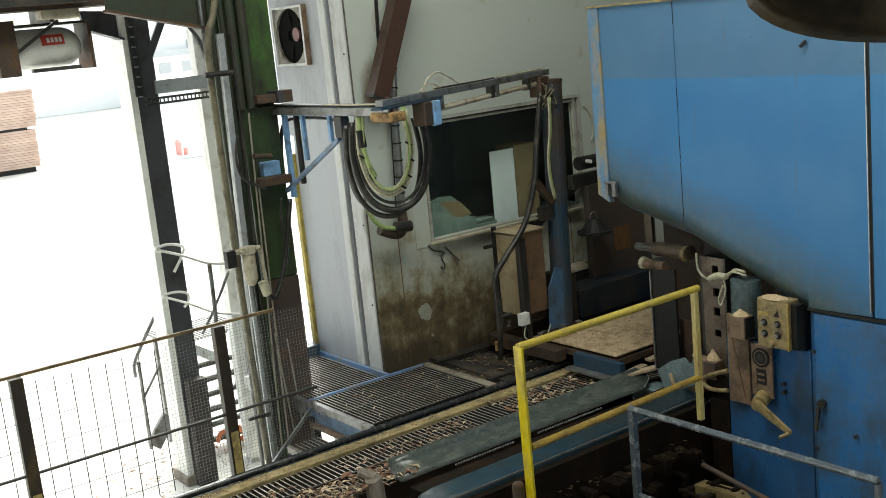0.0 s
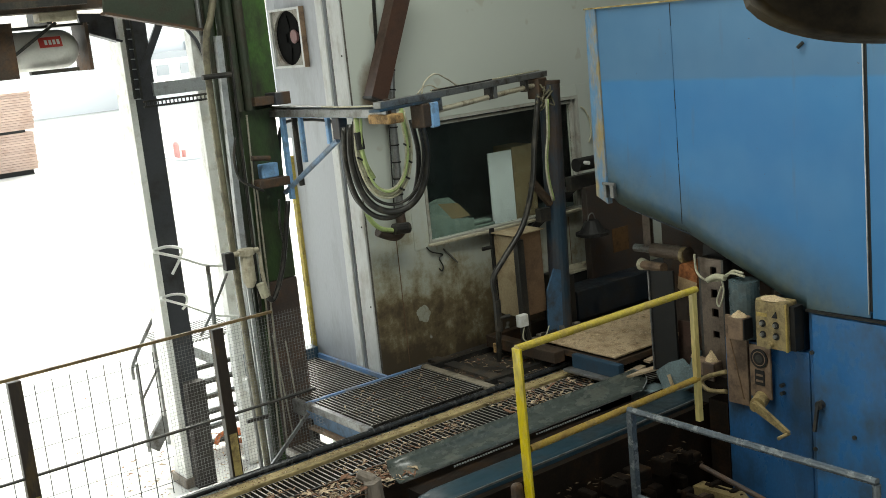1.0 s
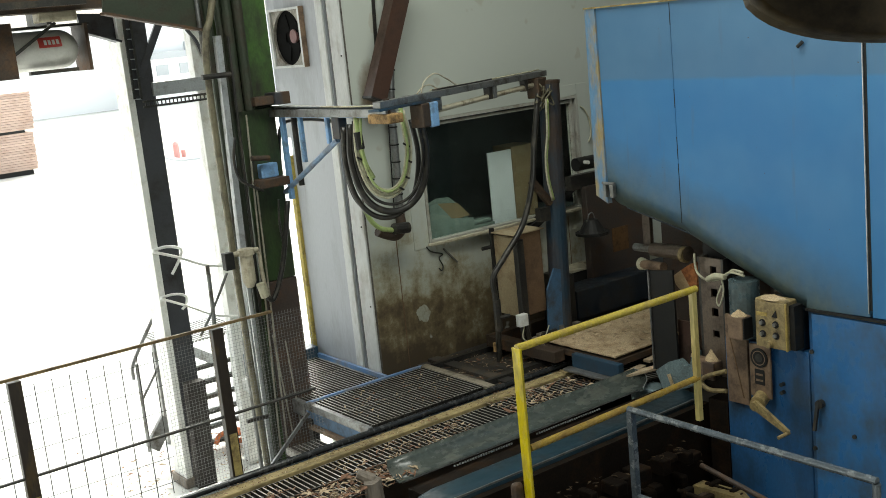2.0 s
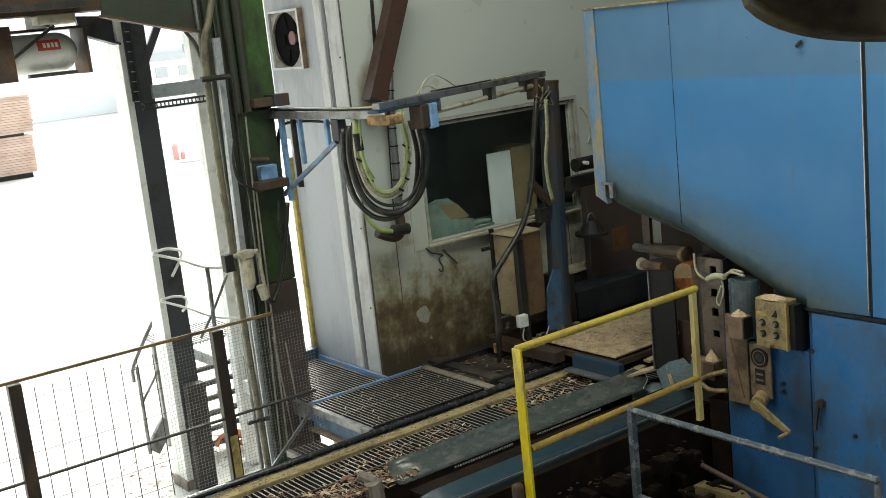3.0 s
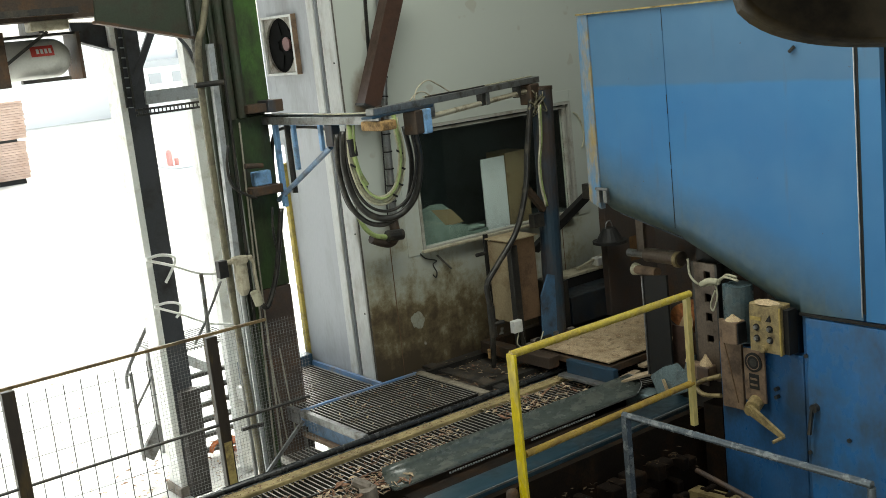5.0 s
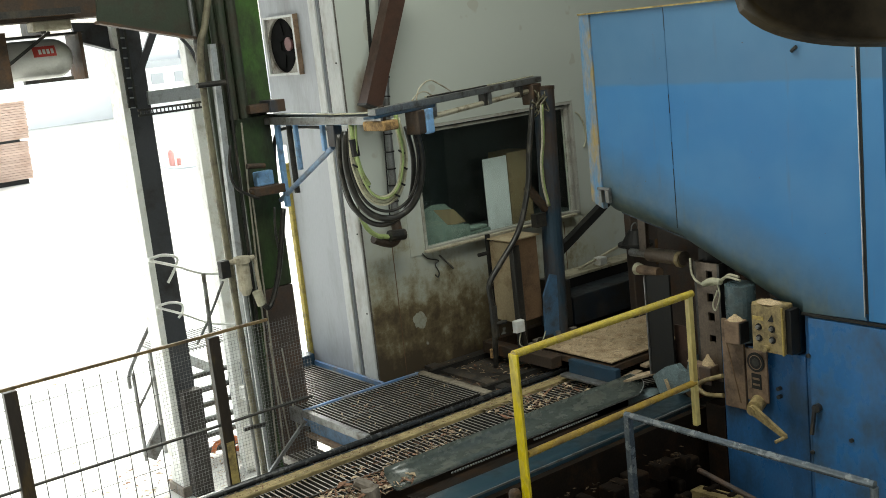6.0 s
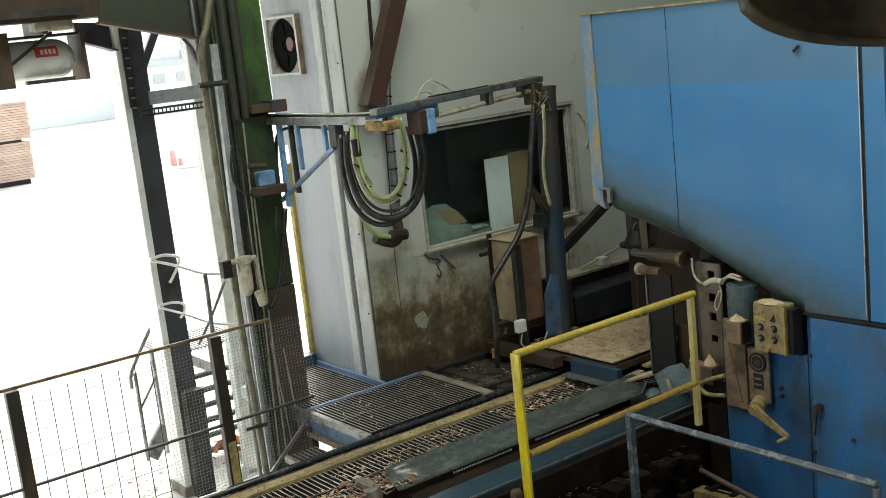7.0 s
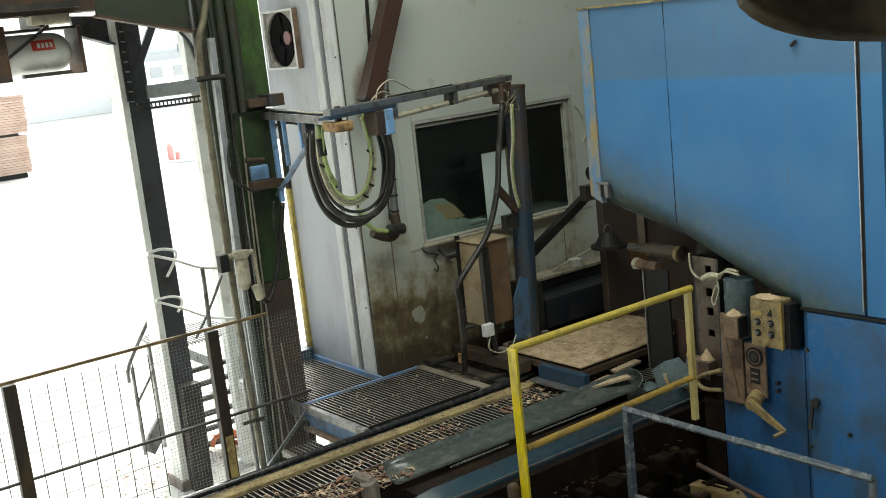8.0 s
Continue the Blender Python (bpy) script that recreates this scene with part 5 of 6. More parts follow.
PIPE = surface("olive_grey_pipe", (0.16, 0.145, 0.095), (0.08, 0.07, 0.05), 0.5, 9, 0.55, 0.2, 0.15, 0.15)
YELLOW_OLD2 = surface("scuffed_yellow", (0.52, 0.40, 0.09), (0.2, 0.15, 0.07), 0.45, 9, 0.6, 0, 0.15, 0.2)


def duct_and_elbow():
    d = thing("brown_duct", (5.5, 8.15, 2.4), "brown painted square steel tube leaning in front of the cabin", "duct")
    a, b = Vector((5.74, 8.1, 3.443)), Vector((5.329, 8.1, 2.465))
    part("tube", bar(B(), a, b, 0.16, 0.13, (0, 1, 0)), BROWN_DUCT, d)
    part("end_cap", bar(B(), b, b + (b - a).normalized() * 0.02, 0.17, 0.14, (0, 1, 0)), STEEL_DARK, d)
    h = thing("ribbed_hose", (5.5, 8.2, 1.3), "grey ribbed suction hose ending in a dirty elbow", "hose")
    p = smooth([(5.677, 8.24, 3.411), (5.633, 8.24, 2.883), (5.554, 8.2, 2.35), (5.539, 8.2, 1.853), (5.523, 8.2, 1.397)], 16)
    part("ribbed_tube", tube(B(), p, 0.034, 12, 0.09), STEEL, h)
    for i in range(12, len(p), 5):
        a = (p[min(i + 1, len(p) - 1)] - p[i - 1]).normalized() * 0.006
        part("rib", rod(B(), p[i] - a, p[i] + a, 0.042, n=14), BLACK, h)
    part("guide_wire", rod(B(), (5.479, 8.15, 2.359), (5.427, 8.15, 1.393), 0.006), BLACK, h)
    part("elbow", tube(B(), smooth([(5.503, 8.18, 1.443), (5.496, 8.16, 1.303), (5.425, 8.14, 1.247), (5.331, 8.14, 1.27), (5.229, 8.14, 1.32)], 6), 0.045), RUSTY, h)
    part("side_hose", tube(B(), smooth([(5.369, 8.1, 1.307), (5.242, 8.1, 1.346), (5.147, 8.1, 1.434), (5.093, 8.1, 1.558)], 6), 0.022), HOSE_GREEN, h)
    part("elbow_cap", rod(B(), (5.357, 8.08, 1.321), (5.514, 8.08, 1.307), 0.05), STEEL_DARK, h)
    t = thing("rail_strip", (5.5, 8.25, 2.2), "thin dark cable strip fixed to the cabin front", "cable")
    part("strip", bar(B(), (5.549, 8.285, 3.375), (5.5, 8.285, 2.456), 0.03, 0.01, (0, 1, 0)), STEEL_DARK, t)
    v = thing("wall_cable", (8.0, 8.28, 2.0), "thin dusty cable looped on the wall beside the window", "cable")
    part("cable", tube(B(), smooth([(7.887, 8.275, 2.079), (7.942, 8.275, 2.04), (7.992, 8.275, 1.94), (8.007, 8.275, 1.801), (7.966, 8.275, 1.708)], 6), 0.008, 6), HOSE_PALE, v)
    w = thing("bent_wires", (5.95, 8.29, 0.9), "bent rusty wire hooks on the wall below the window", "wire")
    part("wire", tube(B(), smooth([(5.83, 8.285, 1.045), (5.88, 8.28, 0.99), (6.0, 8.28, 0.945), (5.958, 8.28, 0.914), (5.992, 8.28, 0.834), (5.975, 8.28, 0.79), (5.945, 8.28, 0.82)], 5), 0.006, 6), STEEL_DARK, w)
    part("stay", bar(B(), (6.02, 8.285, 0.99), (6.157, 8.27, 0.835), 0.02, 0.012), JOINT, w)
    k = thing("bare_patch", (5.94, 8.298, 0.55), "pale bare patch where the wall coat has flaked off", "patch")
    q = Vector((5.725, 8.298, 0.436))
    bm = B()
    ring = [bm.verts.new(q + Vector((r * math.cos(a), -0.001, r * 1.1 * math.sin(a)))) for a, r in ((2 * math.pi * i / 22, 0.075 * (1 + 0.25 * noise.noise((i * 0.9, 1.5, 0)))) for i in range(22))]
    bm.faces.new(ring)
    r = bmesh.ops.extrude_face_region(bm, geom=bm.faces[:])
    bmesh.ops.translate(bm, verts=[v for v in r["geom"] if isinstance(v, bmesh.types.BMVert)], vec=(0, -0.002, 0))
    part("flake", bm, PATCH, k)


PATCH = surface("bare_plaster", (0.36, 0.36, 0.29), (0.24, 0.21, 0.14), 0.5, 14, 0.85, 0, 0.1, 0.2)
BLUE_BLACK = surface("blue_black_steel", (0.006, 0.011, 0.018), (0.018, 0.015, 0.012), 0.5, 5, 0.6, 0, 0.2, 0.2)


def room_things():
    k = thing("white_board_panel", (6.8, 8.7, 1.0), "white panel standing behind the cabin window", "panel")
    part("panel", box(B(), 6.90, 7.2, 8.60, 8.62, 1.02, 1.74, 0.004), PAPER, k)
    c = thing("cardboard_box", (7.1, 8.75, 1.0), "tall brown cardboard box behind the cabin window", "box")
    part("carton", box(B(), 7.21, 7.5, 8.60, 8.9, 1.02, 1.76, 0.006), CARD, c)
    # desk shares the room's shade-darkened colour
    d = thing("cabin_desk", (6.8, 8.8, 0.05), "dark desk below the cabin window", "desk")
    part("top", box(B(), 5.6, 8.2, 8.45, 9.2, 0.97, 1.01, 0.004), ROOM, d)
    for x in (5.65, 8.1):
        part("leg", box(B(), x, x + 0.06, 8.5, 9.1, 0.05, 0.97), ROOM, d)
    s = thing("open_carton", (6.25, 8.6, 1.01), "open pale green carton with a brown inside behind the window", "box")
    part("front_panel", prism(B(), [(6.03, 8.47, 1.015), (6.56, 8.47, 1.015), (6.55, 8.47, 1.175), (6.29, 8.47, 1.21), (6.13, 8.47, 1.39), (6.04, 8.47, 1.38)], (0, 0.012, 0)), CLOTH, s)
    part("inside", prism(B(), [(6.13, 8.49, 1.38), (6.39, 8.49, 1.345), (6.53, 8.49, 1.2), (6.29, 8.49, 1.19)], (0, 0.012, 0)), CARD, s, "brown inside")
    part("rear_flap", prism(B(), [(6.1, 8.52, 1.2), (6.5, 8.52, 1.2), (6.43, 8.52, 1.31), (6.315, 8.52, 1.41), (6.17, 8.52, 1.42), (6.06, 8.52, 1.39)], (0, 0.012, 0)), CLOTH, s)
    part("body", box(B(), 6.04, 6.54, 8.54, 8.8, 1.012, 1.18, 0.004), CLOTH, s)
    f = thing("folded_cloth", (6.55, 8.55, 1.01), "folded pale green cloth on the desk", "cloth")
    for i in range(3):
        part("fold", box(B(), 6.42, 6.86 - 0.04 * i, 8.48, 8.6, 1.015 + 0.04 * i, 1.05 + 0.04 * i, 0.01), CLOTH, f)


def scene_floor():
    f = thing("carriage_floor", (7.5, 7.7, -0.1), "dark oily steel floor strip with bark litter under the carriage", "floor", kind="structure")
    part("plate", box(B(), 5.59, 10.5, 7.13, 8.29, -0.12, -0.025), CHECKER, f)
    part("inner_floor", box(B(), 6.56, 10.5, 5.5, 7.12, -0.2, -0.14), CHECKER, f)
    part("track_rail", bar(B(), (5.6, 7.28, 0.0), (10.4, 7.28, 0.0), 0.05, 0.05), STEEL_DARK, f)
    part("track_rail", bar(B(), (5.6, 8.05, 0.0), (10.4, 8.05, 0.0), 0.05, 0.05), STEEL_DARK, f)
    part("cross_sill", box(B(), 5.7, 5.82, 7.15, 8.27, -0.024, 0.005), CHECKER, f)


# ---- the log carriage and what rides on it ----
CAR = Vector((6.7, 7.5, 0.0))


def carriage():
    c = thing("log_carriage", CAR, "blue log carriage with post, cabinet and sawdust-covered deck", "carriage")
    y = 7.5
    bm = rod(B(), (6.70, y, 0.1), (6.785, y, 2.42), 0.095, n=20)
    post = part("post", bm, BLUE_POST, c, "worn blue round post")
    part("post_cap", rod(B(), (6.785, y, 2.42), (6.786, y, 2.45), 0.1, n=20), RUSTY, post)
    part("gusset", prism(B(), [(6.47, 7.42, 0.1), (6.64, 7.42, 0.1), (6.68, 7.42, 0.75), (6.60, 7.42, 0.78), (6.50, 7.42, 0.6)], (0, 0.02, 0)), BLUE_EDGE2, post, "blue gusset plate")
    part("foot", rod(B(), (6.70, y, 0.05), (6.70, y, 0.12), 0.12, n=16), STEEL_DARK, post)
    # cabinet
    cab = part("cabinet", box(B(), 6.24, 6.54, 7.50, 7.77, 0.39, 1.14, 0.006), BROWN_BOX, c, "brown cabinet front")
    part("cabinet_side", box(B(), 6.222, 6.238, 7.51, 7.78, 0.40, 1.13, 0.004), WOODBOX, cab, "dusty beige cabinet side")
    part("cabinet_top", box(B(), 6.2, 6.57, 7.48, 7.8, 1.143, 1.155, 0.004), WOODBOX, cab, "dusty top sheet")
    part("cabinet_back", box(B(), 6.2, 6.24, 7.785, 7.81, 0.39, 1.19), BLACK, cab)
    part("upright", box(B(), 6.17, 6.25, 7.40, 7.46, 0.16, 1.12, 0.006), STEEL_DARK, c, "dark square upright")
    part("cabinet_latch", rod(B(), (6.1, 7.8, 1.02), (6.2, 7.8, 1.02), 0.018), BLACK, cab)
    part("white_box", box(B(), 6.08, 6.18, 7.34, 7.40, 0.36, 0.47, 0.008), WHITE, c, "small white junction box")
    part("white_pipe", rod(B(), (6.17, 7.37, 0.36), (6.2, 7.37, 0.2), 0.02), RUBBER, c)
    # deck and frame
    part("deck_beam", box(B(), 6.18, 6.30, 7.04, 7.95, 0.06, 0.16, 0.006), RUSTY, c, "rusty cross beam")
    part("side_beam", box(B(), 6.2, 8.6, 7.92, 8.0, 0.05, 0.16), RUSTY, c)
    part("side_beam", box(B(), 6.32, 6.62, 7.42, 7.5, 0.05, 0.10), RUSTY, c)
    part("blue_channel", box(B(), 6.25, 6.31, 6.34, 6.90, 0.04, 0.16, 0.005), BLUE_DARK, c, "blue channel end")
    part("channel_lip", box(B(), 6.17, 6.249, 6.36, 6.93, 0.02, 0.045, 0.004), STEEL, c)
    part("deck_plate", box(B(), 6.32, 8.4, 6.44, 7.42, 0.10, 0.155, 0.004), RUSTY, c)
    part("sawdust_layer", sawdust_sheet(6.33, 7.7, 6.46, 7.40, 0.178), DECK_DUST, c, "layer of sawdust")
    bm = B()
    for i in range(420):
        chip(bm, random.uniform(6.36, 7.6), random.uniform(6.48, 7.38), 0.188, random.uniform(0.012, 0.05))
    tagged(part("chip_litter", bm, CHIPS, c), kind="stuff")
    for i, (x, y, l, a) in enumerate(((6.36, 6.40, 0.26, 0.05), (6.30, 6.33, 0.34, -0.08), (6.62, 6.38, 0.3, 0.03))):
        part("offcut", bar(B(), (x, y, 0.03 + 0.03 * i), (x + l, y - 0.02 + a, 0.04 + 0.03 * i), 0.07, 0.02), CHIPS, c, "pale sawn offcut")
    part("rear_body", box(B(), 7.02, 8.6, 7.60, 7.9, 0.16, 0.44, 0.01), BLUE_BLACK, c, "dark blue frame body")
    part("rear_block", box(B(), 6.85, 7.0, 7.6, 7.9, 0.16, 0.62, 0.01), STEEL_DARK, c)
    part("tray", box(B(), 7.05, 8.3, 7.94, 8.16, 0.16, 0.515, 0.01), BLACK, c)
    for i, (x, z) in enumerate(((7.2, 0.52), (7.3, 0.36))):
        part("ledge", box(B(), x, 8.3, 7.93 - 0.2 * i, 8.15 - 0.2 * i, z, z + 0.03, 0.004), CREAM, c, "dusty narrow ledge")
    part("ledge_block", box(B(), 7.75, 7.85, 7.95, 8.05, 0.55, 0.63, 0.01), WHITE, c)
    part("ledge_lath", bar(B(), (7.5, 8.0, 0.57), (8.2, 8.05, 0.68), 0.03, 0.02), CREAM, c)
    # hose down from the post's head
    pts = [(6.60, 7.44, 2.36), (6.545, 7.42, 2.2), (6.46, 7.40, 1.9), (6.39, 7.38, 1.6), (6.24, 7.38, 1.25), (5.99, 7.38, 1.0), (5.86, 7.38, 0.86), (5.86, 7.38, 0.7), (5.87, 7.38, 0.5), (5.87, 7.4, 0.3), (5.87, 7.42, 0.1)]
    part("hose", tube(B(), smooth(pts, 6), 0.026), RUBBER, c, "thick black hose")
    part("hose_valve", rod(B(), (5.87, 7.38, 0.38), (5.87, 7.38, 0.66), 0.034), STEEL_DARK, c)
    part("valve_handle", rod(B(), (5.87, 7.36, 0.5), (5.97, 7.34, 0.5), 0.018), STEEL_DARK, c)
    part("red_cock", rod(B(), (5.82, 7.4, 0.2), (5.82, 7.4, 0.28), 0.014), HINGE, c)
    pts = [(6.66, 7.40, 2.3), (6.64, 7.40, 2.0), (6.60, 7.40, 1.8), (6.60, 7.40, 1.6), (6.64, 7.40, 1.4)]
    part("green_hose", tube(B(), smooth(pts, 6), 0.014), HOSE_GREEN, c)
    part("pale_hose", tube(B(), smooth([(q[0] - 0.03, q[1] - 0.02, q[2]) for q in pts], 6), 0.009), HOSE_PALE, c)
    bm = B()
    for i in range(5):
        q = [(6.62 + random.uniform(-0.08, 0.12), 7.41 + random.uniform(-0.03, 0.03), 2.32 + random.uniform(-0.1, 0.12)) for j in range(4)]
        tube(bm, smooth(q, 4), 0.007, 6)
    part("cable_tangle", bm, PIPE, c)
    part("stay", bar(B(), (6.46, 7.47, 1.60), (6.66, 7.47, 1.36), 0.05, 0.06), RUSTY, c, "short rusty stay")
    part("stay_block", box(B(), 6.5, 6.62, 7.43, 7.5, 1.22, 1.34), STEEL_DARK, c)
    part("small_motor", rod(B(), (6.36, 7.36, 0.2), (6.5, 7.36, 0.2), 0.05, n=16), STEEL_DARK, c)
    part("fitting", rod(B(), (6.55, 7.33, 0.16), (6.55, 7.33, 0.27), 0.025), STEEL, c)
    part("fitting", rod(B(), (6.42, 7.3, 0.16), (6.42, 7.3, 0.24), 0.02), RUSTY, c)
    part("loop_cable", tube(B(), smooth([(6.14, 7.36, 0.36), (6.1, 7.34, 0.26), (6.2, 7.32, 0.2), (6.34, 7.33, 0.22), (6.42, 7.35, 0.3)], 6), 0.006, 6), HOSE_PALE, c)
    for i in range(9):
        x = 6.2 + 0.09 * i
        part("debris", box(B(), x, x + random.uniform(0.04, 0.12), 7.25 + random.random() * 0.2, 7.5, 0.12, 0.15 + random.random() * 0.06, 0.006), random.choice((RUSTY, LOGWOOD, STEEL_DARK)), c)
    return c


BLUE_POST = surface("post_blue_paint", (0.03, 0.056, 0.085), (0.075, 0.047, 0.03), 0.7, 3, 0.45, 0.2, 0.12, 0.15, stretch=(1, 1, 0.4))


def sawdust_sheet(x0, x1, y0, y1, z):
    bm = B()
    n, m = 40, 28
    g = [[bm.verts.new((x0 + (x1 - x0) * i / n, y0 + (y1 - y0) * j / m, z + 0.03 * noise.noise((i * 0.22, j * 0.22, 3.1)) * (0 < i < n) * (0 < j < m) + 0.012)) for j in range(m + 1)] for i in range(n + 1)]
    for i in range(n):
        for j in range(m):
            bm.faces.new((g[i][j], g[i + 1][j], g[i + 1][j + 1], g[i][j + 1]))
    r = bmesh.ops.extrude_face_region(bm, geom=bm.faces[:])
    bmesh.ops.translate(bm, verts=[v for v in r["geom"] if isinstance(v, bmesh.types.BMVert)], vec=(0, 0, -0.012))
    return bm


KNEE = Vector((7.8, 7.85, 0.0))


def knee():
    """The headblock that slides across the carriage."""
    k = thing("headblock", KNEE, "dark brown carriage headblock with orange plate and black arm", "headblock")
    y = 7.85
    part("case", box(B(), 7.47, 8.3, y, y + 0.08, 0.16, 1.35, 0.01), KNEE_BROWN, k)
    part("name_plate", box(B(), 7.78, 8.0, y - 0.006, y - 0.001, 0.64, 0.88), ORANGE, k, "faded orange plate")
    part("upper_beam", box(B(), 7.33, 7.75, y + 0.05, y + 0.13, 1.33, 1.47, 0.006), STEEL_DARK, k)
    part("motor", rod(B(), (7.38, y + 0.02, 1.58), (7.62, y + 0.02, 1.58), 0.065, n=18), BLACK, k)
    part("motor_knob", rod(B(), (7.44, y - 0.1, 1.60), (7.44, y - 0.04, 1.60), 0.018), WHITE, k, "white knob")
    bm = rod(B(), (7.42, y - 0.1, 0.93), (7.42, y - 0.1, 1.05), 0.13, 0.06, 18)
    rod(bm, (7.42, y - 0.1, 0.905), (7.42, y - 0.1, 0.93), 0.165, 0.165, 18)
    part("cone_cover", bm, BLACK, k, "black conical cover")
    part("cone_handle", tube(B(), smooth([(7.37, y - 0.1, 1.04), (7.39, y - 0.1, 1.1), (7.44, y - 0.1, 1.11), (7.47, y - 0.1, 1.04)], 5), 0.006), STEEL, k)
    part("arm", bar(B(), (6.9, 8.24, 0.90), (7.78, 8.24, 1.365), 0.07, 0.075), BLACK, k, "black diagonal arm")
    return k


KNEE_BROWN = surface("dark_brown_enamel", (0.05, 0.04, 0.035), (0.075, 0.045, 0.03), 0.5, 3, 0.5, 0, 0.15, 0.15)

PIVOT, L_IN, L_OUT, HEAD, ARM_Z = Vector((4.49, 8.45)), 1.70, 2.251, Vector((6.656, 7.5)), 2.45


def boom_at(dx):
    """Joint and headings of the two booms when the carriage has gone dx."""
    p = HEAD + Vector((dx, 0))
    d = p - PIVOT
    a = (L_IN ** 2 - L_OUT ** 2 + d.length_squared) / (2 * d.length)
    h = math.sqrt(L_IN ** 2 - a * a)
    u = d.normalized()
    j = PIVOT + u * a + Vector((u.y, -u.x)) * h
    e, f = j - PIVOT, p - j
    return j, math.degrees(math.atan2(e.y, e.x)), math.degrees(math.atan2(f.y, f.x))


def local(name, bm, material, parent, label=""):
    """A part whose mesh is in its thing's own space."""
    ob = new(name, finish(name, bm, material))
    ob.parent = parent
    return tagged(ob, label)


def inner_boom():
    b = thing("inner_boom", (PIVOT.x, PIVOT.y, ARM_Z), "light blue swinging hose boom with braced underside", "boom")
    local("top_flange", box(B(), -0.14, L_IN + 0.05, -0.05, -0.03, -0.03, 0.03, 0.003), STEEL, b, "worn bare top angle")
    local("top_flange", box(B(), -0.14, L_IN - 0.1, 0.03, 0.05, -0.015, 0.045, 0.003), STEEL, b, "worn bare top angle")
    local("web", box(B(), 0.2, L_IN - 0.25, -0.03, 0.03, -0.035, -0.005), BLUE_LIGHT, b)
    local("hinge_block", box(B(), L_IN - 0.16, L_IN + 0.1, -0.07, 0.07, -0.075, -0.005, 0.012), HINGE, b, "rusty ochre hinge block")
    local("drop_bar", box(B(), 0.175, 0.225, -0.018, 0.018, -0.72, -0.03, 0.004), BLUE_LIGHT, b)
    local("strut", box(B(), 0.465, 0.502, -0.016, 0.016, -0.40, -0.03, 0.004), BLUE_LIGHT, b)
    local("strut", box(B(), 0.865, 0.902, -0.016, 0.016, -0.24, -0.03, 0.004), BLUE_LIGHT, b)
    local("brace", rod(B(), (0.1, 0, -0.67), (1.0, 0, -0.21), 0.022, n=14), BLUE_RUBBED, b, "rubbed light blue brace tube")
    local("pivot_tube", rod(B(), (0, 0, -0.72), (0, 0, 0.08), 0.03), STEEL_DARK, b)
    local("pivot_tube", rod(B(), (0.35, 0.02, -0.6), (0.35, 0.02, 0.03), 0.024), STEEL_DARK, b)
    local("side_box", box(B(), -0.06, 0.14, -0.22, -0.06, -0.52, -0.4, 0.01), BLUE_LIGHT, b)
    local("side_plate", box(B(), -0.1, 0.16, -0.3, -0.05, -0.555, -0.535, 0.004), RUSTY, b)
    local("hose_clamp", box(B(), 1.0, 1.1, -0.04, 0.04, -0.2, -0.03, 0.008), BLUE_POST, b)
    local("side_hose", tube(B(), smooth([(1.04, 0, -0.15), (0.9, 0.05, -0.08), (0.5, 0.06, -0.06), (0.1, 0.06, -0.1), (0.02, 0.04, -0.3), (0.03, 0.02, -0.6)], 6), 0.016), RUBBER, b)
    for i in range(3):
        local("cable", tube(B(), smooth([(-0.1, 0.01 * i, 0.05), (0.5, 0.02 - 0.02 * i, 0.05), (1.1, 0.02 * i - 0.02, 0.045), (1.6, 0.015 * i, 0.05)], 5), 0.007, 6), (HOSE_PALE, STEEL_DARK, GALV)[i], b)
    r = thing("boom_bracket", (PIVOT.x, PIVOT.y, ARM_Z), "rusty brackets that hold the boom's pivot on the column", "bracket")
    part("upper_bracket", box(B(), 4.27, 4.52, 8.25, 8.42, 2.53, 2.6, 0.005), RUSTY, r)
    part("upper_end", box(B(), 4.44, 4.58, 8.22, 8.4, 2.52, 2.62, 0.005), BLUE_POST, r)
    part("lower_bracket", box(B(), 4.2, 4.48, 8.22, 8.42, 1.86, 1.93, 0.005), RUSTY, r)
    part("stop_pin", rod(B(), (4.17, 8.25, 2.12), (4.33, 8.25, 2.1), 0.022), RUSTY, r)
    return b


HINGE = surface("ochre_rust", (0.33, 0.20, 0.075), (0.07, 0.042, 0.024), 0.6, 18, 0.8, 0, 0.3, 0.4)


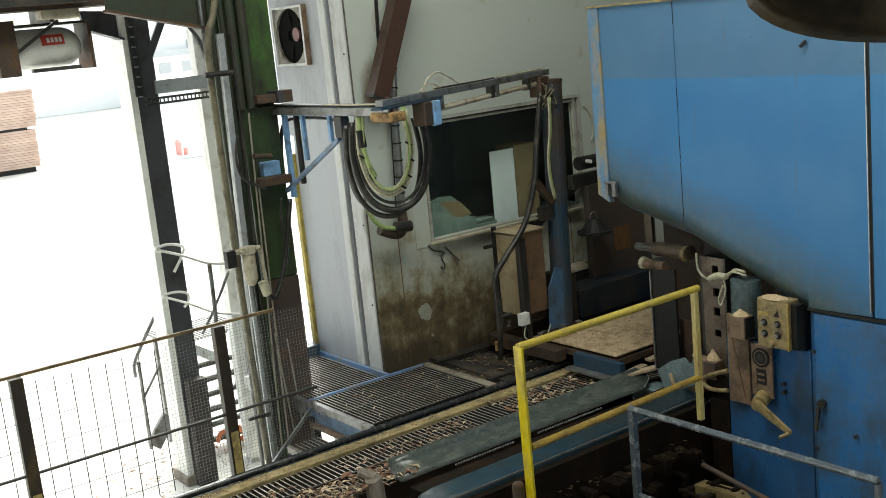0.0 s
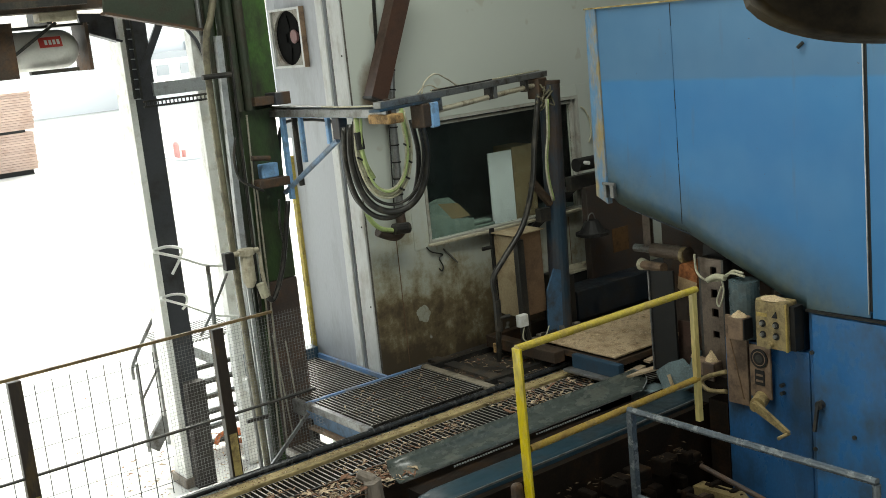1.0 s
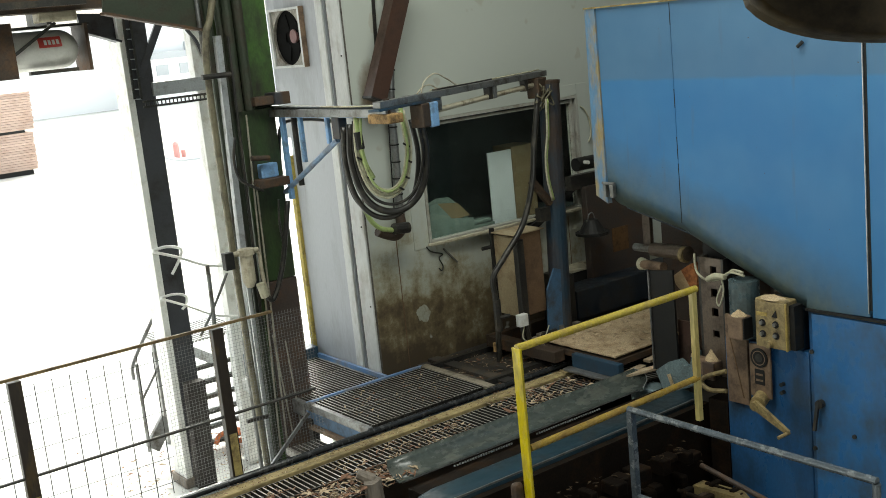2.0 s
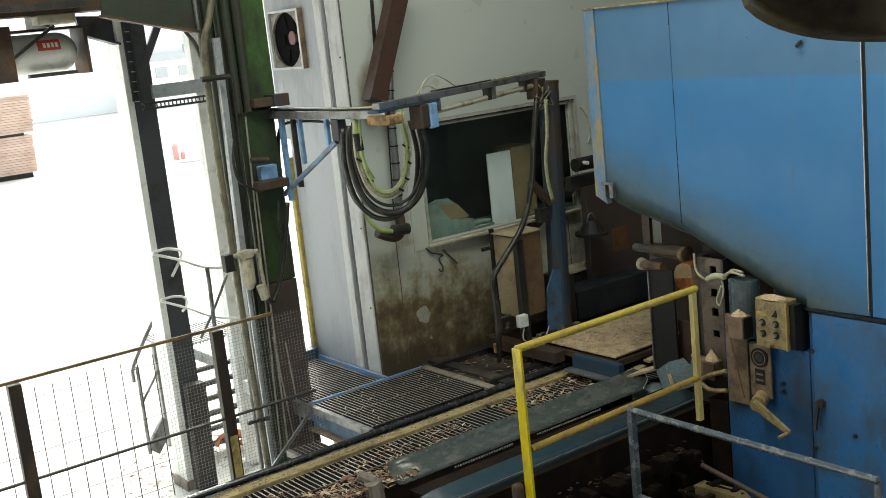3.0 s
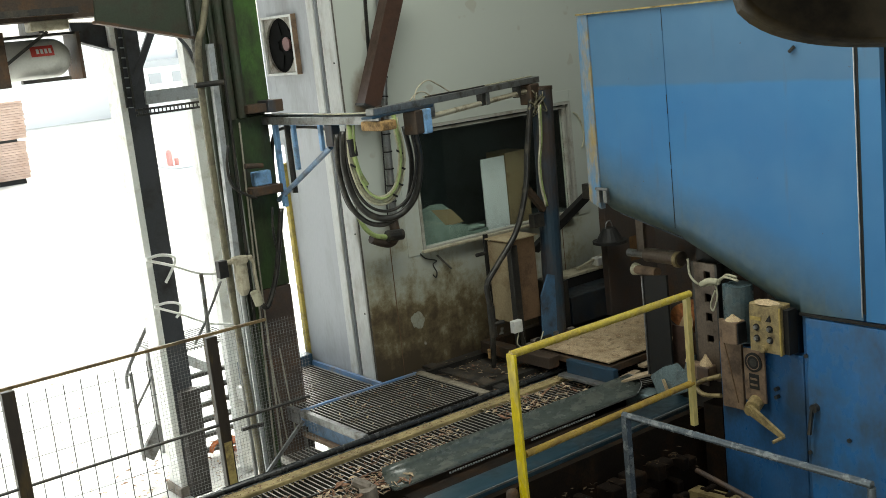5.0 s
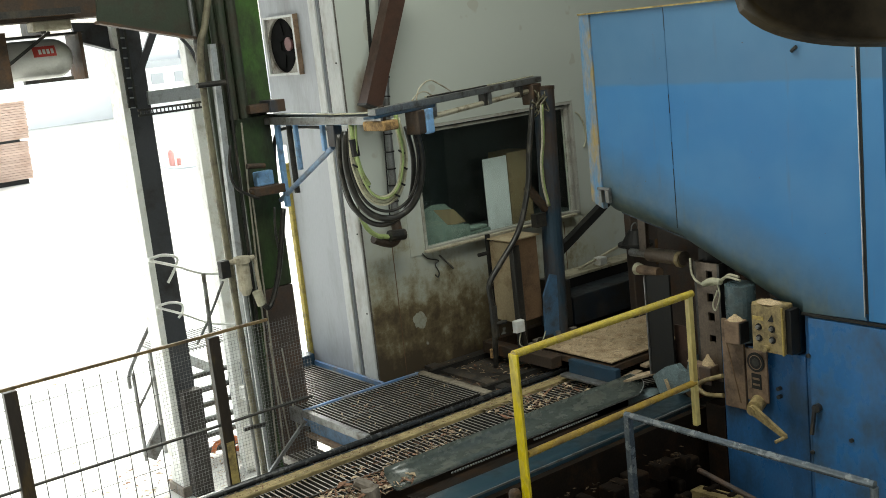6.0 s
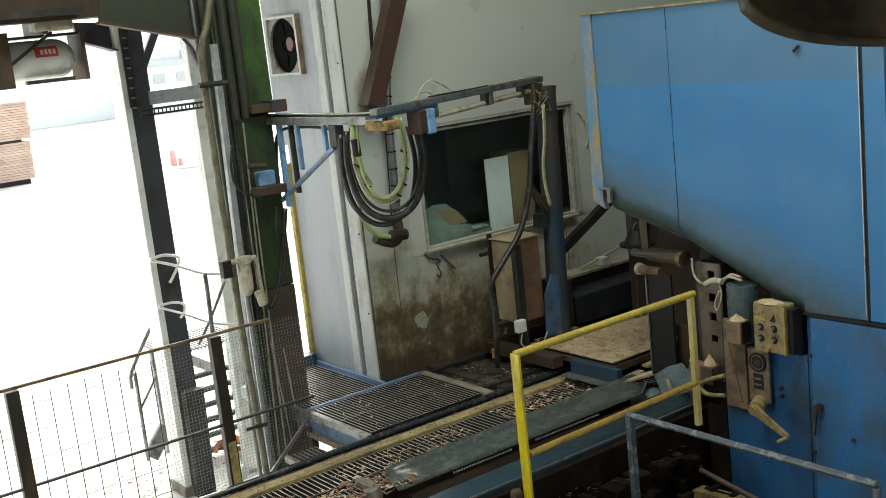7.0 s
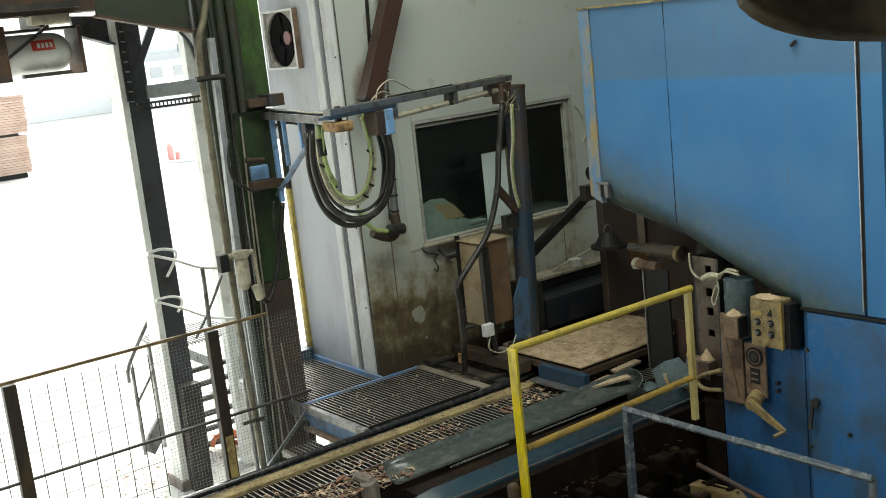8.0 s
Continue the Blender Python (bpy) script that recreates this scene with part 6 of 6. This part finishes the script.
def outer_boom():
    b = thing("outer_boom", (0, 0, ARM_Z), "grey-blue channel boom between hinge and carriage post", "boom")
    local("channel", box(B(), -0.12, L_OUT + 0.12, -0.035, 0.035, 0.04, 0.09, 0.004), STEEL, b, "bare grey channel")
    local("blue_end", box(B(), -0.16, 0.62, -0.05, 0.05, 0.02, 0.038, 0.003), BLUE_DARK, b, "blue hinge plate")
    local("hinge_pin", rod(B(), (0, 0, -0.08), (0, 0, 0.10), 0.024), RUSTY, b)
    local("lower_tube", rod(B(), (0.5, 0, -0.06), (L_OUT - 0.05, 0, -0.02), 0.022), CREAM, b, "pale lower tube")
    for x in (0.62, 1.38, 1.45, 1.98):
        local("spacer", box(B(), x, x + 0.05, -0.03, 0.03, -0.06, 0.04, 0.004), STEEL_DARK if x in (1.38, 1.98) else STEEL, b)
    local("hose_block", box(B(), 0.36, 0.46, -0.06, 0.06, -0.16, 0.018, 0.01), RUSTY, b, "rusty hose block")
    local("hose_shield", box(B(), 0.462, 0.56, -0.07, -0.03, -0.17, 0.018, 0.01), BLUE_LIGHT, b, "light blue hose shield")
    local("cable_loop", tube(B(), smooth([(0.45, 0, 0.09), (0.5, 0, 0.17), (0.65, 0, 0.22), (0.8, 0, 0.17), (0.95, 0, 0.1)], 6), 0.006, 6), CREAM, b)
    local("cable_loop", tube(B(), smooth([(0.42, 0.02, 0.09), (0.5, 0.02, 0.13), (0.6, 0.02, 0.14), (0.7, 0.02, 0.1)], 6), 0.006, 6), CREAM, b)
    local("end_clamp", box(B(), L_OUT - 0.1, L_OUT + 0.06, -0.06, 0.06, -0.14, 0.035, 0.01), RUSTY, b)
    for i in range(2):
        local("top_cable", tube(B(), smooth([(0.6, 0.02 * i, 0.1), (1.2, 0.02 * i, 0.096), (1.8, 0.02 - 0.02 * i, 0.098), (2.3, 0.01, 0.1)], 4), 0.007, 6), (STEEL_DARK, HOSE_PALE)[i], b)
    return b


def hose_bundle():
    """Hoses hanging in a loop between the booms; local x runs from the inner to the outer boom."""
    h = thing("hose_bundle", (0, 0, ARM_Z), "bundle of black and yellow-green hoses hanging in a loop", "hoses")

    def loop(w0, w1, depth, r, m, name, y=0.0, top=-0.05, skew=0.0):
        c, a = (w0 + w1) / 2, (w1 - w0) / 2
        pts = [(w0 + 0.01, y, top), (w0 - 0.01, y, top - 0.25)]
        for i in range(1, 8):
            t = math.pi * i / 8
            pts.append((c - a * math.cos(t) + skew * math.sin(t), y, top - 0.25 - (depth - 0.25 + top) * math.sin(t) ** 0.8))
        pts += [(w1 + 0.01, y, top - 0.25), (w1 - 0.02, y, top)]
        return local(name, tube(B(), smooth(pts, 5), r), m, h)
    loop(-0.06, 0.50, 0.78, 0.026, RUBBER, "black_hose", 0.0, -0.08)
    loop(-0.10, 0.44, 0.83, 0.02, RUBBER, "black_hose", 0.05, -0.1)
    loop(0.0, 0.36, 0.64, 0.017, HOSE_PALE, "pale_hose", -0.03, -0.02)
    loop(0.02, 0.34, 0.60, 0.010, HOSE_PALE, "pale_hose", -0.06, -0.02)
    loop(-0.02, 0.38, 0.66, 0.010, HOSE_PALE, "pale_hose", -0.05, -0.02)
    loop(0.025, 0.35, 0.61, 0.010, HOSE_GREEN, "green_hose", -0.075, -0.02)
    loop(-0.03, 0.47, 0.72, 0.012, RUBBER, "black_hose", -0.02, -0.06)
    local("green_hose", tube(B(), smooth([(0.0, -0.05, -0.03), (0.005, -0.055, -0.2), (0.03, -0.055, -0.38), (0.08, -0.05, -0.5)], 6), 0.02), HOSE_GREEN, h)
    local("green_hose", tube(B(), smooth([(0.34, -0.05, 0.03), (0.345, -0.055, -0.1), (0.36, -0.055, -0.22)], 6), 0.018), HOSE_GREEN, h)
    local("black_sleeve", rod(B(), (0.0, -0.055, -0.14), (0.01, -0.055, -0.27), 0.032), BLACK, h)
    for x, z in ((-0.005, -0.34), (0.06, -0.5), (0.355, -0.28), (0.36, -0.4), (0.33, -0.52), (0.28, -0.6)):
        local("cable_tie", rod(B(), (x - 0.004, -0.05, z - 0.006), (x + 0.004, -0.05, z + 0.006), 0.03, n=10), BLACK, h)
    # side branch that runs off to the wall elbow
    local("branch_hose", tube(B(), smooth([(-0.1, 0.05, -0.1), (-0.11, 0.08, -0.4), (-0.06, 0.15, -0.66), (0.08, 0.3, -0.84)], 6), 0.018), RUBBER, h)
    return h


LOG = Vector((7.4, 5.90, 0.87))


def log_piece():
    """A log with bark on one side and a sawn face, turned over behind the guard."""
    g = thing("log", LOG, "orange-brown debarked log with a pale sawn face", "log")
    n, r = 20, 0.125
    rim = []
    for i in range(n):
        a = 2 * math.pi * i / n
        q = r * (1 + 0.06 * noise.noise((math.cos(a) * 2, math.sin(a) * 2, 4)))
        y, z = q * math.cos(a), q * math.sin(a)
        rim.append((min(y, 0.075), z))
    bm = B()
    rows = [[bm.verts.new((x, y * k, z * k)) for y, z in rim] for x, k in ((-0.78, 0.96), (-0.76, 1.0), (-0.6, 1.02), (-0.45, 1.0), (-0.3, 1.01))]
    for a, b in zip(rows, rows[1:]):
        for i in range(n):
            f = bm.faces.new((a[i], a[(i + 1) % n], b[(i + 1) % n], b[i]))
            f.material_index = 1 if min(rim[i][0], rim[(i + 1) % n][0]) > 0.07 else 0
    bm.faces.new(rows[0][:n // 2 + 1]).material_index = 0
    bm.faces.new(rows[0][n // 2:] + rows[0][:1]).material_index = 1
    bm.faces.new(rows[-1]).material_index = 1
    local("timber", bm, [LOG_BARK, LOG_WOOD], g)
    return g


LOG_BARK = surface("orange_inner_bark", (0.38, 0.135, 0.04), (0.15, 0.055, 0.022), 0.5, 12, 0.85, 0, 0.3, 0.8, 40)
LOG_WOOD = surface("fresh_sawn_wood", (0.42, 0.30, 0.17), (0.30, 0.20, 0.11), 0.5, 9, 0.8, 0, 0.15, 0.2, stretch=(0.15, 1, 1))


BRACKET_BROWN = surface("grimy_brown_bracket", (0.12, 0.09, 0.066), (0.055, 0.04, 0.03), 0.55, 8, 0.5, 0.2, 0.2, 0.2)
RED_BROWN = surface("dull_red_brown", (0.075, 0.042, 0.032), (0.04, 0.026, 0.02), 0.5, 6, 0.7, 0, 0.15, 0.15)
DECK_DUST = surface("trodden_sawdust", (0.48, 0.365, 0.23), (0.25, 0.165, 0.09), 0.5, 7, 0.95, 0, 0.4, 0.9, 110)


# ---- under the guard ----
def under_guard():
    m = thing("feed_cylinder", (6.7, 6.3, 1.0), "grey hydraulic cylinder under the saw guard", "cylinder")
    part("barrel", rod(B(), (6.75, 6.341, 1.034), (6.7, 5.922, 1.051), 0.058, n=18), BRACKET_BROWN, m)
    part("rod_end", rod(B(), (6.78, 6.574, 1.024), (6.75, 6.329, 1.036), 0.035), STEEL, m)
    part("ring", rod(B(), (6.69, 5.972, 1.043), (6.69, 5.931, 1.043), 0.066, n=18), CONSOLE, m)
    part("lower_rod", rod(B(), (6.75, 6.48, 0.893), (6.7, 6.195, 0.908), 0.04), PLATE_TAN, m)
    part("lower_knob", rod(B(), (6.76, 6.502, 0.893), (6.75, 6.416, 0.891), 0.055, 0.04), HOSE_PALE, m)
    part("hanger_plate", box(B(), 6.74, 6.78, 6.36, 6.44, 1.0, 1.35), BRACKET_BROWN, m)
    d = thing("splash_plate", (6.6, 6.2, 0.0), "black upright splash plate beside the sawdust deck", "plate")
    part("plate", prism(B(), [(6.5, 6.182, 0.923), (6.5, 5.923, 0.955), (6.5, 5.922, 0.162), (6.5, 6.175, 0.093)], (0.02, 0, 0)), BLACK, d)
    part("rear_plate", box(B(), 7.16, 7.2, 5.5, 6.62, -0.138, 1.45), PLATE_DARK, d)
    part("rust_plate", box(B(), 6.6, 6.615, 5.78, 5.99, 0.2, 0.52, 0.003), RED_BROWN, d, "dull red-brown guide plate")
    part("edge_strip", bar(B(), (6.49, 6.173, 0.927), (6.49, 6.172, 0.097), 0.012, 0.012), STEEL, d)
    p = thing("slotted_bracket", (6.5, 5.7, 0.1), "brown slotted upright bracket with three square holes", "bracket")
    bm = B()
    y0, y1, x = 5.37, 5.57, 6.42
    zs = [0.15, 0.505, 0.56, 0.67, 0.735, 0.82, 0.885, 1.0, 1.06, 1.12]
    yh = (5.415, 5.475)
    box(bm, x, x + 0.02, y0, yh[0], zs[0], zs[-1])
    box(bm, x, x + 0.02, yh[1], y1, zs[0], zs[-1])
    for i in range(0, 10, 2):
        box(bm, x, x + 0.02, yh[0], yh[1], zs[i], zs[i + 1])
    part("slotted_plate", bm, BRACKET_BROWN, p)
    part("back_plate", box(B(), x + 0.1, x + 0.12, 5.3, y1 + 0.05, 0.1, 1.25), BLACK, p)
    part("side_flange", box(B(), x, x + 0.09, y1, y1 + 0.02, 0.1, 1.12), STEEL_DARK, p)
    part("side_flange", box(B(), x, x + 0.09, y0 - 0.02, y0, 0.1, 1.12), STEEL_DARK, p)
    part("foot_block", box(B(), 6.32, 6.415, 5.40, 5.62, 0.22, 0.34, 0.01), PLATE_TAN, p)
    part("foot_socket", box(B(), 6.3, 6.319, 5.39, 5.50, 0.2, 0.335, 0.006), PLATE_DARK, p)
    for yy, s in ((5.46, 1.0), (5.62, 0.7)):
        part("sawdust_cone", heap(6.365, yy, 0.338, 0.042 * s, 0.06 * s, 0.085 * s), SAWDUST, p)
    k = thing("white_cable", (6.4, 5.6, 0.8), "dusty white cable looped over the bracket", "cable")
    part("cable", tube(B(), smooth([(6.38, 5.584, 1.152), (6.38, 5.571, 1.022), (6.38, 5.487, 0.963), (6.36, 5.347, 0.985), (6.33, 5.214, 1.059), (6.29, 5.056, 1.062)], 8), 0.009, 8), HOSE_PALE, k)
    part("cable", tube(B(), smooth([(6.37, 5.446, 0.979), (6.35, 5.29, 1.011), (6.33, 5.188, 1.079), (6.3, 5.073, 1.083)], 8), 0.010, 8), HOSE_PALE, k)
    part("cable", tube(B(), smooth([(6.35, 5.312, 1), (6.34, 5.288, 0.907), (6.34, 5.332, 0.792), (6.34, 5.356, 0.832), (6.34, 5.307, 0.947)], 8), 0.007, 8), HOSE_PALE, k)
    part("rag", tube(B(), smooth([(6.36, 5.449, 0.972), (6.35, 5.363, 1.011), (6.34, 5.271, 1.016)], 6), 0.024, 8), HOSE_PALE, k)
    s = thing("scraper", (6.4, 6.0, 0.0), "worn grey cast scraper block with notches at the trough's end", "scraper")
    bm = B()
    prism(bm, [(6.45, 6.129, 0.101), (6.45, 5.982, 0.202), (6.45, 5.86, 0.248), (6.45, 5.823, 0.194), (6.45, 5.754, 0.198), (6.45, 5.735, 0.304), (6.45, 5.664, 0.354), (6.45, 5.682, 0.073), (6.45, 6.035, -0.096)], (0.06, 0, 0))
    bmesh.ops.bevel(bm, geom=bm.edges[:], offset=0.008, segments=2, affect="EDGES")
    part("casting", bm, STEEL_BLUE, s)
    part("wood_splinter", bar(B(), (6.43, 5.965, 0.11), (6.43, 5.925, 0.01), 0.02, 0.02), SAWDUST, s)
    part("base_casting", box(B(), 6.42, 6.6, 5.9, 6.4, -0.3, -0.06, 0.015), STEEL_BLUE, s)
    g = thing("guide_ring", (6.35, 5.5, 0.05), "dusty cream guide frame beside the scraper", "frame")
    part("lip", tube(B(), smooth([(6.3, 5.27, 0.305), (6.3, 5.36, 0.27), (6.3, 5.447, 0.233), (6.3, 5.515, 0.187), (6.3, 5.5, 0.15), (6.3, 5.43, 0.125), (6.3, 5.275, 0.148)], 6), 0.018, 8), CONSOLE, g)
    # dark plate gives the ring's inside its shade
    part("hollow_shade", box(B(), 6.325, 6.335, 5.275, 5.5, 0.13, 0.24), PIT, g)


OCHRE_DUST = surface("oily_ochre_dust", (0.055, 0.032, 0.012), (0.016, 0.011, 0.007), 0.6, 12, 0.9, 0, 0.3, 0.5)


def pit():
    p = thing("pit_conveyor", (5.2, 5.0, GROUND), "dark chain conveyor pit with bark and brown castings", "conveyor")
    # pit surfaces are coloured as dark as they look in shade
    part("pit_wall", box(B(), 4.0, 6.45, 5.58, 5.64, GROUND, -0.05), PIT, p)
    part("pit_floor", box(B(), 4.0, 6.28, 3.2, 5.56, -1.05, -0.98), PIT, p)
    part("post_plate", box(B(), 4.26, 4.34, 5.34, 5.41, -0.35, 0.07, 0.03), RUSTY, p, "rounded rusty mounting plate")
    for i in range(11):
        x = 4.5 + 0.155 * i
        bm = B()
        z = -0.62 + 0.05 * (i % 3)
        box(bm, x, x + 0.11, 5.05, 5.10, z, z + 0.07, 0.015)
        box(bm, x, x + 0.11, 5.24, 5.29, z, z + 0.07, 0.015)
        rod(bm, (x + 0.03, 5.0, z + 0.035), (x + 0.03, 5.33, z + 0.035), 0.02)
        part("chain_link", bm, PIT if i % 3 else RUSTY, p)
    for i in range(16):
        x, y = random.uniform(4.6, 6.1), random.uniform(4.4, 5.3)
        a = Matrix.Translation((x, y, -0.85 + random.random() * 0.25)) @ Euler((random.uniform(-0.5, 0.5), random.uniform(-0.5, 0.5), random.uniform(0, 3))).to_matrix().to_4x4()
        bm = B()
        box(bm, -0.12, 0.12, -0.05, 0.05, -0.05, 0.05, 0.015)
        bmesh.ops.transform(bm, matrix=a, verts=bm.verts)
        part("brown_block", bm, random.choice((RUSTY, PIT, PIT, PLATE_DARK)), p)
    part("ochre_casting", prism(B(), [(6, 5.395, -0.536), (6, 5.014, -0.514), (6, 4.917, -0.581), (6, 5.408, -0.732)], (0.12, 0, 0)), CONSOLE, p)
    part("ochre_box", box(B(), 5.95, 6.2, 4.55, 5.0, -0.85, -0.62, 0.01), CONSOLE, p)
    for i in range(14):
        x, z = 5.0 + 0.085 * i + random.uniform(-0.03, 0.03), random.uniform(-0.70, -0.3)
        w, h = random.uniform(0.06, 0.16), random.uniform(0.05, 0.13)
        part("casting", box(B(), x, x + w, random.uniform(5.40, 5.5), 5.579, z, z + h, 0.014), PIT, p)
    bm = B()
    for x, z in ((5.74, -0.23), (5.97, -0.25), (6.2, -0.42), (5.11, -0.23), (4.83, -0.2), (5.3, -0.27), (5.5, -0.5), (5.2, -0.6)):
        for i in range(9):
            chip(bm, x + random.gauss(0, 0.05), 5.5 + random.uniform(-0.06, 0.06), z - 0.02 + random.gauss(0, 0.02), random.uniform(0.02, 0.055))
    tagged(part("scrap_litter", bm, OCHRE_DUST, p, "ochre scraps caught on ledges"), kind="stuff")
    part("cross_rod", rod(B(), (6.0, 5.3, -0.35), (6.0, 4.5, -0.5), 0.02), PLATE_DARK, p)


# ---- litter ----
def chip(bm, x, y, z, s, flat=0.2):
    """One bent splinter."""
    a = random.uniform(0, math.tau)
    d, n = Vector((math.cos(a), math.sin(a), random.uniform(-0.25, 0.35))), Vector((-math.sin(a), math.cos(a), random.uniform(-0.3, 0.3)))
    w = s * random.uniform(0.15, 0.4)
    p = Vector((x, y, z + 0.006))
    c = Vector((0, 0, s * random.uniform(0.02, 0.16)))
    t = Vector((0, 0, 0.003))
    v = [p - d * s / 2, p - d * s * 0.1 + n * w / 2 + c, p + d * s / 2, p - n * w / 2 + c * 0.5]
    lo = [bm.verts.new(q) for q in v]
    hi = [bm.verts.new(q + t) for q in v]
    bm.faces.new(lo[::-1])
    bm.faces.new(hi)
    for k in range(4):
        bm.faces.new((lo[k], lo[(k + 1) % 4], hi[(k + 1) % 4], hi[k]))


def litter():
    bm, bk = B(), B()

    def strew(count, xs, ys, z, lo, hi, pale=0.6, lift=0.0):
        for i in range(count):
            s = lo + (hi - lo) * random.random() ** 2.2
            chip(bm if random.random() < pale else bk, random.uniform(*xs), random.uniform(*ys), z + lift * random.random(), s)
    for i in range(3600):
        x = random.uniform(2.4, 6.4)
        u = random.random() ** 1.7
        y = 6.33 + 0.57 * u
        if noise.noise((x * 2.3, y * 4.0, 0.5)) < -0.12 + 0.3 * u:
            continue
        chip(bm if random.random() < 0.66 else bk, x, y, -0.037, 0.010 + 0.05 * random.random() ** 2.5)
    strew(500, (3.2, 4.1), (6.15, 6.5), -0.03, 0.02, 0.1, 0.5, 0.05)
    strew(140, (4.4, 5.45), (7.2, 8.0), 0.016, 0.01, 0.05)
    strew(520, (5.65, 7.0), (7.15, 8.2), -0.022, 0.012, 0.08, 0.5)
    strew(420, (5.3, 6.6), (6.42, 7.05), -0.033, 0.02, 0.1, 0.6)
    strew(300, (4.4, 6.2), (4.2, 5.5), -0.975, 0.04, 0.16, 0.25)
    strew(600, (3.3, 5.2), (9.6, 11.6), GROUND, 0.015, 0.07, 0.5)
    strew(160, (1.5, 4.5), (9.0, 16.0), GROUND, 0.02, 0.09, 0.3)
    strew(900, (2.4, 7.0), (6.935, 7.045), -0.016, 0.006, 0.025, 0.6)
    solo("wood_chip_litter", bm, CHIPS, "scattered pale wood chips and splinters on gratings and floor", "wood chips", kind="stuff")
    solo("bark_litter", bk, BARK, "scattered brown bark scraps on gratings and floor", "bark", kind="stuff")
    s = thing("log_stub", (3.72, 6.25, -0.1), "grey weathered wood stub jammed at the trough's end", "wood stub")
    bm = rod(B(), (3.73, 6.2, -0.38), (3.71, 6.2, 0.05), 0.075, 0.06, 14)
    for v in bm.verts:
        v.co.x += 0.015 * noise.noise(v.co * 9)
        v.co.z += 0.02 * noise.noise(v.co * 14)
    rod(bm, (3.74, 6.24, 0.03), (3.66, 6.3, 0.09), 0.05, 0.035, 10)
    part("wood", bm, LOGWOOD, s)


def near_housing():
    """Dark rounded housing that hangs close to the eye."""
    m = aim(54.123, 11.45, -5.702)
    d = 1.3
    s = d / 1988.0
    bm = B()
    front, back = [], []
    n = 26
    for i in range(n + 1):
        t = -1.0 + 2.0 * i / n
        u = abs(t) ** 1.0
        x = 285 * t
        y = 135 * max(0.0, 1 - u ** 2.5) ** 0.4
        front.append((x, -y))
    front += [(285, 260), (-285, 260)]
    rings = []
    for k, (g, z) in enumerate(((0.955, 0.0), (0.985, -0.004), (1.0, -0.012), (0.985, -0.05))):
        rings.append([bm.verts.new(m @ Vector(((1604 - 784 + x * g) * s, (441 + 71 + y * g) * s, -d + z))) for x, y in front])
    for a, b in zip(rings, rings[1:]):
        for i in range(len(a)):
            j = (i + 1) % len(a)
            bm.faces.new((a[i], a[j], b[j], b[i])).smooth = True
    bm.faces.new(rings[0])
    bm.faces.new(rings[-1][::-1])
    t = thing("overhead_housing", m @ Vector((0.5, 0.4, -d)), "dark olive rounded sheet housing hanging overhead", "housing")
    part("shell", bm, OLIVE, t)
    q = m @ Vector((0.62, 0.45, -d - 0.03))
    part("hanger", rod(B(), q, (q.x, q.y, 7.0), 0.02), STEEL_DARK, t)


# ---- what moves ----
TRAVEL = [(0, 0.0), (7.3, 0.0), (7.4, -0.003), (7.5, -0.016), (7.6, -0.04), (7.7, -0.10), (7.8, -0.165), (7.9, -0.25), (8.0, -0.34)]
SLIDE = [(0, 0.0), (4.4, 0.0), (4.55, -0.02), (4.7, -0.10), (4.9, -0.24), (5.2, -0.47), (5.5, -0.60), (5.7, -0.62), (8.0, -0.62)]


def between(rows, t):
    for (a, u), (b, v) in zip(rows, rows[1:]):
        if a <= t <= b:
            return u + (v - u) * (t - a) / (b - a)
    return rows[-1][1]


TURNS = [(0, -0.86, 0), (0.3, -0.7, 0), (0.5, 0.0, 10), (0.7, 0.0, 25), (0.9, 0.0, 10), (1.7, 0.0, 25), (2.3, 0.0, 105), (2.8, 0.0, 172), (4.3, 0.0, 176),
         (4.5, 0.0, 215), (4.7, 0.0, 280), (5.0, -0.3, 300), (5.4, -0.86, 310), (8.0, -0.86, 310)]


def motions(car, block, inner, outer, bundle, timber):
    walk(timber, [(t, pose(LOG.x, LOG.y, LOG.z + d, a)) for t, d, a in TURNS])
    walk(car, [(t, pose(CAR.x + d, CAR.y, CAR.z)) for t, d in TRAVEL])
    both = sorted({t for t, d in TRAVEL} | {t for t, d in SLIDE})
    walk(block, [(t, pose(KNEE.x + between(TRAVEL, t), KNEE.y + between(SLIDE, t), KNEE.z)) for t in both])
    rows = [(t, boom_at(d)) for t, d in TRAVEL]
    walk(inner, [(t, pose(PIVOT.x, PIVOT.y, ARM_Z, 0, 0, a)) for t, (j, a, b) in rows])
    walk(outer, [(t, pose(j.x, j.y, ARM_Z, 0, 0, b)) for t, (j, a, b) in rows])
    hang = []
    for t, (j, a, b) in rows:
        p = j - 0.42 * Vector((math.cos(radians(a)), math.sin(radians(a))))
        q = j + 0.5 * Vector((math.cos(radians(b)), math.sin(radians(b))))
        e = q - p
        hang.append((t, pose(p.x, p.y, ARM_Z, 0, 0, math.degrees(math.atan2(e.y, e.x)))))
    walk(bundle, hang)


setting()
walkway()
platform()
fence()
cabin()
fan()
hood()
saw_body()
push_console()
yellow_rail()
grey_rail()
trough()
green_column()
roof_steel()
gate_columns()
outside_stairs()
yard()
tank()
pipes_at_column()
duct_and_elbow()
room_things()
scene_floor()
under_guard()
pit()
near_housing()
litter()
motions(carriage(), knee(), inner_boom(), outer_boom(), hose_bundle(), log_piece())
